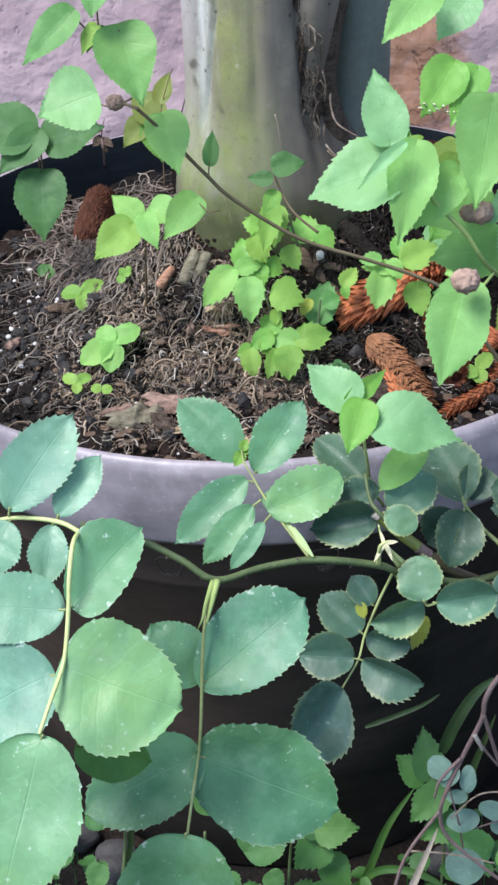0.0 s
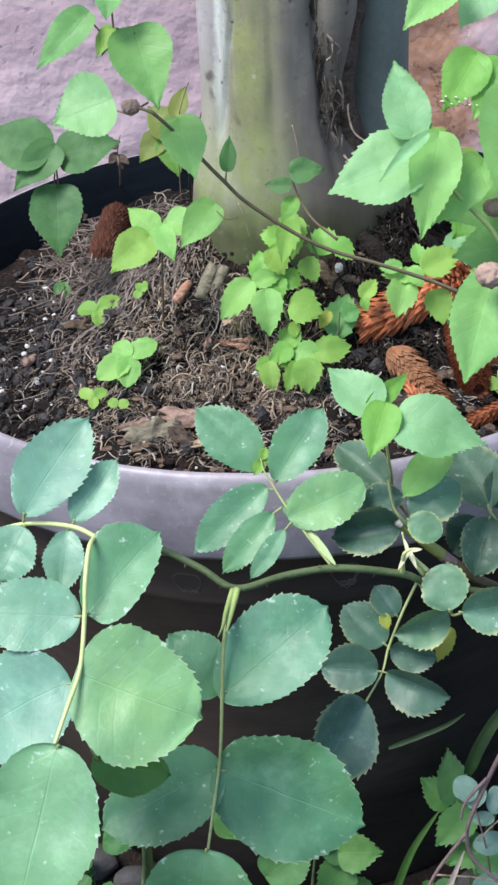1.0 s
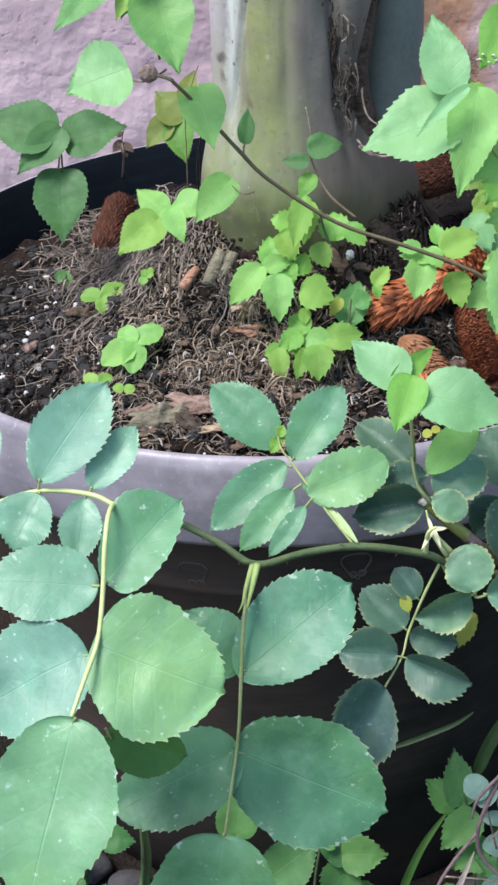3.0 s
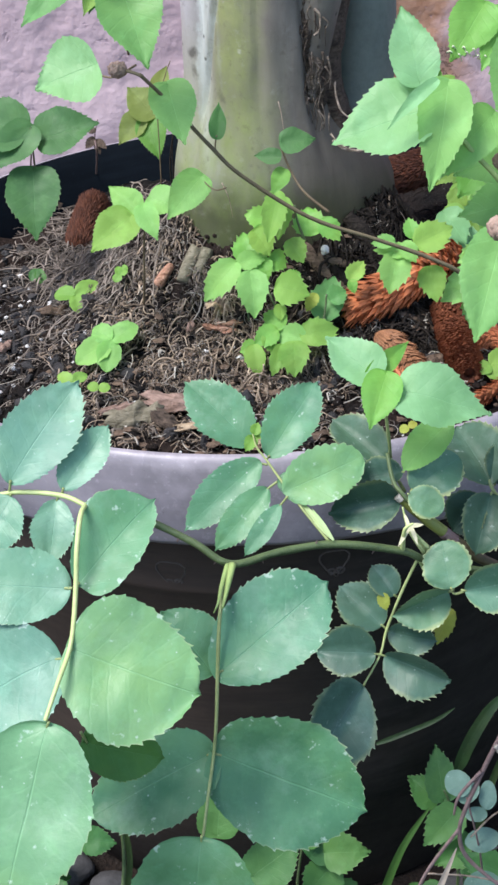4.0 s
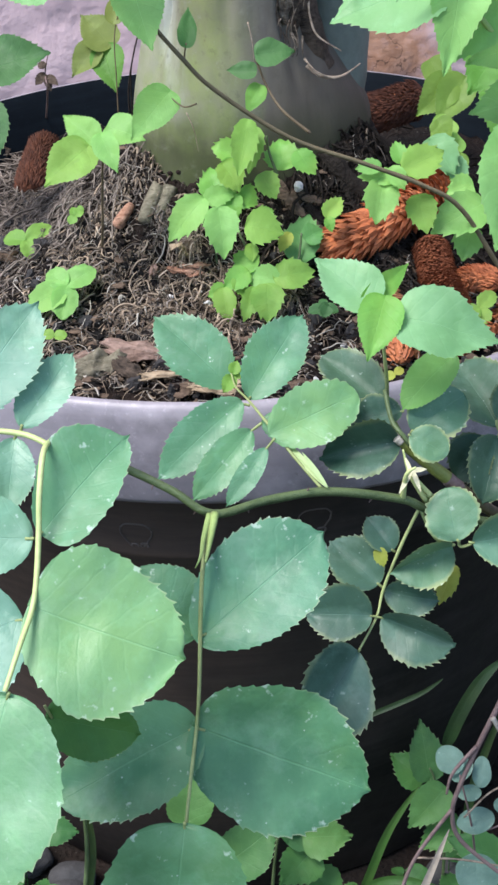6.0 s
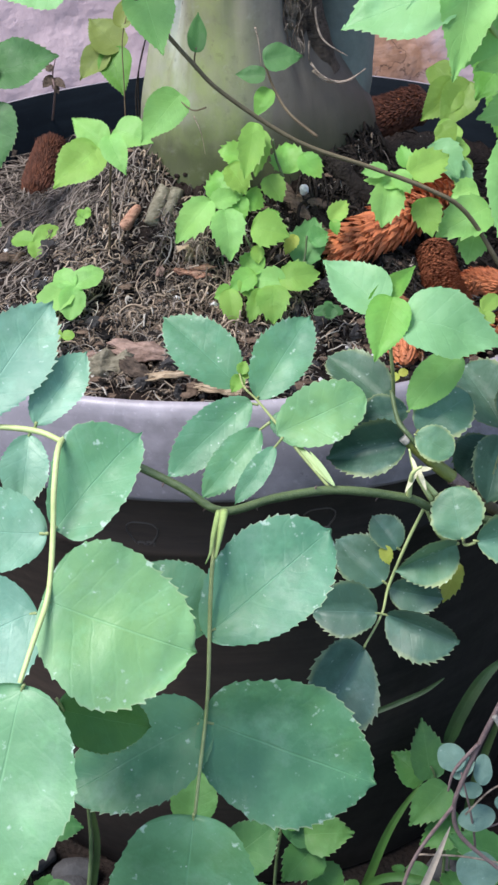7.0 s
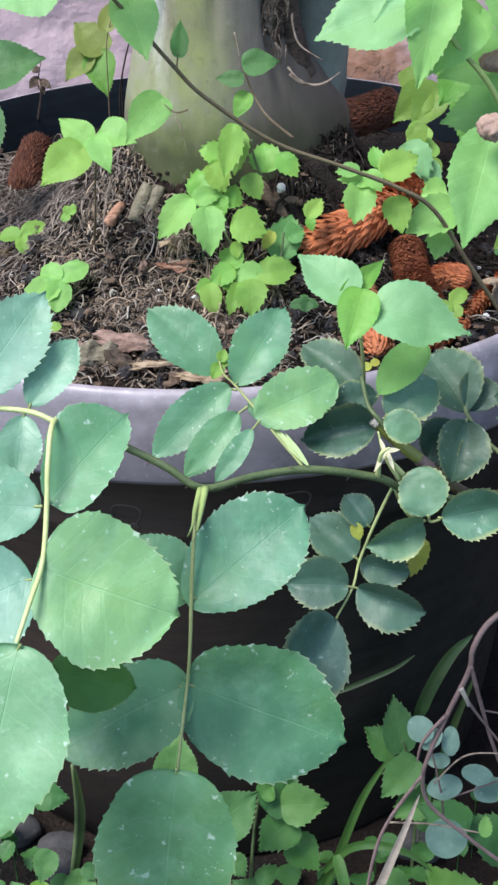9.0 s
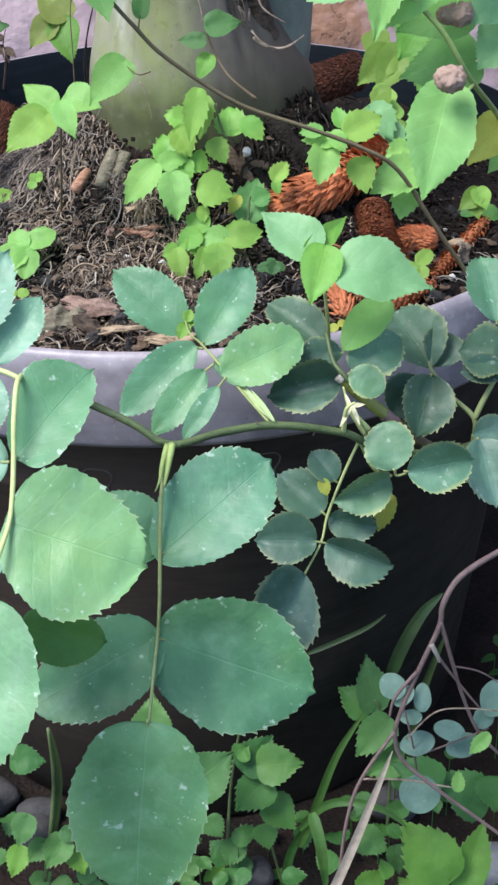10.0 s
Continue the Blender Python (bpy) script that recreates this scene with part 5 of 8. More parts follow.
leaf(leaf_d, "plain", M_STIPULE, (0.0385, -0.4160, 0.4667), (0.0207, -0.3940, 0.4773), 0.0027, (-0.06, -0.69, 0.72), "stipule", apex=0.95, widest=0.45)
leaf(leaf_d, "plain", M_STIPULE, (0.0380, -0.4170, 0.4679), (0.0288, -0.4040, 0.4771), 0.0020, (-0.16, -0.70, 0.70), "stipule", apex=0.95, widest=0.45)
stem("stalklet", ((0.0035, -0.3370, 0.4680), (0.0001, -0.3370, 0.4699)), 0.0006, 0.0005, M_STALK, leaf_d)
leaf(leaf_d, "rose", M_ROSE, (0.0010, -0.3370, 0.4687), (-0.0297, -0.3151, 0.4955), 0.0272, (0.09, -0.72, 0.69), "leaflet")
stem("stalklet", ((0.0089, -0.3500, 0.4689), (0.0101, -0.3500, 0.4708)), 0.0006, 0.0005, M_STALK, leaf_d)
leaf(leaf_d, "rose", M_ROSE, (0.0094, -0.3500, 0.4695), (0.0334, -0.3213, 0.4965), 0.0247, (0.06, -0.71, 0.70), "leaflet")
leaf(leaf_d, "crenate", M_ROSE_PALE, (0.0165, -0.3950, 0.4792), (0.0528, -0.3863, 0.4911), 0.0255, (-0.05, -0.73, 0.68), "leaflet")
leaf(leaf_d, "crenate", M_ROSE_SHADED, (0.0141, -0.3830, 0.4786), (0.0345, -0.3894, 0.4751), 0.0151, (-0.05, -0.60, 0.80), "leaflet")
stem("stalklet", ((0.0096, -0.3720, 0.4794), (0.0052, -0.3720, 0.4807)), 0.0006, 0.0005, M_STALK, leaf_d)
leaf(leaf_d, "rose", M_ROSE, (0.0063, -0.3720, 0.4817), (-0.0304, -0.3943, 0.4616), 0.0203, (0.04, -0.71, 0.71), "leaflet")
stem("stalklet", ((0.0139, -0.3900, 0.4817), (0.0089, -0.3900, 0.4776)), 0.0006, 0.0005, M_STALK, leaf_d)
leaf(leaf_d, "rose", M_ROSE, (0.0097, -0.3900, 0.4785), (-0.0147, -0.4107, 0.4601), 0.0159, (0.06, -0.70, 0.71), "leaflet")
stem("stalklet", ((0.0186, -0.4020, 0.4817), (0.0149, -0.4020, 0.4767)), 0.0006, 0.0005, M_STALK, leaf_d)
leaf(leaf_d, "rose", M_ROSE, (0.0153, -0.4020, 0.4775), (-0.0010, -0.4155, 0.4590), 0.0098, (-0.13, -0.74, 0.66), "leaflet")
leaf(leaf_d, "young", M_YOUNG, (0.0027, -0.3380, 0.4744), (-0.0015, -0.3433, 0.4695), 0.0065, (0.13, -0.73, 0.67), "leaflet")
leaf(leaf_d, "young", M_YOUNG, (0.0027, -0.3380, 0.4756), (0.0049, -0.3341, 0.4799), 0.0055, (0.11, -0.76, 0.64), "leaflet")
leaf(leaf_d, "young", M_YOUNG, (0.0042, -0.3380, 0.4732), (0.0069, -0.3346, 0.4773), 0.0041, (-0.01, -0.76, 0.65), "leaflet")
leaf_e = stem("compound_leaf", ((0.0772, -0.4000, 0.4464), (0.0699, -0.4020, 0.4297), (0.0624, -0.4030, 0.4070), (0.0589, -0.4090, 0.3964), (0.0510, -0.4180, 0.3868)), 0.0008, 0.0005, M_PALE_STEM, rose)
stem("stalklet", ((0.0511, -0.4190, 0.3876), (0.0498, -0.4190, 0.3854)), 0.0006, 0.0005, M_STALK, leaf_e)
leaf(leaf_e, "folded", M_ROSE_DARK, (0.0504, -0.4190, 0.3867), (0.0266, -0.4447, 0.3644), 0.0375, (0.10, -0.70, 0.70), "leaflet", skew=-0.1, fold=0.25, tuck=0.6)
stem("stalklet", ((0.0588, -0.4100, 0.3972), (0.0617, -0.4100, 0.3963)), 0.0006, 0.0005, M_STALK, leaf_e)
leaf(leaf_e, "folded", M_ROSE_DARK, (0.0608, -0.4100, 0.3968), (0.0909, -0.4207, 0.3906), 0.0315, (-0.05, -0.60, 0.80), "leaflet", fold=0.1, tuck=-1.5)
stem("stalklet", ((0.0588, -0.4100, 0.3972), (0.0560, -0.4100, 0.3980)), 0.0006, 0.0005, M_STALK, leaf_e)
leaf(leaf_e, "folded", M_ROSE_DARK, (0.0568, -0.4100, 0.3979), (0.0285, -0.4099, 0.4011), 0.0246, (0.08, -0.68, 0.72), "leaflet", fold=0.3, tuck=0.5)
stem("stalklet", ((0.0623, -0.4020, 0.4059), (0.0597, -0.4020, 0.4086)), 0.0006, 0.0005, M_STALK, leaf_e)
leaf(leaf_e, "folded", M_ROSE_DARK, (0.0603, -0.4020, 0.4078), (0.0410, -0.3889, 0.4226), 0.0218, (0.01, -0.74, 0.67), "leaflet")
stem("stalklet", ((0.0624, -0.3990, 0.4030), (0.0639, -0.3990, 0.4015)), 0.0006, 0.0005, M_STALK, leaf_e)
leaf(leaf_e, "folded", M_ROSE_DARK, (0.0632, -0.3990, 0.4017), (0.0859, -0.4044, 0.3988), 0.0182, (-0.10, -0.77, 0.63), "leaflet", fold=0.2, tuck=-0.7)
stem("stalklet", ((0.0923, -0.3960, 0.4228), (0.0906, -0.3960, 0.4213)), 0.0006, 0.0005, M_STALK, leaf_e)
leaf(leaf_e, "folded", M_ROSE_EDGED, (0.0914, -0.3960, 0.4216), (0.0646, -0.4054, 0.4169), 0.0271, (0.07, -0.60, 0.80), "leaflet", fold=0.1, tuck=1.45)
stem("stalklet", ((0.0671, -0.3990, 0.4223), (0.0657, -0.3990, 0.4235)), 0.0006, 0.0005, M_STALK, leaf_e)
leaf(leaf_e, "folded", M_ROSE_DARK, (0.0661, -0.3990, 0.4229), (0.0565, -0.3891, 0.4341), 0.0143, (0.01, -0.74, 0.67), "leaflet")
leaf(leaf_e, "young", M_YELLOW, (0.0601, -0.4000, 0.4251), (0.0617, -0.4052, 0.4193), 0.0058, (-0.13, -0.76, 0.64), "leaflet")
leaf(leaf_e, "young", M_YELLOW, (0.0931, -0.3920, 0.4083), (0.0857, -0.4029, 0.3964), 0.0088, (-0.06, -0.72, 0.69), "leaflet")
stem("stalklet", ((0.0773, -0.4000, 0.4429), (0.0837, -0.3980, 0.4281), (0.0923, -0.3960, 0.4222)), 0.0009, 0.0006, M_PALE_STEM, leaf_e)
leaf(rose, "plain", M_BRACT, (0.0721, -0.4060, 0.4672), (0.0662, -0.4122, 0.4604), 0.0022, (0.07, -0.76, 0.64), "dry_bract", apex=0.9, widest=0.4)
leaf(rose, "plain", M_BRACT, (0.0717, -0.4060, 0.4667), (0.0783, -0.4050, 0.4670), 0.0020, (0.08, -0.77, 0.64), "dry_bract", apex=0.9, widest=0.4)
leaf(rose, "plain", M_BRACT, (0.0721, -0.4060, 0.4672), (0.0752, -0.4117, 0.4602), 0.0020, (0.03, -0.77, 0.64), "dry_bract", apex=0.9, widest=0.4)
leaf(rose, "plain", M_BRACT, (0.0717, -0.4060, 0.4661), (0.0699, -0.4013, 0.4706), 0.0016, (-0.14, -0.71, 0.68), "dry_bract", apex=0.9, widest=0.4)
leaf_f = stem("compound_leaf", ((0.0906, -0.3950, 0.4514), (0.0949, -0.3950, 0.4346), (0.0912, -0.4120, 0.4341), (0.0958, -0.4140, 0.4358)), 0.0008, 0.0006, M_STALK, rose)
stem("stalklet", ((0.0905, -0.4150, 0.4377), (0.0898, -0.4150, 0.4390)), 0.0006, 0.0005, M_STALK, leaf_f)
leaf(leaf_f, "crenate", M_ROSE_EDGED, (0.0900, -0.4150, 0.4383), (0.0855, -0.4022, 0.4552), 0.0224, (-0.16, -0.81, 0.57), "leaflet")
stem("stalklet", ((0.0942, -0.4160, 0.4381), (0.0966, -0.4160, 0.4379)), 0.0006, 0.0005, M_STALK, leaf_f)
leaf(leaf_f, "folded", M_ROSE_EDGED, (0.0957, -0.4160, 0.4378), (0.1259, -0.4141, 0.4418), 0.0265, (-0.05, -0.70, 0.71), "leaflet", fold=0.2, tuck=-0.95)
stem("stalklet", ((0.1318, -0.3900, 0.4368), (0.1321, -0.3912, 0.4357)), 0.0006, 0.0005, M_STALK, leaf_f)
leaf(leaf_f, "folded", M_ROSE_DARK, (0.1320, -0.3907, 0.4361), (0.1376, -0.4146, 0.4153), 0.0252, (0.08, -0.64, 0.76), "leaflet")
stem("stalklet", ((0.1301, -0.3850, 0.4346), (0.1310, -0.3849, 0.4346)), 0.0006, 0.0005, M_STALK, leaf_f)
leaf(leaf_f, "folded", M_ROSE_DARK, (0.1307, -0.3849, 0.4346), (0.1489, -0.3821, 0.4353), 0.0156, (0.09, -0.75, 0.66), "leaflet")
leaf_i = stem("compound_leaf", ((0.0781, -0.3920, 0.4620), (0.0706, -0.3950, 0.4749), (0.0657, -0.3900, 0.4802), (0.0637, -0.3800, 0.4888)), 0.0012, 0.0008, M_STEM, rose)
stem("stalklet", ((0.0698, -0.3910, 0.4712), (0.0678, -0.3910, 0.4709)), 0.0006, 0.0005, M_STALK, leaf_i)
leaf(leaf_i, "folded", M_ROSE_DARKEST, (0.0688, -0.3910, 0.4710), (0.0362, -0.3922, 0.4674), 0.0282, (-0.07, -0.56, 0.82), "leaflet", fold=0.3, tuck=1.3)
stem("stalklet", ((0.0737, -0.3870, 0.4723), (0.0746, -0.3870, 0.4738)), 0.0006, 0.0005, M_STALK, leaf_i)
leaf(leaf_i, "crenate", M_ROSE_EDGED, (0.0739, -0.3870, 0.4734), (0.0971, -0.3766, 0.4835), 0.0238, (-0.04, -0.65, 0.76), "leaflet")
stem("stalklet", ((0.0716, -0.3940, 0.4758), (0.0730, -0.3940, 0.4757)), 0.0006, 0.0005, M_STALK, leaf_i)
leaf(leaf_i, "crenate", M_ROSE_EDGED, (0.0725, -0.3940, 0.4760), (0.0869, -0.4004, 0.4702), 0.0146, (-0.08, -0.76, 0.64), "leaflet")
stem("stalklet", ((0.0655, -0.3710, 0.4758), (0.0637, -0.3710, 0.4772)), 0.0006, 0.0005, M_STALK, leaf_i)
leaf(leaf_i, "folded", M_ROSE_DARKEST, (0.0645, -0.3710, 0.4764), (0.0389, -0.3475, 0.4892), 0.0220, (-0.05, -0.52, 0.85), "leaflet")
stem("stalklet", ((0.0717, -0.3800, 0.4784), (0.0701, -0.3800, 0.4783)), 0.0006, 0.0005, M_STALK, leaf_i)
leaf(leaf_i, "folded", M_ROSE_DARKEST, (0.0707, -0.3800, 0.4784), (0.0482, -0.3821, 0.4768), 0.0153, (0.00, -0.60, 0.80), "leaflet")
leaf_g = stem("compound_leaf", ((0.1319, -0.3820, 0.4270), (0.1320, -0.3800, 0.4405), (0.1219, -0.3750, 0.4501), (0.1134, -0.3700, 0.4608), (0.1120, -0.3680, 0.4651)), 0.0016, 0.0006, M_STALK, rose)
stem("stalklet", ((0.1144, -0.3650, 0.4588), (0.1136, -0.3633, 0.4596)), 0.0006, 0.0005, M_STALK, leaf_g)
leaf(leaf_g, "folded", M_ROSE_DARKEST, (0.1139, -0.3640, 0.4593), (0.1002, -0.3310, 0.4748), 0.0304, (-0.12, -0.46, 0.88), "leaflet")
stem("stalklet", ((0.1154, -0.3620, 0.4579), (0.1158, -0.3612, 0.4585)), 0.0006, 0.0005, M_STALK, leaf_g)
leaf(leaf_g, "folded", M_ROSE_DARKEST, (0.1157, -0.3615, 0.4582), (0.1238, -0.3464, 0.4697), 0.0208, (0.20, -0.66, 0.73), "leaflet")
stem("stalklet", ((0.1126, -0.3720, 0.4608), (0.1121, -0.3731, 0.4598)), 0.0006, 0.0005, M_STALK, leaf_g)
leaf(leaf_g, "folded", M_ROSE_DARKEST, (0.1123, -0.3726, 0.4602), (0.1038, -0.3936, 0.4408), 0.0248, (0.15, -0.70, 0.69), "leaflet")
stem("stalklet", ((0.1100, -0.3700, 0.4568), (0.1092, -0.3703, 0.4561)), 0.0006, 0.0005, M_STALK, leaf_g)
leaf(leaf_g, "folded", M_ROSE_DARKEST, (0.1095, -0.3702, 0.4564), (0.0937, -0.3751, 0.4418), 0.0216, (-0.37, -0.68, 0.63), "leaflet")
leaf_h = stem("compound_leaf", ((0.1320, -0.3800, 0.4405), (0.1364, -0.3780, 0.4502), (0.1432, -0.3750, 0.4615), (0.1487, -0.3720, 0.4653)), 0.0015, 0.0006, M_STALK, rose)
stem("stalklet", ((0.1469, -0.3720, 0.4654), (0.1458, -0.3717, 0.4656)), 0.0006, 0.0005, M_STALK, leaf_h)
leaf(leaf_h, "folded", M_ROSE_DARKEST, (0.1462, -0.3718, 0.4655), (0.1254, -0.3669, 0.4690), 0.0260, (-0.03, -0.65, 0.76), "leaflet")
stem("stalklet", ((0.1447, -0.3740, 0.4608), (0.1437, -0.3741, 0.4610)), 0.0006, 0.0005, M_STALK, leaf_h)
leaf(leaf_h, "folded", M_ROSE_DARKEST, (0.1441, -0.3740, 0.4609), (0.1250, -0.3752, 0.4641), 0.0151, (0.16, -0.64, 0.75), "leaflet")
stem("stalklet", ((0.1487, -0.3400, 0.4670), (0.1485, -0.3384, 0.4681)), 0.0006, 0.0005, M_STALK, leaf_h)
leaf(leaf_h, "folded", M_ROSE, (0.1486, -0.3390, 0.4677), (0.1460, -0.3077, 0.4890), 0.0253, (-0.00, -0.56, 0.83), "leaflet")


# ---- the weeds growing in the pot ----
tall_weed = thing("weed_plant", (0.2014, -0.0737, 0.3872), "tall bright green weed with toothed heart-shaped leaves", "weed")
leaf(tall_weed, "weed", M_WEED_MINT, (0.0750, -0.4050, 0.6540), (0.0394, -0.4078, 0.6465), 0.0326, (-0.12, -0.60, 0.79))
leaf(tall_weed, "weed", M_BRIGHT, (0.0832, -0.4050, 0.6631), (0.0772, -0.4288, 0.6324), 0.0200, (0.10, -0.80, 0.60), curl=1.4)
leaf(tall_weed, "weed", M_WEED_MINT, (0.0731, -0.4000, 0.6640), (0.0683, -0.3840, 0.6890), 0.0183, (0.02, -0.84, 0.54))
leaf(tall_weed, "weed", M_WEED_MINT, (0.0773, -0.4150, 0.6679), (0.0589, -0.4251, 0.6565), 0.0053, (0.00, -0.75, 0.66), curl=1.6)
leaf(tall_weed, "weed", M_BRIGHT, (0.0869, -0.4100, 0.7271), (0.0694, -0.4273, 0.7127), 0.0170, (0.14, -0.71, 0.69))
leaf(tall_weed, "weed", M_WEED_MINT, (0.1027, -0.4000, 0.7198), (0.0892, -0.4106, 0.7078), 0.0169, (-0.06, -0.71, 0.70))
leaf(tall_weed, "weed", M_FRESH, (0.1014, -0.3600, 0.6805), (0.0878, -0.3744, 0.6635), 0.0192, (0.10, -0.80, 0.60))
leaf(tall_weed, "weed", M_FRESH, (0.1110, -0.3600, 0.6777), (0.1003, -0.3766, 0.6599), 0.0151, (0.01, -0.73, 0.68))
leaf(tall_weed, "weed", M_BRIGHT, (0.1029, -0.4250, 0.6116), (0.0901, -0.4522, 0.5825), 0.0254, (0.05, -0.74, 0.67), curl=1.2, widest=0.4)
leaf(tall_weed, "weed", M_MID, (0.1207, -0.3850, 0.6088), (0.0908, -0.3851, 0.6047), 0.0275, (-0.10, -0.66, 0.75))
leaf(tall_weed, "weed", M_BRIGHT, (0.1158, -0.3900, 0.6297), (0.0875, -0.3934, 0.6263), 0.0222, (0.00, -0.70, 0.71))
leaf(tall_weed, "weed", M_WEED_MINT, (0.1315, -0.3950, 0.6220), (0.1179, -0.4030, 0.6121), 0.0202, (-0.09, -0.71, 0.69))
leaf(tall_weed, "weed", M_WEED_MINT, (0.1293, -0.3950, 0.6369), (0.1125, -0.4035, 0.6295), 0.0173, (0.06, -0.71, 0.70))
leaf(tall_weed, "weed", M_BRIGHT, (0.1003, -0.4000, 0.6496), (0.0772, -0.4189, 0.6314), 0.0184, (0.11, -0.75, 0.65))
leaf(tall_weed, "weed", M_YELLOW, (0.1392, -0.3600, 0.5744), (0.1232, -0.3710, 0.5603), 0.0175, (-0.04, -0.77, 0.64))
leaf(tall_weed, "weed", M_BRIGHT, (0.1436, -0.3600, 0.5625), (0.1328, -0.3654, 0.5544), 0.0097, (-0.10, -0.77, 0.63))
leaf(tall_weed, "weed", M_BRIGHT, (0.1143, -0.3900, 0.6753), (0.1057, -0.4206, 0.6440), 0.0262, (0.05, -0.72, 0.69))
leaf(tall_weed, "weed", M_FRESH, (0.1100, -0.3600, 0.6242), (0.0919, -0.3737, 0.6076), 0.0269, (-0.06, -0.74, 0.67))
leaf(tall_weed, "weed", M_FRESH, (0.1137, -0.3500, 0.6015), (0.1054, -0.3627, 0.5860), 0.0225, (-0.14, -0.73, 0.67))
leaf(tall_weed, "weed", M_MID, (0.1056, -0.3500, 0.6281), (0.0932, -0.3557, 0.6206), 0.0125, (-0.04, -0.76, 0.65))
leaf(tall_weed, "plain", M_YOUNG, (0.0782, -0.4020, 0.6640), (0.0866, -0.3997, 0.6655), 0.0030, (0.09, -0.74, 0.66), "young_leaf")
leaf(tall_weed, "plain", M_YOUNG, (0.0795, -0.4020, 0.6635), (0.0806, -0.3984, 0.6676), 0.0028, (-0.05, -0.75, 0.66), "young_leaf")
leaf(tall_weed, "plain", M_YOUNG, (0.0778, -0.4020, 0.6636), (0.0749, -0.4052, 0.6599), 0.0029, (0.06, -0.77, 0.63), "young_leaf")
stem("stem", ((0.1582, -0.3000, 0.5406), (0.1347, -0.3700, 0.5807), (0.1148, -0.4050, 0.6086), (0.1035, -0.4100, 0.6272), (0.0919, -0.4100, 0.6404), (0.0830, -0.4050, 0.6515)), 0.0012, 0.0009, M_WEED_STEM, tall_weed)
stem("side_stem", ((0.1162, -0.4050, 0.6063), (0.1085, -0.4200, 0.6070), (0.1040, -0.4250, 0.6140)), 0.0007, 0.0005, M_WEED_STEM, tall_weed)
stem("flower_strand", ((0.0870, -0.3670, 0.6647), (0.0877, -0.3720, 0.6665), (0.0892, -0.3700, 0.6645)), 0.0004, 0.0002, M_BLOOM, tall_weed, "pale creamy flower strand")
stem("flower_strand", ((0.0887, -0.3670, 0.6652), (0.0887, -0.3720, 0.6685), (0.0902, -0.3700, 0.6663)), 0.0004, 0.0002, M_BLOOM, tall_weed, "pale creamy flower strand")
stem("flower_strand", ((0.0904, -0.3670, 0.6620), (0.0911, -0.3720, 0.6653), (0.0924, -0.3700, 0.6618)), 0.0004, 0.0002, M_BLOOM, tall_weed, "pale creamy flower strand")
stem("flower_strand", ((0.0921, -0.3670, 0.6647), (0.0929, -0.3720, 0.6681), (0.0942, -0.3700, 0.6641)), 0.0004, 0.0002, M_BLOOM, tall_weed, "pale creamy flower strand")
stem("flower_strand", ((0.0938, -0.3670, 0.6629), (0.0939, -0.3720, 0.6660), (0.0960, -0.3700, 0.6638)), 0.0004, 0.0002, M_BLOOM, tall_weed, "pale creamy flower strand")
stem("flower_strand", ((0.0955, -0.3670, 0.6649), (0.0967, -0.3720, 0.6671), (0.0979, -0.3700, 0.6639)), 0.0004, 0.0002, M_BLOOM, tall_weed, "pale creamy flower strand")
stem("flower_strand", ((0.0973, -0.3670, 0.6626), (0.0985, -0.3720, 0.6645), (0.0998, -0.3700, 0.6630)), 0.0004, 0.0002, M_BLOOM, tall_weed, "pale creamy flower strand")
stem("flower_strand", ((0.0990, -0.3670, 0.6618), (0.1002, -0.3720, 0.6628), (0.1003, -0.3700, 0.6630)), 0.0004, 0.0002, M_BLOOM, tall_weed, "pale creamy flower strand")
stem("flower_strand", ((0.1007, -0.3670, 0.6616), (0.1012, -0.3720, 0.6643), (0.1023, -0.3700, 0.6618)), 0.0004, 0.0002, M_BLOOM, tall_weed, "pale creamy flower strand")
dry_bud(tall_weed, (0.1012, -0.4370, 0.6198), 0.0055)
dry_bud(tall_weed, (0.1105, -0.4000, 0.6317), 0.0052)
dry_bud(tall_weed, (0.1060, -0.4000, 0.6315), 0.0040)
low_weed = thing("weed_plant", (0.1625, 0.1043, 0.3876), "low yellow-green weed against the back of the pot", "weed")
leaf(low_weed, "weed", M_GOLD, (0.1403, -0.0300, 0.4999), (0.1189, -0.0465, 0.4841), 0.0224, (0.13, -0.77, 0.63))
leaf(low_weed, "weed", M_GOLD, (0.1483, -0.0300, 0.5003), (0.1300, -0.0506, 0.4806), 0.0232, (0.07, -0.72, 0.69))
leaf(low_weed, "weed", M_GOLD, (0.1286, -0.0200, 0.5090), (0.1397, -0.0353, 0.4950), 0.0182, (-0.14, -0.72, 0.68))
leaf(low_weed, "weed", M_YOUNG, (0.1380, -0.0500, 0.4816), (0.1246, -0.0580, 0.4720), 0.0169, (-0.04, -0.74, 0.67))
leaf(low_weed, "weed", M_GOLD, (0.1286, -0.0600, 0.4861), (0.1356, -0.0681, 0.4777), 0.0141, (-0.13, -0.77, 0.63))
leaf(low_weed, "weed", M_YOUNG, (0.1426, -0.0600, 0.4737), (0.1299, -0.0651, 0.4668), 0.0150, (-0.09, -0.71, 0.70))
leaf(low_weed, "weed", M_YOUNG, (0.1339, -0.0800, 0.4776), (0.1157, -0.0867, 0.4681), 0.0212, (-0.09, -0.73, 0.68))
leaf(low_weed, "weed", M_GOLD, (0.1382, -0.0900, 0.4756), (0.1312, -0.1028, 0.4637), 0.0118, (0.13, -0.71, 0.69))
leaf(low_weed, "weed", M_GOLD, (0.1897, -0.1000, 0.4309), (0.1754, -0.1067, 0.4222), 0.0129, (-0.04, -0.75, 0.65))
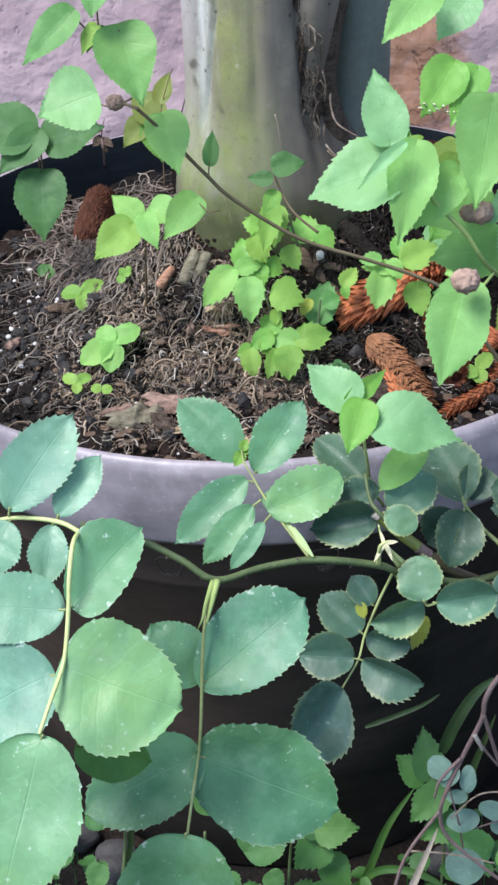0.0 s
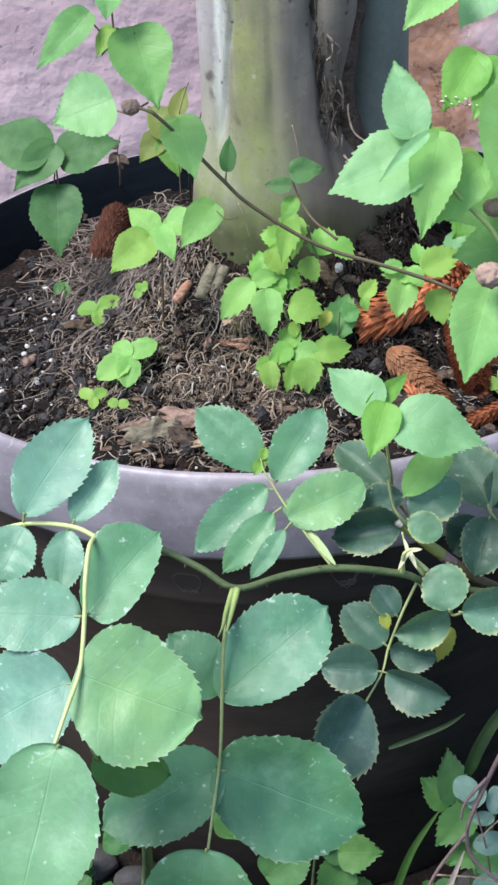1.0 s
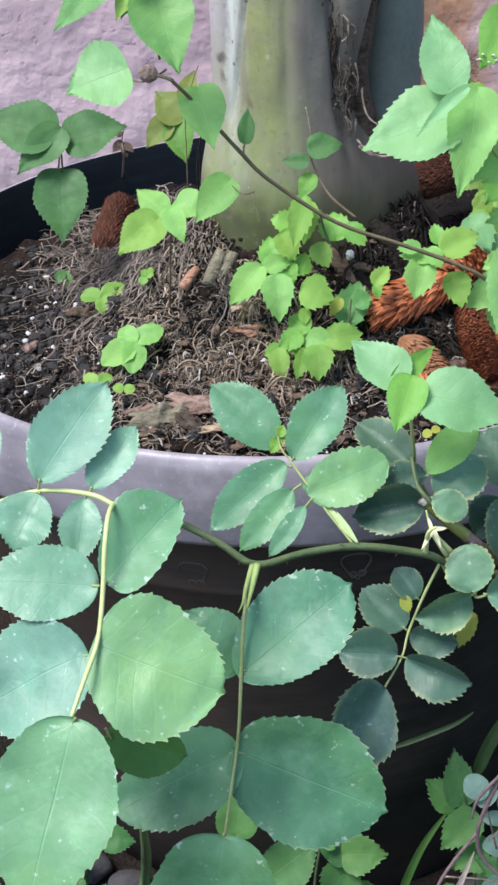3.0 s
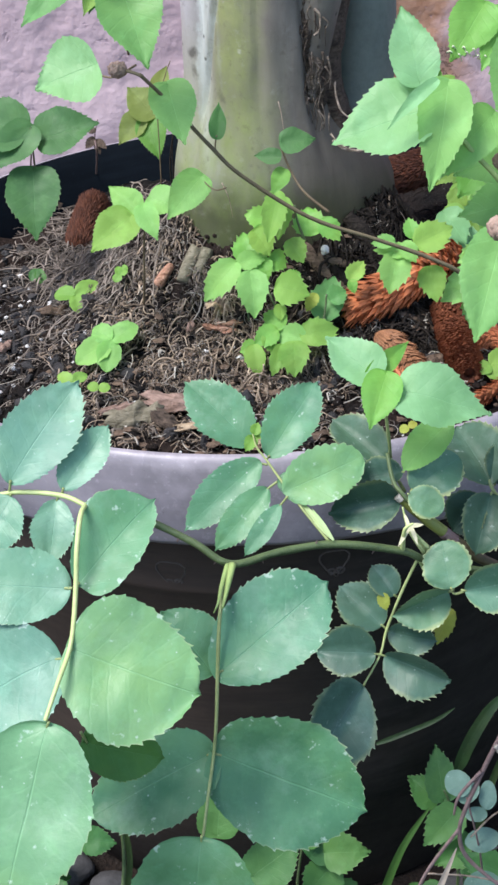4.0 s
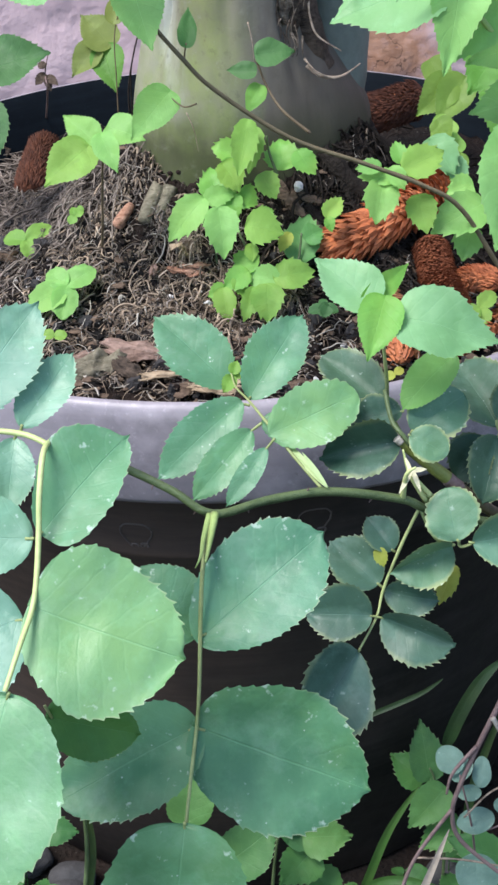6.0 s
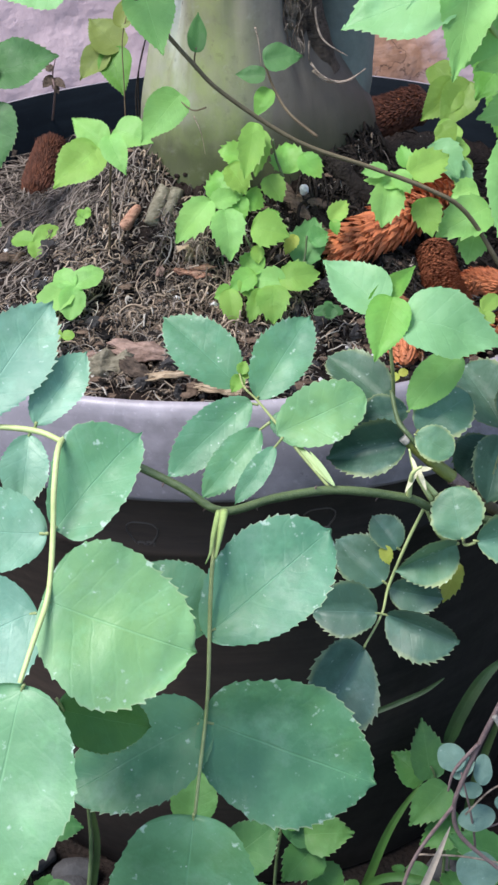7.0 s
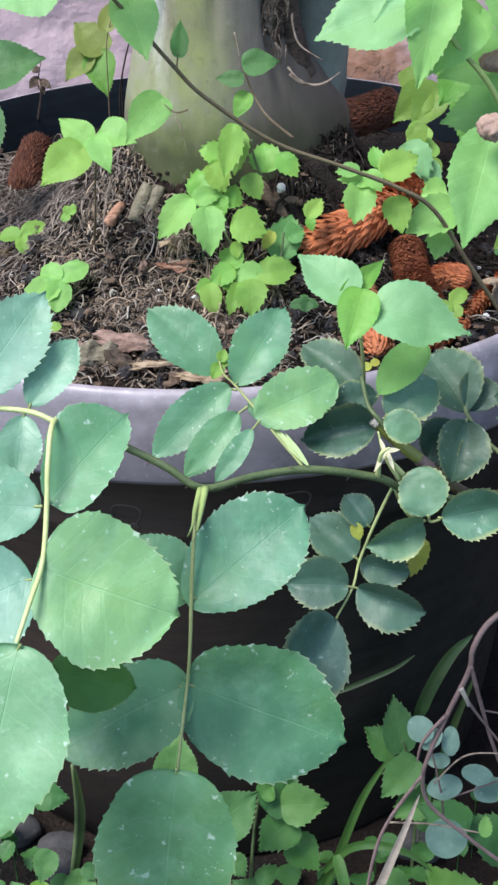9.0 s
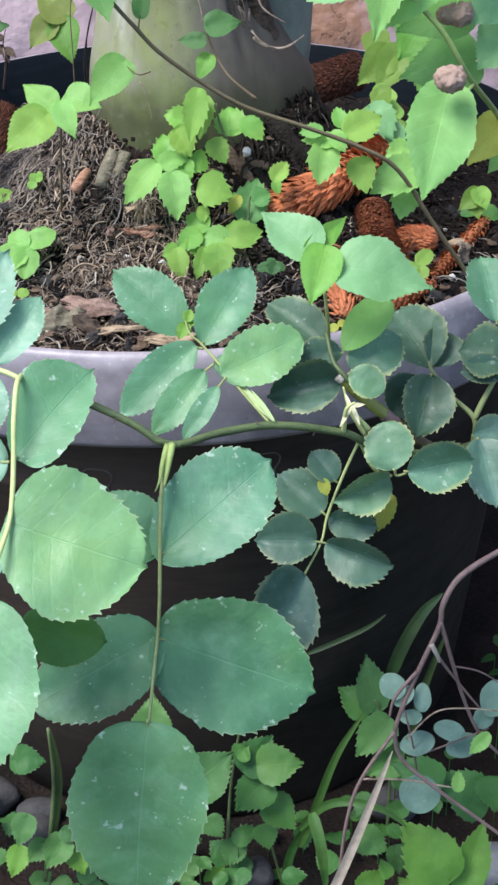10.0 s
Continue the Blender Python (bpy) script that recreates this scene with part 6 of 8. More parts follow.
leaf(low_weed, "weed", M_YOUNG, (0.1878, -0.1000, 0.4328), (0.1927, -0.1096, 0.4226), 0.0131, (0.01, -0.73, 0.69))
leaf(low_weed, "weed", M_GOLD, (0.1856, -0.1000, 0.4272), (0.1886, -0.1101, 0.4169), 0.0120, (-0.11, -0.73, 0.68))
stem("stem", ((0.1507, 0.0000, 0.4239), (0.1428, -0.0200, 0.4634), (0.1368, -0.0300, 0.4934)), 0.0012, 0.0007, M_STEM, low_weed)
vine = thing("weed_vine", (0.1816, -0.1418, 0.3870), "sprawling weed with a long thin brown stem and green leaves", "weed")
leaf(vine, "young", M_WEED, (0.0809, -0.2050, 0.5076), (0.0769, -0.2208, 0.4916), 0.0175, (0.09, -0.72, 0.69))
leaf(vine, "young", M_YOUNG, (0.0994, -0.2000, 0.4969), (0.1018, -0.2143, 0.4827), 0.0157, (-0.14, -0.71, 0.69))
leaf(vine, "young", M_WEED, (0.1333, -0.1950, 0.4887), (0.1060, -0.2091, 0.4815), 0.0234, (0.10, -0.60, 0.79))
leaf(vine, "young", M_WEED, (0.1280, -0.1950, 0.4760), (0.1229, -0.2058, 0.4627), 0.0156, (-0.11, -0.75, 0.65))
leaf(vine, "young", M_YOUNG, (0.0912, -0.2050, 0.5128), (0.1128, -0.1978, 0.5192), 0.0181, (0.03, -0.72, 0.70))
leaf(vine, "young", M_WEED, (0.0795, -0.2050, 0.5150), (0.0669, -0.2041, 0.5150), 0.0086, (-0.05, -0.72, 0.70))
leaf(vine, "young", M_WEED, (0.0890, -0.2050, 0.5085), (0.0682, -0.2033, 0.5109), 0.0091, (0.01, -0.76, 0.65))
leaf(vine, "young", M_FRESH, (0.0900, -0.2000, 0.5146), (0.0885, -0.1921, 0.5239), 0.0087, (-0.05, -0.76, 0.64))
leaf(vine, "young", M_WEED, (0.0845, -0.2050, 0.5142), (0.0911, -0.2128, 0.5061), 0.0098, (-0.11, -0.76, 0.64))
leaf(vine, "young", M_WEED_MINT, (0.1141, -0.1300, 0.5004), (0.1264, -0.1434, 0.4858), 0.0202, (0.06, -0.71, 0.70))
leaf(vine, "young", M_WEED_MINT, (0.1268, -0.1300, 0.4900), (0.1323, -0.1411, 0.4773), 0.0127, (-0.09, -0.77, 0.63))
leaf(vine, "young", M_WEED, (0.1355, -0.1500, 0.4807), (0.1208, -0.1539, 0.4794), 0.0162, (0.14, -0.74, 0.66))
leaf(vine, "weed", M_MID, (-0.0510, -0.2500, 0.6659), (-0.0405, -0.2746, 0.6367), 0.0301, (0.10, -0.74, 0.66))
leaf(vine, "weed", M_MID, (-0.0735, -0.2500, 0.6751), (-0.0973, -0.2662, 0.6552), 0.0182, (-0.05, -0.75, 0.66))
leaf(vine, "weed", M_WEED_MINT, (-0.0746, -0.2050, 0.6181), (-0.1049, -0.2120, 0.6091), 0.0385, (-0.06, -0.68, 0.73))
leaf(vine, "weed", M_YOUNG, (-0.0622, -0.2500, 0.6686), (-0.0695, -0.2592, 0.6575), 0.0085, (-0.03, -0.76, 0.65))
leaf(vine, "weed", M_SHADE, (-0.0619, -0.2500, 0.6664), (-0.0526, -0.2562, 0.6596), 0.0084, (0.03, -0.72, 0.69))
leaf(vine, "weed", M_SHADE, (-0.0637, -0.2500, 0.6654), (-0.0676, -0.2567, 0.6577), 0.0073, (-0.01, -0.75, 0.66))
leaf(vine, "weed", M_MID, (-0.0594, -0.2500, 0.6893), (-0.0621, -0.2621, 0.6763), 0.0153, (-0.13, -0.71, 0.69))
leaf(vine, "weed", M_BRIGHT, (-0.0349, -0.2350, 0.6156), (-0.0278, -0.2595, 0.5947), 0.0231, (0.06, -0.64, 0.77))
leaf(vine, "weed", M_WEED, (-0.0230, -0.2100, 0.5578), (-0.0415, -0.2276, 0.5431), 0.0195, (0.10, -0.70, 0.71))
stem("leaf_stalk", ((-0.0094, -0.2250, 0.5573), (-0.0159, -0.2200, 0.5545), (-0.0230, -0.2100, 0.5571)), 0.0004, 0.0003, M_BROWN_STEM, vine)
leaf(vine, "weed", M_SHADE, (-0.0126, -0.2300, 0.5866), (-0.0105, -0.2161, 0.6005), 0.0089, (0.14, -0.71, 0.69))
stem("leaf_stalk", ((-0.0134, -0.2280, 0.5764), (-0.0136, -0.2280, 0.5815), (-0.0125, -0.2300, 0.5872)), 0.0004, 0.0004, M_BROWN_STEM, vine)
stem("leaf_stalk", ((-0.0492, -0.2400, 0.6276), (-0.0632, -0.2200, 0.6160), (-0.0750, -0.2050, 0.6145)), 0.0006, 0.0004, M_BROWN_STEM, vine)
stem("leaf_stalk", ((-0.0517, -0.2430, 0.6337), (-0.0532, -0.2470, 0.6479), (-0.0510, -0.2500, 0.6659)), 0.0006, 0.0004, M_BROWN_STEM, vine)
stem("leaf_stalk", ((-0.0532, -0.2470, 0.6479), (-0.0645, -0.2500, 0.6632), (-0.0735, -0.2500, 0.6751)), 0.0006, 0.0004, M_BROWN_STEM, vine)
stem("leaf_stalk", ((-0.0608, -0.2500, 0.6589), (-0.0608, -0.2500, 0.6766), (-0.0594, -0.2500, 0.6893)), 0.0006, 0.0004, M_BROWN_STEM, vine)
leaf(vine, "weed", M_DEEP, (0.0202, -0.2020, 0.5725), (0.0383, -0.2001, 0.5736), 0.0148, (0.04, -0.75, 0.66))
leaf(vine, "weed", M_DEEP, (0.0186, -0.2020, 0.5645), (0.0049, -0.1994, 0.5647), 0.0096, (-0.13, -0.74, 0.66))
leaf(vine, "weed", M_FRESH, (0.0207, -0.2020, 0.5571), (0.0142, -0.2112, 0.5470), 0.0099, (0.09, -0.76, 0.64))
stem("side_stem", ((0.0442, -0.2150, 0.5373), (0.0312, -0.2100, 0.5474), (0.0239, -0.2030, 0.5580), (0.0195, -0.2020, 0.5703)), 0.0008, 0.0005, M_BROWN_STEM, vine)
stem("stem", ((0.1700, -0.2000, 0.4141), (0.1422, -0.2050, 0.4572), (0.1198, -0.2100, 0.4929), (0.0990, -0.2150, 0.5085), (0.0687, -0.2200, 0.5232), (0.0336, -0.2260, 0.5395), (-0.0009, -0.2300, 0.5655), (-0.0151, -0.2320, 0.5816), (-0.0275, -0.2350, 0.5979), (-0.0369, -0.2400, 0.6114), (-0.0473, -0.2450, 0.6246)), 0.0013, 0.0009, M_VINE, vine)
rim_weed = thing("weed_plant", (-0.1832, 0.1253, 0.3771), "dark green weed by the pot rim", "weed")
leaf(rim_weed, "weed", M_DEEP, (-0.1617, 0.0300, 0.5049), (-0.2104, 0.0415, 0.5174), 0.0405, (0.01, -0.72, 0.70))
leaf(rim_weed, "weed", M_DEEP, (-0.1554, 0.0300, 0.5077), (-0.1839, 0.0083, 0.4852), 0.0276, (0.05, -0.75, 0.66))
leaf(rim_weed, "weed", M_DEEP, (-0.1495, 0.0300, 0.4998), (-0.1081, 0.0339, 0.5091), 0.0364, (-0.10, -0.67, 0.73))
leaf(rim_weed, "weed", M_DEEP, (-0.1555, 0.0200, 0.4800), (-0.1534, -0.0146, 0.4444), 0.0389, (0.03, -0.72, 0.70))
stem("leaf_stalk", ((-0.1586, 0.0300, 0.4808), (-0.1562, 0.0300, 0.4958), (-0.1554, 0.0300, 0.5077)), 0.0006, 0.0005, M_BROWN_STEM, rim_weed)
stem("leaf_stalk", ((-0.1568, 0.0300, 0.4916), (-0.1521, 0.0300, 0.4990), (-0.1488, 0.0300, 0.4989)), 0.0005, 0.0004, M_BROWN_STEM, rim_weed)
stem("stem", ((-0.1837, 0.1527, 0.3799), (-0.1569, 0.0300, 0.4566), (-0.1556, 0.0300, 0.4915), (-0.1556, 0.0300, 0.5064)), 0.0009, 0.0006, M_BROWN_STEM, rim_weed)
back_weed = thing("weed_plant", (-0.0920, 0.2497, 0.3869), "olive-leaved weed against the trunk", "weed")
leaf(back_weed, "weed", M_OLIVE, (-0.0710, 0.0500, 0.5068), (-0.0895, 0.0657, 0.5247), 0.0252, (0.07, -0.71, 0.70))
leaf(back_weed, "weed", M_OLIVE, (-0.0656, 0.0300, 0.5272), (-0.0590, 0.0461, 0.5439), 0.0137, (0.04, -0.73, 0.69))
leaf(back_weed, "weed", M_OLIVE, (-0.0801, 0.0500, 0.5055), (-0.0971, 0.0396, 0.4908), 0.0194, (-0.11, -0.75, 0.66))
leaf(back_weed, "weed", M_LOW_FRESH, (-0.0749, 0.0500, 0.5046), (-0.0684, 0.0284, 0.4829), 0.0226, (-0.10, -0.72, 0.69))
stem("stem", ((-0.0677, 0.0300, 0.4621), (-0.0668, 0.0300, 0.4896), (-0.0657, 0.0300, 0.5190), (-0.0592, 0.0300, 0.5403), (-0.0548, 0.0300, 0.5506)), 0.0004, 0.0003, M_BROWN_STEM, back_weed)
dead_weed = thing("weed_seedling", (-0.1475, 0.2710, 0.3807), "withered brown seedling at the back of the pot", "dead weed")
stem("stem", ((-0.1465, 0.2564, 0.3838), (-0.1240, 0.1200, 0.4548), (-0.1242, 0.1200, 0.4688), (-0.1205, 0.1200, 0.4824)), 0.0008, 0.0004, M_TWIG, dead_weed)
leaf(dead_weed, "young", M_DRY_LEAF, (-0.1240, 0.1180, 0.4686), (-0.1313, 0.1137, 0.4623), 0.0070, (0.08, -0.87, 0.49))
leaf(dead_weed, "young", M_DRY_LEAF, (-0.1233, 0.1180, 0.4668), (-0.1148, 0.1096, 0.4631), 0.0068, (-0.04, -0.43, 0.90))
leaf(dead_weed, "young", M_DRY_LEAF, (-0.1235, 0.1180, 0.4732), (-0.1288, 0.1201, 0.4759), 0.0063, (0.03, -0.75, 0.66))
leaf(dead_weed, "young", M_DRY_LEAF, (-0.1231, 0.1180, 0.4649), (-0.1206, 0.1099, 0.4587), 0.0053, (-0.07, -0.62, 0.78))
stem("stem_tip", ((-0.0457, -0.2450, 0.6235), (-0.0516, -0.2430, 0.6253), (-0.0571, -0.2400, 0.6257)), 0.0009, 0.0008, M_VINE, vine)
dry_bud(vine, (-0.0582, -0.2400, 0.6257), 0.0046)
sprig = thing("weed_seedling", (-0.0786, -0.0612, 0.4166), "upright yellow-green weed seedling with four leaves", "weed")
leaf(sprig, "weed", M_YOUNG, (-0.0763, -0.1000, 0.4922), (-0.1006, -0.1169, 0.4783), 0.0268, (0.04, -0.67, 0.74))
leaf(sprig, "weed", M_WEED, (-0.0722, -0.0950, 0.4945), (-0.0897, -0.0825, 0.5071), 0.0175, (-0.06, -0.75, 0.66))
leaf(sprig, "weed", M_WEED, (-0.0670, -0.1050, 0.5010), (-0.0591, -0.1219, 0.4859), 0.0150, (-0.09, -0.69, 0.72))
leaf(sprig, "weed", M_WEED, (-0.0631, -0.0920, 0.5014), (-0.0432, -0.1021, 0.4964), 0.0217, (-0.14, -0.65, 0.75))
stem("stem", ((-0.0754, -0.0750, 0.4202), (-0.0724, -0.0850, 0.4433), (-0.0702, -0.0920, 0.4661), (-0.0678, -0.0980, 0.4843)), 0.0009, 0.0006, M_BROWN_STEM, sprig)
clump = thing("weed_clump", (0.0099, -0.1133, 0.4068), "clump of small bright green weed seedlings", "weed")
leaf(clump, "young", M_YOUNG, (0.0157, -0.0900, 0.5010), (0.0091, -0.1132, 0.4781), 0.0152, (0.14, -0.72, 0.68))
leaf(clump, "young", M_FRESH, (0.0086, -0.0750, 0.4762), (-0.0062, -0.0741, 0.4802), 0.0152, (0.13, -0.74, 0.66))
leaf(clump, "young", M_YOUNG, (0.0191, -0.0820, 0.4940), (0.0149, -0.1003, 0.4743), 0.0147, (-0.00, -0.73, 0.68))
leaf(clump, "young", M_FRESH, (0.0355, -0.0850, 0.4692), (0.0341, -0.0720, 0.4843), 0.0211, (-0.01, -0.76, 0.65))
leaf(clump, "young", M_FRESH, (0.0436, -0.0870, 0.4804), (0.0532, -0.0964, 0.4695), 0.0136, (-0.03, -0.77, 0.64))
leaf(clump, "young", M_FRESH, (-0.0038, -0.0850, 0.4515), (-0.0088, -0.0692, 0.4673), 0.0179, (-0.04, -0.71, 0.70))
leaf(clump, "young", M_YOUNG, (0.0003, -0.0880, 0.4756), (0.0106, -0.0979, 0.4628), 0.0169, (0.13, -0.73, 0.67))
leaf(clump, "young", M_WEED, (-0.0111, -0.0980, 0.4571), (0.0080, -0.0942, 0.4614), 0.0126, (-0.00, -0.76, 0.65))
leaf(clump, "young", M_WEED, (-0.0117, -0.1020, 0.4594), (-0.0328, -0.1151, 0.4404), 0.0189, (-0.11, -0.76, 0.65))
leaf(clump, "young", M_WEED, (-0.0031, -0.1070, 0.4555), (0.0004, -0.1273, 0.4340), 0.0202, (0.08, -0.72, 0.69))
leaf(clump, "young", M_FRESH, (0.0031, -0.0940, 0.4579), (0.0082, -0.1036, 0.4480), 0.0129, (-0.04, -0.73, 0.69))
leaf(clump, "young", M_FRESH, (0.0089, -0.0920, 0.4576), (0.0200, -0.0952, 0.4528), 0.0151, (0.08, -0.73, 0.68))
leaf(clump, "young", M_YOUNG, (0.0224, -0.0920, 0.4694), (0.0306, -0.1020, 0.4582), 0.0145, (0.05, -0.73, 0.68))
leaf(clump, "young", M_YOUNG, (0.0127, -0.1130, 0.4468), (0.0339, -0.1171, 0.4436), 0.0223, (-0.04, -0.73, 0.68))
leaf(clump, "young", M_MID, (0.0416, -0.1080, 0.4209), (0.0496, -0.0887, 0.4433), 0.0221, (-0.06, -0.75, 0.66))
leaf(clump, "young", M_MID, (0.0462, -0.1060, 0.4340), (0.0577, -0.1015, 0.4375), 0.0139, (0.08, -0.73, 0.68))
leaf(clump, "young", M_YELLOW, (0.0378, -0.1050, 0.4375), (0.0319, -0.1125, 0.4292), 0.0083, (-0.06, -0.72, 0.70))
leaf(clump, "young", M_YOUNG, (0.0144, -0.1150, 0.4360), (0.0154, -0.1220, 0.4282), 0.0081, (0.04, -0.74, 0.67))
leaf(clump, "young", M_FRESH, (0.0174, -0.1220, 0.4244), (0.0041, -0.1144, 0.4302), 0.0150, (-0.14, -0.74, 0.66))
leaf(clump, "young", M_FRESH, (0.0126, -0.1250, 0.4230), (-0.0021, -0.1299, 0.4162), 0.0146, (-0.07, -0.73, 0.68))
leaf(clump, "young", M_FRESH, (-0.0005, -0.1280, 0.4138), (-0.0114, -0.1301, 0.4114), 0.0112, (-0.01, -0.73, 0.69))
leaf(clump, "young", M_YOUNG, (-0.0025, -0.1320, 0.4165), (-0.0007, -0.1453, 0.4023), 0.0134, (0.04, -0.73, 0.69))
leaf(clump, "young", M_WEED, (0.0299, -0.1280, 0.4187), (0.0098, -0.1256, 0.4201), 0.0160, (-0.04, -0.74, 0.68))
leaf(clump, "young", M_YOUNG, (0.0278, -0.1280, 0.4195), (0.0517, -0.1225, 0.4229), 0.0188, (0.07, -0.72, 0.69))
leaf(clump, "young", M_YOUNG, (0.0229, -0.1350, 0.4193), (0.0232, -0.1503, 0.4033), 0.0193, (-0.04, -0.72, 0.69))
leaf(clump, "young", M_YOUNG, (0.0156, -0.1350, 0.4174), (0.0090, -0.1487, 0.4036), 0.0106, (0.11, -0.73, 0.68))
leaf(clump, "young", M_YOUNG, (0.0595, -0.1050, 0.4463), (0.0683, -0.0944, 0.4554), 0.0115, (0.14, -0.71, 0.69))
leaf(clump, "young", M_FRESH, (0.0601, -0.1050, 0.4463), (0.0625, -0.1107, 0.4399), 0.0068, (0.01, -0.74, 0.67))
leaf(clump, "young", M_FRESH, (0.0051, -0.0840, 0.4768), (0.0020, -0.0948, 0.4651), 0.0103, (-0.10, -0.72, 0.69))
leaf(clump, "young", M_FRESH, (0.0226, -0.1080, 0.4501), (0.0278, -0.1042, 0.4534), 0.0088, (0.12, -0.74, 0.66))
leaf(clump, "young", M_WEED, (-0.0125, -0.1000, 0.4565), (-0.0155, -0.1088, 0.4473), 0.0101, (0.06, -0.73, 0.68))
leaf(clump, "young", M_FRESH, (0.0274, -0.1100, 0.4363), (0.0216, -0.1039, 0.4441), 0.0090, (0.06, -0.76, 0.64))
leaf(clump, "young", M_YOUNG, (0.0047, -0.1260, 0.4204), (0.0111, -0.1338, 0.4110), 0.0089, (0.08, -0.74, 0.67))
leaf(clump, "young", M_DEEP, (0.0514, -0.1500, 0.4103), (0.0592, -0.1512, 0.4085), 0.0089, (0.05, -0.75, 0.66))
leaf(clump, "young", M_DEEP, (0.0573, -0.1500, 0.4116), (0.0537, -0.1547, 0.4068), 0.0072, (0.04, -0.73, 0.68))
stem("stem", ((-0.0017, -0.1300, 0.3964), (-0.0040, -0.1100, 0.4075), (-0.0061, -0.0950, 0.4270), (-0.0026, -0.0850, 0.4467), (0.0049, -0.0780, 0.4674)), 0.0009, 0.0006, M_STEM, clump)
stem("stem", ((0.0159, -0.1320, 0.3968), (0.0198, -0.1250, 0.4139), (0.0120, -0.1100, 0.4313), (0.0075, -0.0900, 0.4430), (0.0157, -0.0820, 0.4934)), 0.0009, 0.0006, M_STEM, clump)
stem("stem", ((0.0369, -0.1200, 0.4110), (0.0425, -0.1100, 0.4229), (0.0446, -0.1050, 0.4372)), 0.0009, 0.0006, M_STEM, clump)
stem("stem", ((0.0265, -0.1250, 0.4137), (0.0170, -0.1130, 0.4269), (0.0146, -0.1120, 0.4412)), 0.0009, 0.0006, M_STEM, clump)
stem("stem", ((0.0319, -0.0900, 0.4676), (0.0274, -0.0870, 0.4808), (0.0262, -0.0870, 0.4907)), 0.0009, 0.0006, M_STEM, clump)
edge_weed = thing("weed_plant", (0.0922, -0.1927, 0.3871), "light green weed with toothed pointed leaves at the rim", "weed")
stem("stem", ((0.0734, -0.3620, 0.4561), (0.0669, -0.3680, 0.4728), (0.0651, -0.3740, 0.4902), (0.0630, -0.3780, 0.5085), (0.0611, -0.3800, 0.5288)), 0.0009, 0.0007, M_STALK, edge_weed)
leaf(edge_weed, "weed", M_WEED_MINT, (0.0577, -0.3780, 0.5271), (0.0377, -0.3605, 0.5399), 0.0214, (-0.03, -0.61, 0.79))
leaf(edge_weed, "weed", M_FRESH, (0.0564, -0.3760, 0.5263), (0.0754, -0.3640, 0.5368), 0.0096, (0.20, -0.81, 0.55), curl=1.5)
leaf(edge_weed, "weed", M_FRESH, (0.0626, -0.3820, 0.5298), (0.0547, -0.3996, 0.5139), 0.0174, (0.11, -0.69, 0.71))
leaf(edge_weed, "weed", M_WEED_MINT, (0.0700, -0.3850, 0.5231), (0.1082, -0.3935, 0.5162), 0.0309, (0.02, -0.58, 0.82), widest=0.33, apex=1.12)
stem("leaf_stalk", ((0.0647, -0.3790, 0.5206), (0.0671, -0.3820, 0.5202), (0.0710, -0.3850, 0.5231)), 0.0006, 0.0005, M_WEED_STEM, edge_weed)
leaf(edge_weed, "round", M_WEED, (0.0921, -0.3700, 0.4979), (0.0700, -0.3853, 0.4835), 0.0175, (-0.08, -0.62, 0.78))
seedling = thing("weed_seedling", (-0.1315, -0.0168, 0.3941), "tiny bright green seedling with rounded leaves", "seedling", "seedlings on the potting soil")
stem("stem", ((-0.1315, -0.0168, 0.3941), (-0.1299, -0.0233, 0.4006), (-0.1283, -0.0298, 0.4070)), 0.0005, 0.00035, M_STEM, seedling)
leaf(seedling, "seedling", M_YOUNG, (-0.1283, -0.0298, 0.4070), (-0.1437, -0.0247, 0.4069), 0.0135, (-0.15, -0.44, 0.89))
leaf(seedling, "seedling", M_YOUNG, (-0.1283, -0.0298, 0.4070), (-0.1129, -0.0193, 0.4128), 0.0125, (0.08, -0.57, 0.82))
leaf(seedling, "seedling", M_YOUNG, (-0.1283, -0.0298, 0.4070), (-0.1243, -0.0420, 0.3996), 0.0113, (0.13, -0.49, 0.86))
seedling = thing("weed_seedling", (-0.0980, -0.0931, 0.3968), "tiny bright green seedling with rounded leaves", "seedling", "seedlings on the potting soil")
stem("stem", ((-0.0980, -0.0931, 0.3968), (-0.0966, -0.0996, 0.4033), (-0.0952, -0.1061, 0.4099)), 0.0005, 0.00035, M_STEM, seedling)
leaf(seedling, "seedling", M_WEED, (-0.0952, -0.1061, 0.4099), (-0.1184, -0.1172, 0.4016), 0.0193, (-0.01, -0.59, 0.81))
leaf(seedling, "seedling", M_WEED, (-0.0952, -0.1061, 0.4099), (-0.0786, -0.0976, 0.4175), 0.0169, (-0.11, -0.53, 0.84))
leaf(seedling, "seedling", M_WEED, (-0.0952, -0.1061, 0.4099), (-0.0991, -0.1242, 0.3979), 0.0166, (0.12, -0.57, 0.81))
leaf(seedling, "seedling", M_WEED, (-0.0952, -0.1061, 0.4099), (-0.1079, -0.0965, 0.4155), 0.0140, (-0.07, -0.57, 0.82))
seedling = thing("weed_seedling", (-0.1205, -0.1290, 0.3868), "tiny bright green seedling with rounded leaves", "seedling", "seedlings on the potting soil")
stem("stem", ((-0.1205, -0.1290, 0.3868), (-0.1188, -0.1355, 0.3936), (-0.1172, -0.1420, 0.4004)), 0.0005, 0.00035, M_STEM, seedling)
leaf(seedling, "seedling", M_YOUNG, (-0.1172, -0.1420, 0.4004), (-0.1273, -0.1367, 0.4028), 0.0085, (-0.09, -0.54, 0.83))
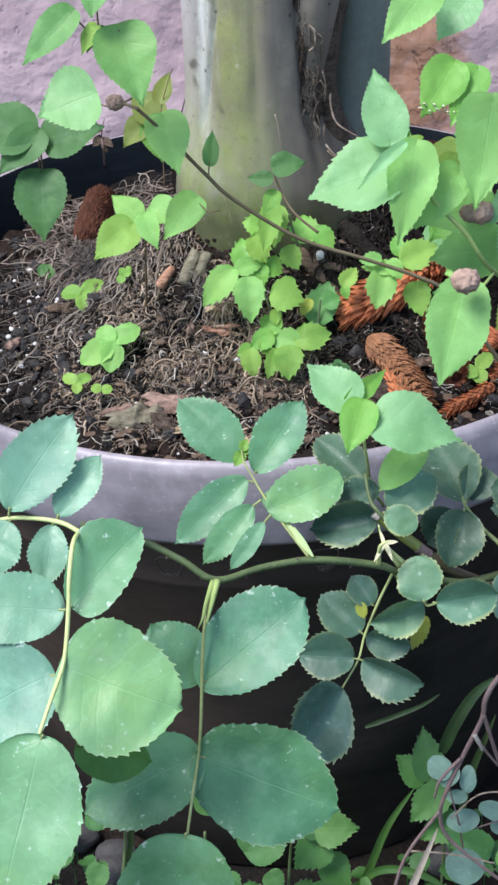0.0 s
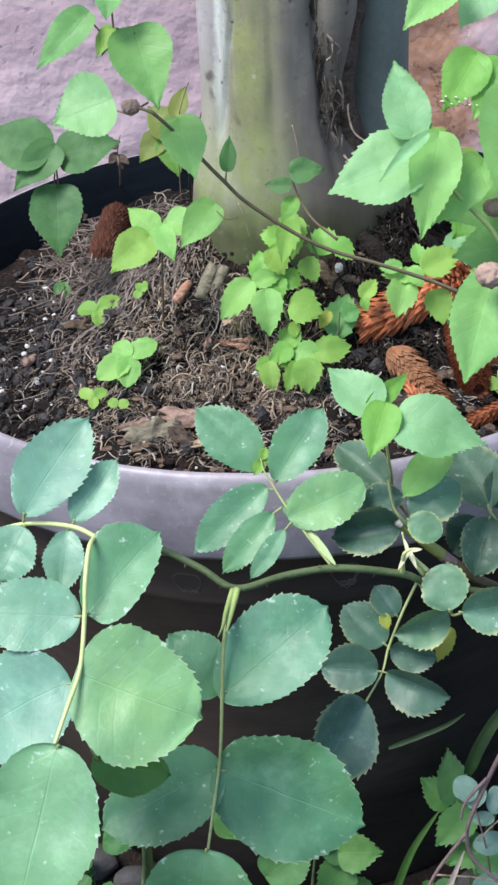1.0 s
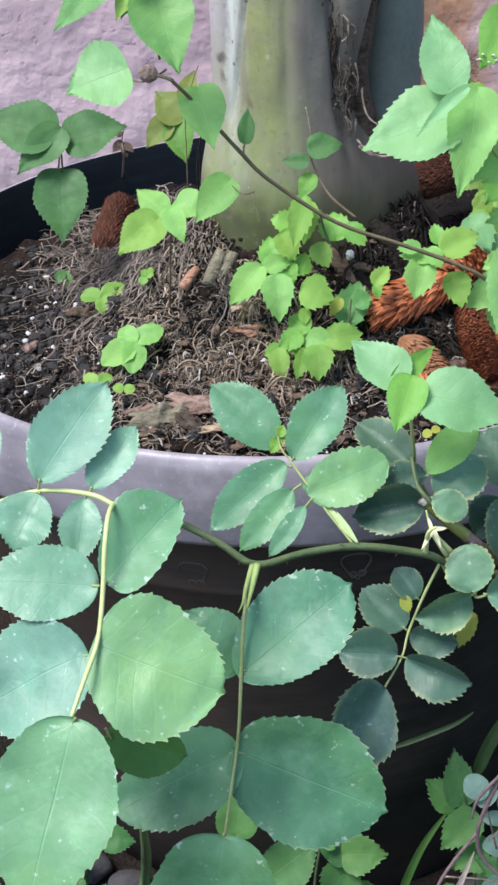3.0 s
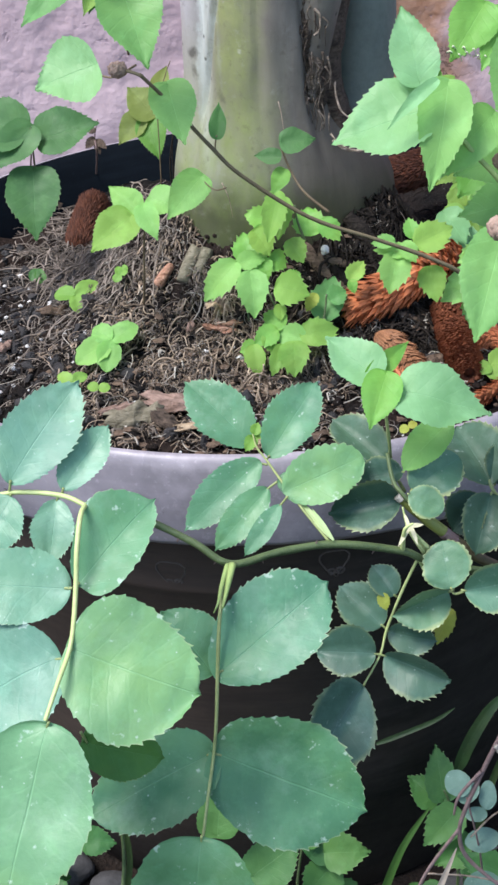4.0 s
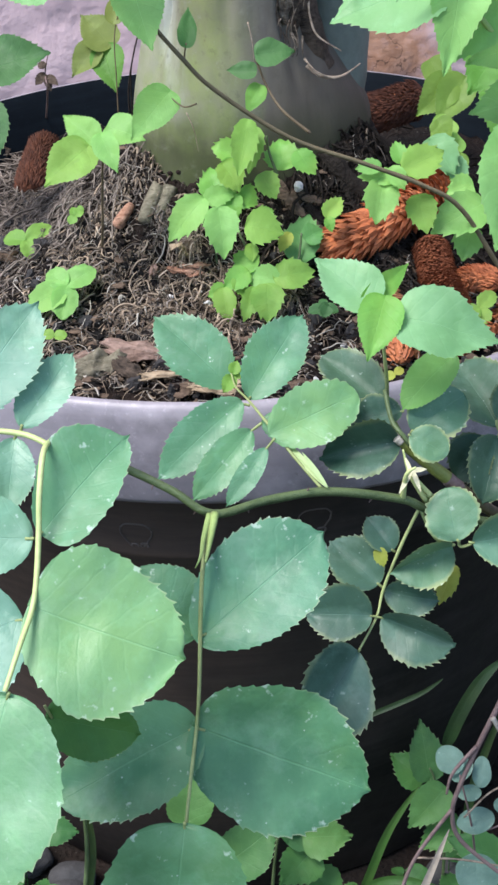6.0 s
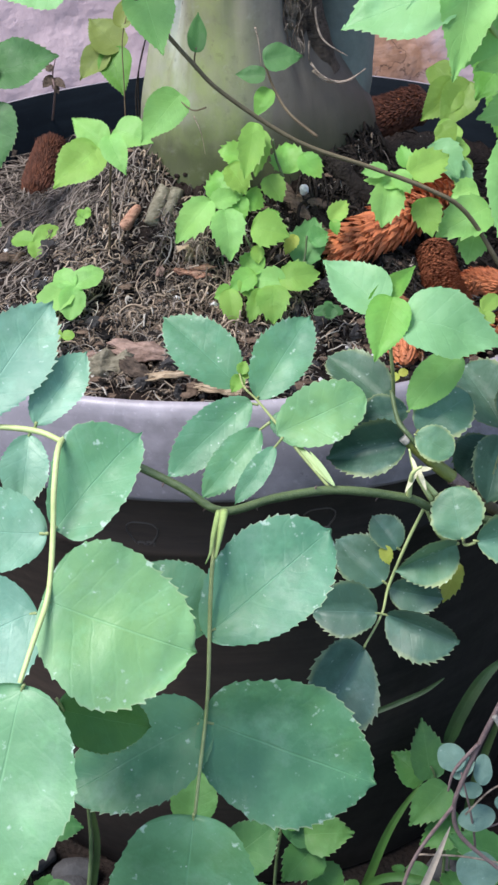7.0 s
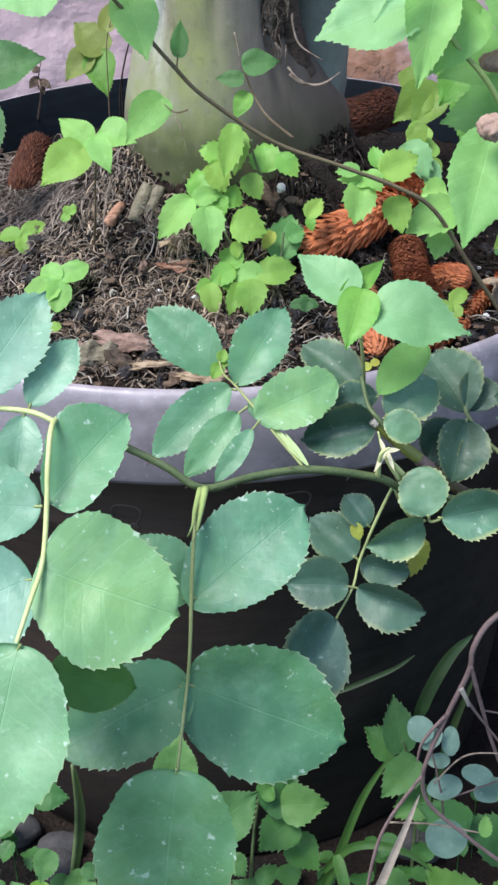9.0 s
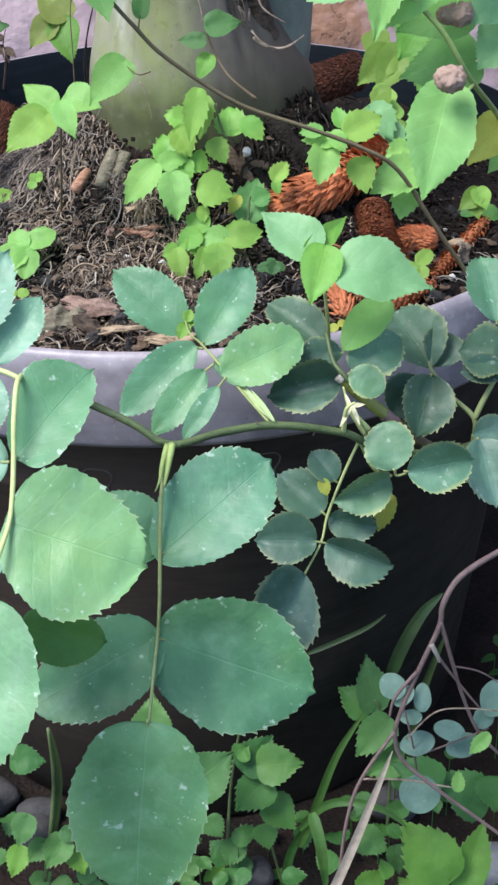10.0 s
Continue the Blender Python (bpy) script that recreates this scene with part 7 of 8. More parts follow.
leaf(seedling, "seedling", M_YOUNG, (-0.1172, -0.1420, 0.4004), (-0.1084, -0.1360, 0.4025), 0.0083, (0.12, -0.48, 0.87))
leaf(seedling, "seedling", M_YOUNG, (-0.1172, -0.1420, 0.4004), (-0.1163, -0.1495, 0.3963), 0.0073, (0.06, -0.48, 0.88))
seedling = thing("weed_seedling", (-0.1020, -0.1430, 0.3888), "tiny bright green seedling with rounded leaves", "seedling", "seedlings on the potting soil")
stem("stem", ((-0.1020, -0.1430, 0.3888), (-0.1005, -0.1495, 0.3956), (-0.0990, -0.1560, 0.4024)), 0.0005, 0.00035, M_STEM, seedling)
leaf(seedling, "seedling", M_YOUNG, (-0.0990, -0.1560, 0.4024), (-0.1059, -0.1549, 0.4042), 0.0072, (0.13, -0.54, 0.83))
leaf(seedling, "seedling", M_YOUNG, (-0.0990, -0.1560, 0.4024), (-0.0917, -0.1556, 0.4032), 0.0078, (-0.07, -0.46, 0.89))
seedling = thing("weed_seedling", (-0.0964, -0.0306, 0.4155), "tiny bright green seedling with rounded leaves", "seedling", "seedlings on the potting soil")
stem("stem", ((-0.0964, -0.0306, 0.4155), (-0.0951, -0.0371, 0.4217), (-0.0938, -0.0436, 0.4280)), 0.0005, 0.00035, M_STEM, seedling)
leaf(seedling, "seedling", M_YOUNG, (-0.0938, -0.0436, 0.4280), (-0.0969, -0.0478, 0.4245), 0.0070, (-0.11, -0.58, 0.80))
leaf(seedling, "seedling", M_YOUNG, (-0.0938, -0.0436, 0.4280), (-0.0891, -0.0404, 0.4306), 0.0073, (-0.08, -0.57, 0.82))
leaf(seedling, "seedling", M_YOUNG, (-0.0938, -0.0436, 0.4280), (-0.0952, -0.0379, 0.4319), 0.0056, (0.15, -0.53, 0.83))
seedling = thing("weed_seedling", (-0.1718, 0.0657, 0.3781), "tiny bright green seedling with rounded leaves", "seedling", "seedlings on the potting soil")
stem("stem", ((-0.1718, 0.0657, 0.3781), (-0.1700, 0.0592, 0.3846), (-0.1681, 0.0527, 0.3911)), 0.0005, 0.00035, M_STEM, seedling)
leaf(seedling, "seedling", M_SHADE, (-0.1681, 0.0527, 0.3911), (-0.1728, 0.0441, 0.3859), 0.0086, (-0.01, -0.51, 0.86))
leaf(seedling, "seedling", M_SHADE, (-0.1681, 0.0527, 0.3911), (-0.1631, 0.0407, 0.3823), 0.0087, (0.07, -0.57, 0.82))
seedling = thing("weed_seedling", (0.1484, -0.1246, 0.3877), "tiny bright green seedling with rounded leaves", "seedling", "seedlings on the potting soil")
stem("stem", ((0.1484, -0.1246, 0.3877), (0.1471, -0.1311, 0.3938), (0.1458, -0.1376, 0.3999)), 0.0005, 0.00035, M_STEM, seedling)
leaf(seedling, "seedling", M_YOUNG, (0.1458, -0.1376, 0.3999), (0.1359, -0.1426, 0.3981), 0.0112, (0.06, -0.42, 0.90))
leaf(seedling, "seedling", M_YOUNG, (0.1458, -0.1376, 0.3999), (0.1558, -0.1267, 0.4060), 0.0109, (-0.03, -0.47, 0.88))
leaf(seedling, "seedling", M_YOUNG, (0.1458, -0.1376, 0.3999), (0.1484, -0.1475, 0.3950), 0.0105, (-0.15, -0.46, 0.87))
seedling = thing("weed_seedling", (0.0900, -0.1964, 0.3872), "tiny bright green seedling with rounded leaves", "seedling", "seedlings on the potting soil")
stem("stem", ((0.0900, -0.1964, 0.3872), (0.0892, -0.2029, 0.3935), (0.0884, -0.2094, 0.3998)), 0.0005, 0.00035, M_STEM, seedling)
leaf(seedling, "seedling", M_YELLOW, (0.0884, -0.2094, 0.3998), (0.0833, -0.2117, 0.3979), 0.0063, (-0.13, -0.45, 0.88))
leaf(seedling, "seedling", M_YELLOW, (0.0884, -0.2094, 0.3998), (0.0935, -0.2073, 0.4012), 0.0052, (0.01, -0.56, 0.83))
seedling = thing("weed_seedling", (0.2043, -0.0394, 0.3873), "tiny bright green seedling with rounded leaves", "seedling", "seedlings on the potting soil")
stem("stem", ((0.2043, -0.0394, 0.3873), (0.2027, -0.0459, 0.3931), (0.2011, -0.0524, 0.3989)), 0.0005, 0.00035, M_STEM, seedling)
leaf(seedling, "seedling", M_SHADE, (0.2011, -0.0524, 0.3989), (0.1876, -0.0538, 0.3961), 0.0124, (-0.14, -0.44, 0.89))
leaf(seedling, "seedling", M_SHADE, (0.2011, -0.0524, 0.3989), (0.2139, -0.0570, 0.3934), 0.0127, (0.14, -0.58, 0.80))
leaf(seedling, "seedling", M_SHADE, (0.2011, -0.0524, 0.3989), (0.2025, -0.0423, 0.4059), 0.0090, (-0.15, -0.55, 0.82))
seedling = thing("weed_seedling", (0.0555, -0.1285, 0.3951), "tiny bright green seedling with rounded leaves", "seedling", "seedlings on the potting soil")
stem("stem", ((0.0555, -0.1285, 0.3951), (0.0551, -0.1350, 0.4009), (0.0547, -0.1415, 0.4068)), 0.0005, 0.00035, M_STEM, seedling)
leaf(seedling, "seedling", M_SHADE, (0.0547, -0.1415, 0.4068), (0.0460, -0.1431, 0.4050), 0.0072, (-0.08, -0.53, 0.84))
leaf(seedling, "seedling", M_SHADE, (0.0547, -0.1415, 0.4068), (0.0631, -0.1451, 0.4058), 0.0070, (-0.13, -0.52, 0.84))
leaf(seedling, "seedling", M_SHADE, (0.0547, -0.1415, 0.4068), (0.0551, -0.1363, 0.4100), 0.0055, (-0.10, -0.51, 0.86))
seedling = thing("weed_seedling", (-0.0955, -0.0237, 0.4178), "tiny bright green seedling with rounded leaves", "seedling", "seedlings on the potting soil")
stem("stem", ((-0.0955, -0.0237, 0.4178), (-0.0944, -0.0302, 0.4233), (-0.0933, -0.0367, 0.4288)), 0.0005, 0.00035, M_STEM, seedling)
leaf(seedling, "seedling", M_YOUNG, (-0.0933, -0.0367, 0.4288), (-0.0968, -0.0400, 0.4265), 0.0055, (0.01, -0.58, 0.82))
leaf(seedling, "seedling", M_YOUNG, (-0.0933, -0.0367, 0.4288), (-0.0886, -0.0368, 0.4294), 0.0065, (-0.12, -0.46, 0.88))


# ---- litter on the potting soil ----
conifer_twig(((0.0633, -0.0923, 0.4210), (0.0866, -0.0781, 0.4257), (0.1154, -0.0512, 0.4288), (0.1634, 0.0663, 0.3983)), 0.0155, 720, 0.0138, 0.36, M_SCALE, "dried orange-brown conifer twig with long pointed scales", 1)
conifer_twig(((0.1077, -0.1697, 0.3959), (0.0929, -0.1278, 0.3995), (0.0770, -0.1066, 0.4082)), 0.0118, 1100, 0.0090, 0.42, M_SCALE_BROWN, "dried tan conifer twig with pointed scales", 2)
conifer_twig(((0.1316, -0.1436, 0.3981), (0.1271, -0.1020, 0.4014), (0.1244, -0.0666, 0.4131)), 0.0151, 4800, 0.0046, 0.75, M_SCALE_DARK, "dark rust-brown conifer twig with short bristly scales", 3)
conifer_twig(((0.1326, -0.1072, 0.3982), (0.1489, -0.0949, 0.3976), (0.1649, -0.0983, 0.3963)), 0.0122, 700, 0.005, 0.5, M_SCALE, "rust-orange conifer twig lying on the soil", 4)
conifer_twig(((0.1538, -0.1381, 0.3916), (0.1772, -0.1023, 0.3917), (0.2074, -0.0521, 0.3915)), 0.0061, 220, 0.0055, 0.45, M_SCALE, "thin orange-brown conifer twig with neat scale rows", 5)
conifer_twig(((0.1233, -0.1747, 0.3914), (0.1389, -0.1615, 0.3914), (0.1556, -0.1441, 0.3914)), 0.0061, 130, 0.0055, 0.45, M_SCALE, "thin orange-brown conifer twig by the rim", 6)
conifer_twig(((0.0903, -0.1322, 0.3967), (0.0945, -0.1584, 0.3941), (0.0955, -0.1862, 0.3933)), 0.0086, 150, 0.0075, 0.5, M_SCALE, "short orange-brown conifer twig by the rim", 7)
conifer_twig(((0.0983, 0.1300, 0.4233), (0.1193, 0.1300, 0.4288), (0.1486, 0.1400, 0.4342)), .0205, 2600, .0055, .6, M_SCALE_RUST, "dark rust-brown conifer twig behind the trunk", 9)
bark_curl = bmesh.new()
add_tube(bark_curl, ((-0.0669, -0.0630, 0.4270), (-0.0622, -0.0582, 0.4330), (-0.0563, -0.0552, 0.4396)), 0.0042, 0.0032, sides=14, steps=8, lumps=0.3, round_ends=4)
solid("bark_chip", bark_curl, M_CHIP_RED, "pinkish rolled bark chip lying on the mound", "bark chip")
stem("root_stub", ((-0.0382, -0.0521, 0.4487), (-0.0419, -0.0549, 0.4441), (-0.0464, -0.0607, 0.4371), (-0.0493, -0.0665, 0.4315)), 0.0058, 0.0044, M_ROOT, tree, "smooth olive-grey root stub", 0.02)
stem("root_stub", ((-0.0326, -0.0548, 0.4488), (-0.0349, -0.0595, 0.4435), (-0.0393, -0.0667, 0.4357)), 0.0048, 0.0034, M_ROOT, tree, "smooth olive-grey root stub", 0.02)
# made-up scrap in place of a pale thing that moves over the mound
chip("dry_leaf", (-0.0257, -0.0940), 0.0187, 0.0144, 0.005, 80, 35, M_DRY_TAN, "pale tan scrap standing in for a small moving thing on the mound", "dry leaf", 27)
chip("bark_chip", (-0.0528, -0.1613), 0.0374, 0.0180, 0.003, -14, 12, M_CHIP_PINK, "pinkish-brown flaking bark chip", "bark chip", 3)
chip("dry_leaf", (-0.0749, -0.1773), 0.0360, 0.0238, 0.009, 22, 14, M_ROOT, "curled olive-brown dry leaf near the rim", "dry leaf", 4)
chip("dry_leaf", (-0.0564, -0.1863), 0.0230, 0.0110, 0.004, -50, 14, M_DRY_LEAF, "brown dry leaf scrap", "dry leaf", 5)
chip("dry_leaf", (-0.0356, -0.1963), 0.0273, 0.0058, 0.0015, 8, 6, M_DRY_TAN, "pale dry leaf strip", "dry leaf", 6)
chip("dry_leaf", (0.0818, -0.1530), 0.0216, 0.0144, 0.003, 30, 12, M_DRY_LEAF, "brown dry leaf scrap", "dry leaf", 7)
chip("bark_chip", (-0.1458, -0.0247), 0.0216, 0.0108, 0.003, 20, 10, M_BARK_CHIP, "brown bark chip on the soil", "bark chip", 8)
chip("dry_leaf", (-0.0070, -0.2043), 0.0302, 0.0108, 0.003, 5, 8, M_DRY_TAN, "tan dry leaf strip at the rim", "dry leaf", 9)
chip("bark_chip", (0.1126, -0.1243), 0.0180, 0.0094, 0.003, 40, 12, M_BARK_CHIP, "brown bark chip on the soil", "bark chip", 10)
chip("dry_leaf", (0.1800, -0.1124), 0.0252, 0.0209, 0.006, 60, 48, M_DRY_TAN, "pale tan dry leaf by the rim", "dry leaf", 11)
chip("bark_chip", (-0.1298, 0.0997), 0.0396, 0.0058, 0.003, -38, 6, M_BARK_CHIP, "long brown bark sliver", "bark chip", 12)
chip("bark_chip", (-0.0879, -0.1664), 0.0216, 0.0079, 0.003, 35, 10, M_CHIP_PINK, "narrow brown bark chip by the rim", "bark chip", 15)
chip("bark_chip", (-0.0434, -0.1012), 0.0194, 0.0050, 0.003, 85, 12, M_CHIP_PINK, "narrow brown bark chip on the mound", "bark chip", 16)
chip("bark_chip", (-0.0236, -0.1075), 0.0216, 0.0050, 0.003, -15, 10, M_CHIP_RED, "narrow reddish bark chip on the mound", "bark chip", 17)
chip("bark_chip", (-0.1754, -0.0620), 0.0187, 0.0086, 0.003, 70, 10, M_CHIP_PINK, "small brown bark chip on black soil", "bark chip", 18)
chip("wood_splinter", (-0.0174, -0.1058), 0.0162, 0.0043, 0.002, 10, 8, M_CHIP_RED, "small reddish wood splinter", "wood splinter", 13)
conifer_twig(((-0.1290, 0.1330, 0.4150), (-0.1373, 0.1180, 0.4000), (-0.1425, 0.0980, 0.3860)), .0175, 2600, .0048, .65, M_SCALE_RUST, "dark rust-brown conifer twig leaning at the back of the pot", 12)
chip("dry_leaf", (-0.1804, 0.1907), 0.0252, 0.0180, 0.006, 20, 30, M_DRY_LEAF, "dark curled dry leaf by the back of the pot", "dry leaf", 24)
pebble((0.0034, -0.1477, 0.3945), 0.0032, 0)
pebble((-0.0114, -0.1089, 0.4108), 0.0025, 1)
pebble((-0.0120, -0.1234, 0.4025), 0.0028, 2)
pebble((-0.0771, -0.1583, 0.3902), 0.0032, 3)
pebble((-0.0131, -0.0978, 0.4181), 0.0021, 4)
pebble((-0.0163, -0.1150, 0.4062), 0.0021, 5)
pebble((-0.0338, -0.1150, 0.4040), 0.0018, 6)
# not a pebble: added in place of a small white thing that moves about
pebble((0.0452, -0.0688, 0.4516), 0.0030, 7)


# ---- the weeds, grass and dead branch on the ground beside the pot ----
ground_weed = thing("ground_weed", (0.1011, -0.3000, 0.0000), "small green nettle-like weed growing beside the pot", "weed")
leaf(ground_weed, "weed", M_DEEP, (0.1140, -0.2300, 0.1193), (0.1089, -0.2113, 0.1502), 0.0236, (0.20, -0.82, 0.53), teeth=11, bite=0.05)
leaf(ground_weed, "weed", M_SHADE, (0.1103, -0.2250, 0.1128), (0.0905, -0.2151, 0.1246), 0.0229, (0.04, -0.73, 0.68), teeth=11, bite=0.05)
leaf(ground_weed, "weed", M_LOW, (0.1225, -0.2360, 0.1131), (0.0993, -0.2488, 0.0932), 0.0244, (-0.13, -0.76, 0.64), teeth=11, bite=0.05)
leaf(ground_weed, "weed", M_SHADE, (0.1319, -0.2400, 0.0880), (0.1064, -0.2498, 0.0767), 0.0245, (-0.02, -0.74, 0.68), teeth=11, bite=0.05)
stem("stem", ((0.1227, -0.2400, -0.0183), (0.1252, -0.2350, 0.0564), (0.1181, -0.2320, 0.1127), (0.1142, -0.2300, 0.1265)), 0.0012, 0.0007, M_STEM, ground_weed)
blue_weed = thing("ground_weed", (0.1390, -0.3200, 0.0000), "blue-green round-leaved plant beside the pot", "weed")
leaf(blue_weed, "plain", M_BLUE, (0.1175, -0.3100, 0.2038), (0.1072, -0.3003, 0.2131), 0.0154, (-0.08, -0.73, 0.68))
leaf(blue_weed, "plain", M_BLUE, (0.1301, -0.3100, 0.1906), (0.1313, -0.2990, 0.2039), 0.0109, (0.04, -0.77, 0.63))
leaf(blue_weed, "plain", M_BLUE, (0.1302, -0.3100, 0.1878), (0.1166, -0.3107, 0.1868), 0.0093, (-0.01, -0.76, 0.65))
leaf(blue_weed, "plain", M_BLUE, (0.1375, -0.3100, 0.1780), (0.1560, -0.3140, 0.1767), 0.0120, (-0.12, -0.76, 0.64))
leaf(blue_weed, "plain", M_BLUE, (0.1713, -0.3100, 0.1837), (0.1783, -0.2965, 0.2003), 0.0167, (-0.05, -0.76, 0.64))
leaf(blue_weed, "plain", M_BLUE, (0.1643, -0.3100, 0.1750), (0.1720, -0.3026, 0.1849), 0.0120, (-0.08, -0.77, 0.63))
leaf(blue_weed, "plain", M_BLUE, (0.1387, -0.3100, 0.1676), (0.1172, -0.3117, 0.1653), 0.0147, (-0.01, -0.75, 0.66))
leaf(blue_weed, "plain", M_BLUE, (0.1296, -0.3100, 0.1385), (0.1285, -0.3259, 0.1211), 0.0259, (0.03, -0.74, 0.67))
leaf(blue_weed, "plain", M_BLUE, (0.1461, -0.3100, 0.1575), (0.1671, -0.3073, 0.1627), 0.0147, (-0.08, -0.72, 0.69))
leaf(blue_weed, "plain", M_BLUE, (0.1137, -0.3100, 0.1973), (0.1243, -0.3039, 0.2066), 0.0098, (-0.14, -0.74, 0.65))
leaf(blue_weed, "young", M_WEED, (0.1694, -0.3180, 0.1778), (0.1565, -0.3244, 0.1693), 0.0092, (-0.06, -0.75, 0.66))
leaf(blue_weed, "young", M_WEED, (0.1531, -0.3180, 0.1303), (0.1555, -0.3094, 0.1397), 0.0082, (-0.11, -0.72, 0.69))
stem("stem", ((0.1338, -0.3000, 0.0932), (0.1268, -0.3120, 0.1563), (0.1166, -0.3150, 0.2063)), 0.0008, 0.0005, M_TWIG, blue_weed)
stem("stem", ((0.1268, -0.3120, 0.1563), (0.1454, -0.3120, 0.1643), (0.1712, -0.3100, 0.1744)), 0.0007, 0.0004, M_TWIG, blue_weed)
front_weed = thing("ground_weed", (0.1427, -0.3400, 0.0000), "broad bright green toothed weed leaves beside the pot", "weed")
leaf(front_weed, "weed", M_LOW_FRESH, (0.1470, -0.3350, 0.0714), (0.1221, -0.3089, 0.0978), 0.0370, (0.02, -0.70, 0.71), teeth=11, bite=0.05)
leaf(front_weed, "weed", M_LOW_FRESH, (0.1583, -0.3350, 0.0619), (0.1733, -0.3094, 0.0940), 0.0234, (-0.03, -0.77, 0.63), teeth=11, bite=0.05)
leaf(front_weed, "weed", M_LOW, (0.0921, -0.3250, 0.1051), (0.1097, -0.3318, 0.0960), 0.0186, (0.03, -0.77, 0.64), teeth=11, bite=0.05)
leaf(front_weed, "weed", M_LOW_FRESH, (0.1114, -0.3300, 0.0708), (0.1057, -0.3230, 0.0789), 0.0092, (0.01, -0.76, 0.65), teeth=11, bite=0.05)
leaf(front_weed, "weed", M_LOW_FRESH, (0.0945, -0.3250, 0.0513), (0.1115, -0.3157, 0.0602), 0.0176, (0.02, -0.72, 0.70), teeth=11, bite=0.05)
leaf(front_weed, "weed", M_LOW_FRESH, (0.1294, -0.3350, 0.0495), (0.1181, -0.3249, 0.0625), 0.0215, (0.09, -0.75, 0.66), teeth=11, bite=0.05)
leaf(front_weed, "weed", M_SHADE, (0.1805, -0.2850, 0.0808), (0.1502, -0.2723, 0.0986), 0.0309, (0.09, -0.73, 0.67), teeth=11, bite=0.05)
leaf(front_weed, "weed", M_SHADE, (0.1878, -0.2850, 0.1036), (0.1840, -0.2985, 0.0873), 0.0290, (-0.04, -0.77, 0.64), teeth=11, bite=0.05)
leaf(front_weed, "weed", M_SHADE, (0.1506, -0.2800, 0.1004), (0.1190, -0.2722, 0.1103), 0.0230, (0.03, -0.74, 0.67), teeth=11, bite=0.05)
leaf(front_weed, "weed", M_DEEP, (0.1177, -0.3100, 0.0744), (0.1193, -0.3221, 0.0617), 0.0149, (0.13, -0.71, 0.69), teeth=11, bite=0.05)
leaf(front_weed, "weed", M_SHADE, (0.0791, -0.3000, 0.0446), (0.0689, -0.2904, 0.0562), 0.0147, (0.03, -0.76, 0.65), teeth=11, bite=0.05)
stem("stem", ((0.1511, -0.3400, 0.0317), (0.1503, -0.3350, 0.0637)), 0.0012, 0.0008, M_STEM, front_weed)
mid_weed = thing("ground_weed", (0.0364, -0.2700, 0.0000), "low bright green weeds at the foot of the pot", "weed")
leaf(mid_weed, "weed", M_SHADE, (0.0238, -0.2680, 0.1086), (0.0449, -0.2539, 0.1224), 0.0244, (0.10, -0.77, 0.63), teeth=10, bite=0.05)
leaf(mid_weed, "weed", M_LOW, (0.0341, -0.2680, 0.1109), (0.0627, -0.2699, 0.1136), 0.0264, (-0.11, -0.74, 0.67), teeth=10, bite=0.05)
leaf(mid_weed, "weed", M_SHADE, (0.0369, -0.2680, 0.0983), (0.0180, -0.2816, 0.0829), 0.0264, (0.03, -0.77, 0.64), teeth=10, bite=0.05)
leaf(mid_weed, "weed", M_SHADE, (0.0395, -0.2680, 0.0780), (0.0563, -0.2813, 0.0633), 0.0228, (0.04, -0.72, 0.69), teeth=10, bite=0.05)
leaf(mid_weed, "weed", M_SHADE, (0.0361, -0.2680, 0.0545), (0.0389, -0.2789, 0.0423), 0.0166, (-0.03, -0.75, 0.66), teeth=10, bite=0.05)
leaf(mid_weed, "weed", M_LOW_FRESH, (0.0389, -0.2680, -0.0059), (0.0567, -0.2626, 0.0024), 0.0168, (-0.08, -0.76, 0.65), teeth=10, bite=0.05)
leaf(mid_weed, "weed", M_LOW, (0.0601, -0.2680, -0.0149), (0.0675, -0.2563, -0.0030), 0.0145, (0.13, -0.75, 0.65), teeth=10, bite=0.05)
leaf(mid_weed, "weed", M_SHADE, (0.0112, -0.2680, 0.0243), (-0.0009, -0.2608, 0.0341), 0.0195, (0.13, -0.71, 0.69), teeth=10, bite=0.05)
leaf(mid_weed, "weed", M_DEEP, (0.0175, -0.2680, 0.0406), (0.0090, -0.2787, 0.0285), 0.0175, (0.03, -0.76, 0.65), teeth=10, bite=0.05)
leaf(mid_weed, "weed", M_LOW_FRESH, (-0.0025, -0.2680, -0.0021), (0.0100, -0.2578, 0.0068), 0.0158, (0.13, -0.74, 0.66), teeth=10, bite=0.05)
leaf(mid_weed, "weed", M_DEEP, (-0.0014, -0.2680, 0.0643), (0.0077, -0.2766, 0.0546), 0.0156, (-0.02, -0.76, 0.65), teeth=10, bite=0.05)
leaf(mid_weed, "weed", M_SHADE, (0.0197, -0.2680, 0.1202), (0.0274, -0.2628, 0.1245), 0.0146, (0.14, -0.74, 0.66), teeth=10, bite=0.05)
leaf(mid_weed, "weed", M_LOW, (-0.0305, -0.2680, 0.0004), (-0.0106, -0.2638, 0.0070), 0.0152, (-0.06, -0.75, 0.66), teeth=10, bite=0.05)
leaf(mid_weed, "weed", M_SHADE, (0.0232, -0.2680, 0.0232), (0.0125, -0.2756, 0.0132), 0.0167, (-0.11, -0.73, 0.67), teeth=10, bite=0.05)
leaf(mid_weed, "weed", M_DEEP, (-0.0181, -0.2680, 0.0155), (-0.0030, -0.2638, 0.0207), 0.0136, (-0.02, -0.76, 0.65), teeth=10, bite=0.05)
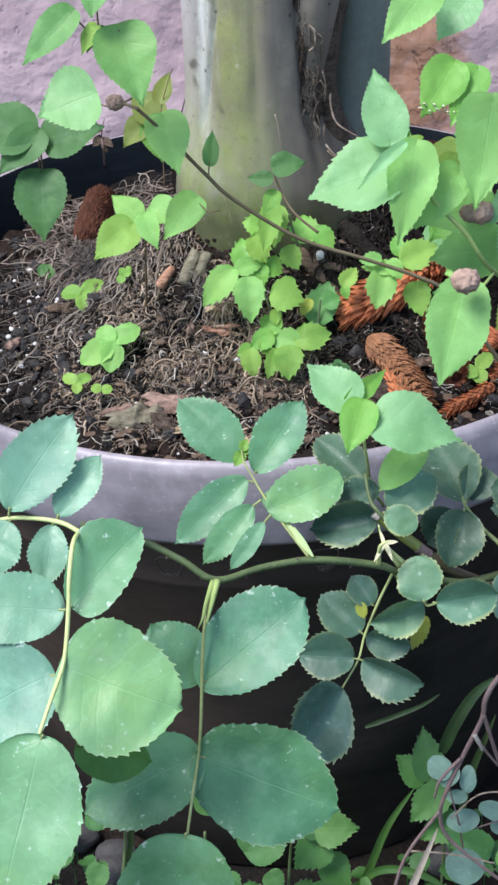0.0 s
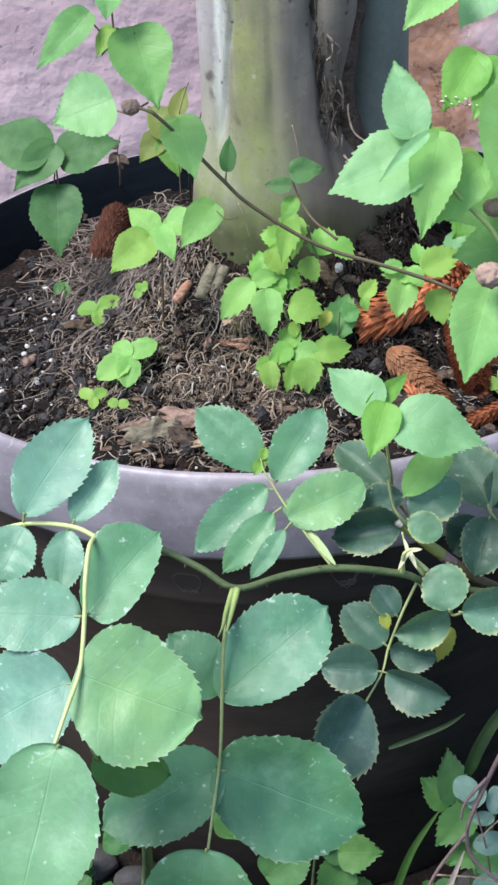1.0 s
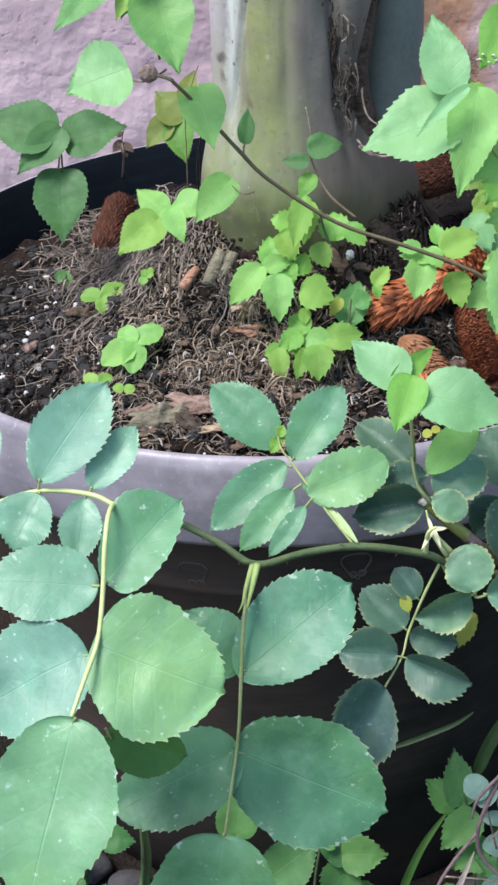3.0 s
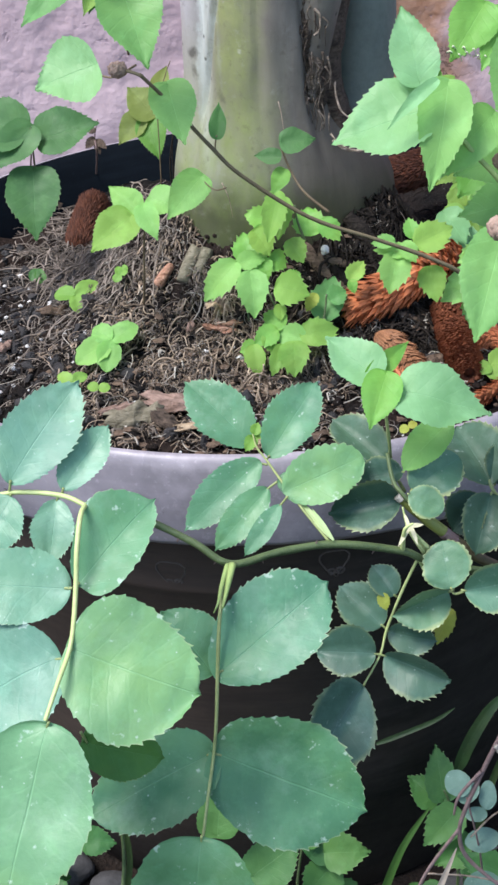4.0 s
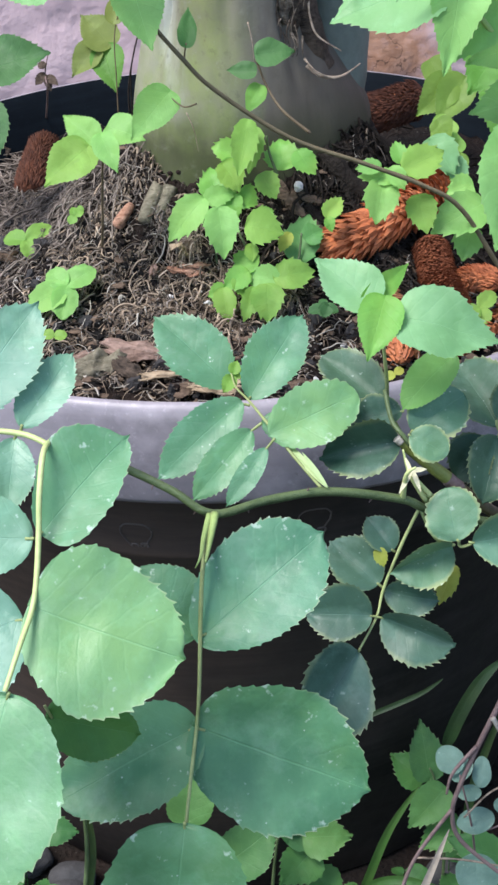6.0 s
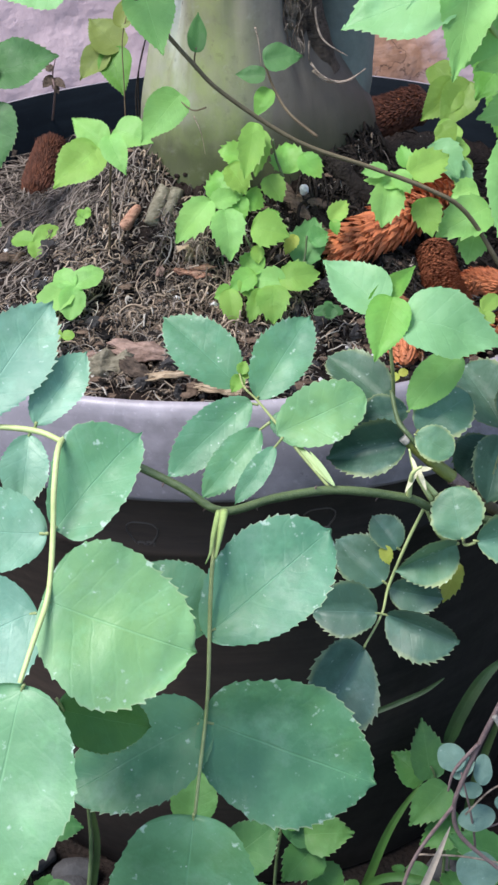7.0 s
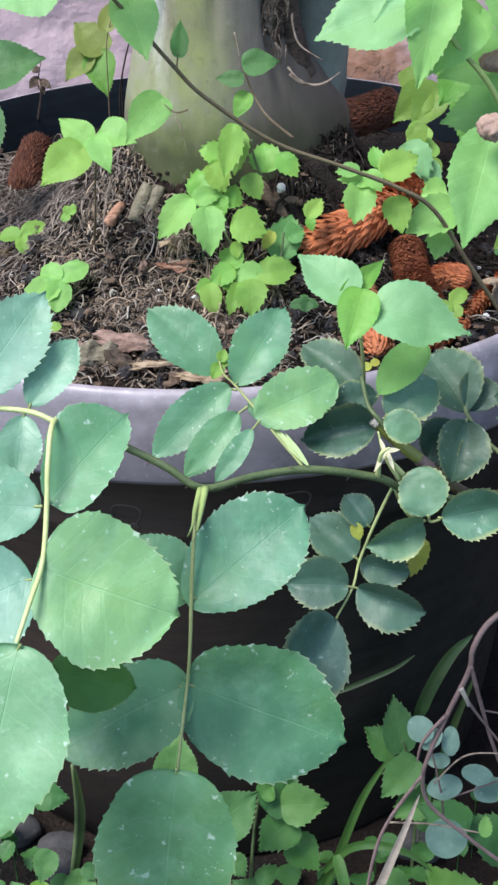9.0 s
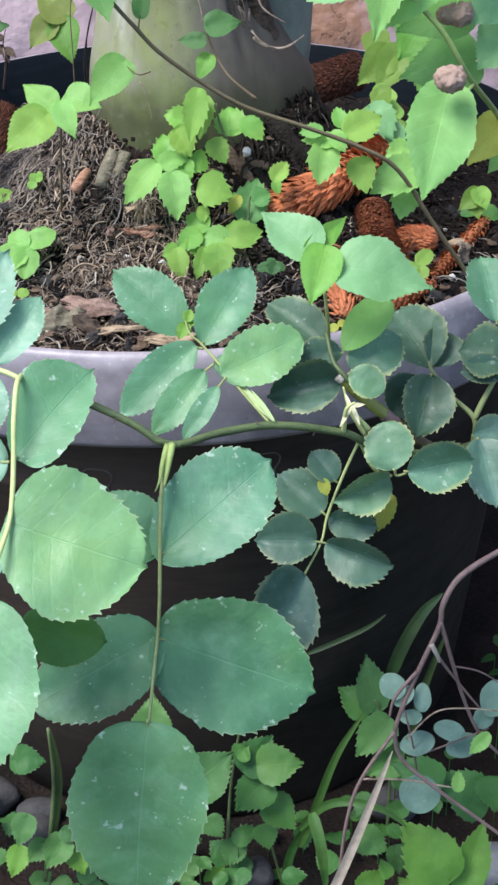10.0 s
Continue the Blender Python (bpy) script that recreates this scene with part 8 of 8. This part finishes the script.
leaf(mid_weed, "weed", M_LOW, (-0.0339, -0.3000, 0.1643), (-0.0306, -0.2827, 0.1923), 0.0271, (0.02, -0.85, 0.52))
leaf(mid_weed, "weed", M_DEEP, (-0.0133, -0.3000, 0.1270), (0.0167, -0.2868, 0.1445), 0.0322, (0.00, -0.80, 0.60))
stem("stem", ((0.0084, -0.2700, -0.0007), (0.0145, -0.2650, 0.0864), (0.0224, -0.2620, 0.1391)), 0.0012, 0.0008, M_STEM, mid_weed)
stem("stem", ((0.0475, -0.2700, -0.0043), (0.0371, -0.2650, 0.0576), (0.0349, -0.2650, 0.1005)), 0.001, 0.0006, M_STEM, mid_weed)
stem("stem", ((-0.0405, -0.3000, 0.1450), (-0.0414, -0.3020, 0.1200), (-0.0420, -0.3000, 0.0567)), 0.001, 0.0008, M_STEM, mid_weed)
left_weed = thing("ground_weed", (-0.1109, -0.3200, 0.0000), "pale green low weeds among stones at the pot foot", "weed")
leaf(left_weed, "weed", M_SHADE, (-0.1177, -0.2980, 0.1594), (-0.0973, -0.2979, 0.1572), 0.0181, (0.08, -0.72, 0.69), teeth=10, bite=0.05)
leaf(left_weed, "weed", M_LOW, (-0.1142, -0.2980, 0.1096), (-0.1212, -0.3097, 0.0951), 0.0167, (-0.14, -0.74, 0.66), teeth=10, bite=0.05)
leaf(left_weed, "weed", M_LOW_FRESH, (-0.1202, -0.2980, 0.0805), (-0.1279, -0.3104, 0.0670), 0.0153, (-0.07, -0.72, 0.70), teeth=10, bite=0.05)
leaf(left_weed, "weed", M_LOW, (-0.0935, -0.2980, 0.0887), (-0.1049, -0.3113, 0.0745), 0.0194, (0.08, -0.76, 0.65), teeth=10, bite=0.05)
leaf(left_weed, "weed", M_LOW_FRESH, (-0.0873, -0.2980, 0.0787), (-0.0814, -0.3098, 0.0652), 0.0159, (-0.06, -0.77, 0.64), teeth=10, bite=0.05)
leaf(left_weed, "weed", M_DEEP, (-0.1053, -0.2980, 0.0855), (-0.1156, -0.3076, 0.0765), 0.0151, (0.13, -0.75, 0.65), teeth=10, bite=0.05)
leaf(left_weed, "weed", M_LOW, (-0.1168, -0.2980, 0.0445), (-0.1049, -0.2928, 0.0499), 0.0146, (0.03, -0.75, 0.66), teeth=10, bite=0.05)
leaf(left_weed, "weed", M_LOW, (-0.1018, -0.2980, 0.0476), (-0.0920, -0.3053, 0.0390), 0.0156, (0.04, -0.74, 0.67), teeth=10, bite=0.05)
leaf(left_weed, "weed", M_DEEP, (-0.0799, -0.2980, 0.0456), (-0.0867, -0.2888, 0.0573), 0.0130, (0.07, -0.77, 0.64), teeth=10, bite=0.05)
leaf(left_weed, "weed", M_DEEP, (-0.1362, -0.2980, 0.0670), (-0.1430, -0.2911, 0.0757), 0.0154, (0.07, -0.76, 0.65), teeth=10, bite=0.05)
leaf(left_weed, "weed", M_DEEP, (-0.0936, -0.2980, 0.0950), (-0.0839, -0.3029, 0.0892), 0.0104, (0.01, -0.76, 0.65), teeth=10, bite=0.05)
leaf(left_weed, "weed", M_LOW, (-0.0730, -0.2980, 0.0405), (-0.0844, -0.3024, 0.0347), 0.0131, (-0.06, -0.74, 0.67), teeth=10, bite=0.05)
stem("stem", ((-0.1087, -0.3000, 0.0506), (-0.0968, -0.2900, 0.1223), (-0.0957, -0.2850, 0.1709)), 0.0016, 0.001, M_STEM, left_weed)
grass = thing("grass_tuft", (0.0624, -0.3000, 0.0000), "tuft of broad green grass beside the pot", "grass")
blade("blade", ((0.0569, -0.3000, 0.0682), (0.0661, -0.3000, 0.0990), (0.0800, -0.3000, 0.1479), (0.0975, -0.2950, 0.1787)), 0.0053, M_GRASS, grass)
blade("blade", ((0.0570, -0.3000, 0.0841), (0.0709, -0.3050, 0.1092), (0.0880, -0.3100, 0.1182), (0.1086, -0.3150, 0.1143), (0.1224, -0.3200, 0.1035)), 0.0053, M_GRASS, grass)
blade("blade", ((0.0645, -0.3050, 0.1046), (0.0688, -0.3200, 0.0901), (0.0715, -0.3300, 0.0595)), 0.0072, M_GRASS, grass)
blade("blade", ((0.0460, -0.2900, 0.0016), (0.0521, -0.2900, 0.0517), (0.0684, -0.2950, 0.0933)), 0.0058, M_GRASS, grass)
blade("blade", ((0.1197, -0.2500, 0.1645), (0.1262, -0.2500, 0.1879), (0.1386, -0.2450, 0.2106), (0.1530, -0.2400, 0.2237)), 0.0082, M_GRASS_SHADED, grass)
blade("blade", ((0.0680, -0.2400, 0.1795), (0.0881, -0.2380, 0.1872), (0.1063, -0.2360, 0.1951), (0.1185, -0.2350, 0.2045)), 0.0029, M_GRASS_SHADED, grass)
blade("blade", ((-0.1008, -0.2900, 0.0813), (-0.0931, -0.2850, 0.1268), (-0.0955, -0.2800, 0.1660)), 0.0038, M_GRASS_SHADED, grass)
blade("blade", ((0.1317, -0.2600, 0.0978), (0.1380, -0.2550, 0.1433), (0.1543, -0.2500, 0.1998)), 0.0053, M_GRASS_SHADED, grass)
branch = thing("dead_branch", (0.1159, -0.3300, 0.0000), "bare purplish-brown dead twig leaning beside the pot", "dead branch")
stem("stem", ((0.1933, -0.3000, 0.3137), (0.1683, -0.3050, 0.3042), (0.1469, -0.3100, 0.2921), (0.1373, -0.3150, 0.2774), (0.1355, -0.3170, 0.2628), (0.1256, -0.3200, 0.2366), (0.1151, -0.3250, 0.2092), (0.1118, -0.3250, 0.1892), (0.1165, -0.3250, 0.1680), (0.1363, -0.3300, 0.1478), (0.1680, -0.3350, 0.1188), (0.1930, -0.3400, 0.0971)), 0.0019, 0.001, M_TWIG, branch)
stem("side_twig", ((0.1359, -0.3170, 0.2669), (0.1444, -0.3150, 0.2350), (0.1532, -0.3130, 0.2039), (0.1660, -0.3100, 0.1701), (0.1852, -0.3100, 0.1447)), 0.0014, 0.0009, M_TWIG, branch)
stem("side_twig", ((0.1231, -0.3220, 0.2342), (0.1108, -0.3250, 0.2184), (0.1079, -0.3260, 0.2040)), 0.0012, 0.0007, M_TWIG, branch)
stem("side_twig", ((0.1336, -0.3180, 0.2449), (0.1448, -0.3160, 0.2250), (0.1636, -0.3140, 0.1950)), 0.001, 0.0006, M_TWIG, branch)
stem("side_twig", ((0.1117, -0.3250, 0.1915), (0.0925, -0.3250, 0.1534), (0.0841, -0.3280, 0.1232), (0.0799, -0.3300, 0.0799)), 0.0012, 0.001, M_TWIG, branch)
stem("side_twig", ((0.0933, -0.3200, 0.1481), (0.1205, -0.3220, 0.1470), (0.1478, -0.3250, 0.1416)), 0.0007, 0.0005, M_STRAW, branch)
stem("side_twig", ((0.1458, -0.3100, 0.2261), (0.1640, -0.3050, 0.2158), (0.1833, -0.3000, 0.1963)), 0.0006, 0.0004, M_TWIG, branch)
stem("side_twig", ((0.1192, -0.3220, 0.1811), (0.1355, -0.3200, 0.1997), (0.1559, -0.3180, 0.1994), (0.1803, -0.3160, 0.1924)), 0.0006, 0.0004, M_STRAW, branch)
stem("torn_bark", ((0.1310, -0.3200, 0.2523), (0.1344, -0.3210, 0.2453), (0.1361, -0.3200, 0.2392)), 0.0016, 0.0008, M_PALE_SKIN, branch)
straw = thing("straw_stalk", (0.0796, -0.3300, 0.0000), "dry pale straw stalk leaning on the weeds", "straw")
blade("stalk", ((0.0642, -0.3400, 0.0400), (0.0854, -0.3350, 0.1008), (0.1106, -0.3250, 0.1755)), 0.0060, M_STRAW_PALE, straw)
stone((-0.1250, -0.2045, 0.0076), 0.0168, 1, M_STONE, "rounded grey stone on the ground")
stone((-0.1578, -0.1833, 0.0079), 0.0176, 2, M_STONE, "large mottled grey stone at the pot foot")
stone((0.0283, -0.2664, 0.0065), 0.0144, 3, M_STONE, "rounded grey stone on the ground")
stone((0.1947, -0.2738, 0.0090), 0.0200, 4, M_STONE_PALE, "pale grey stone by the weeds")
stone((0.1340, -0.2117, 0.0081), 0.0180, 5, M_STONE, "rounded grey stone on the ground")
stone((-0.1253, -0.2166, 0.0072), 0.0160, 6, M_STONE, "rounded grey stone on the ground")
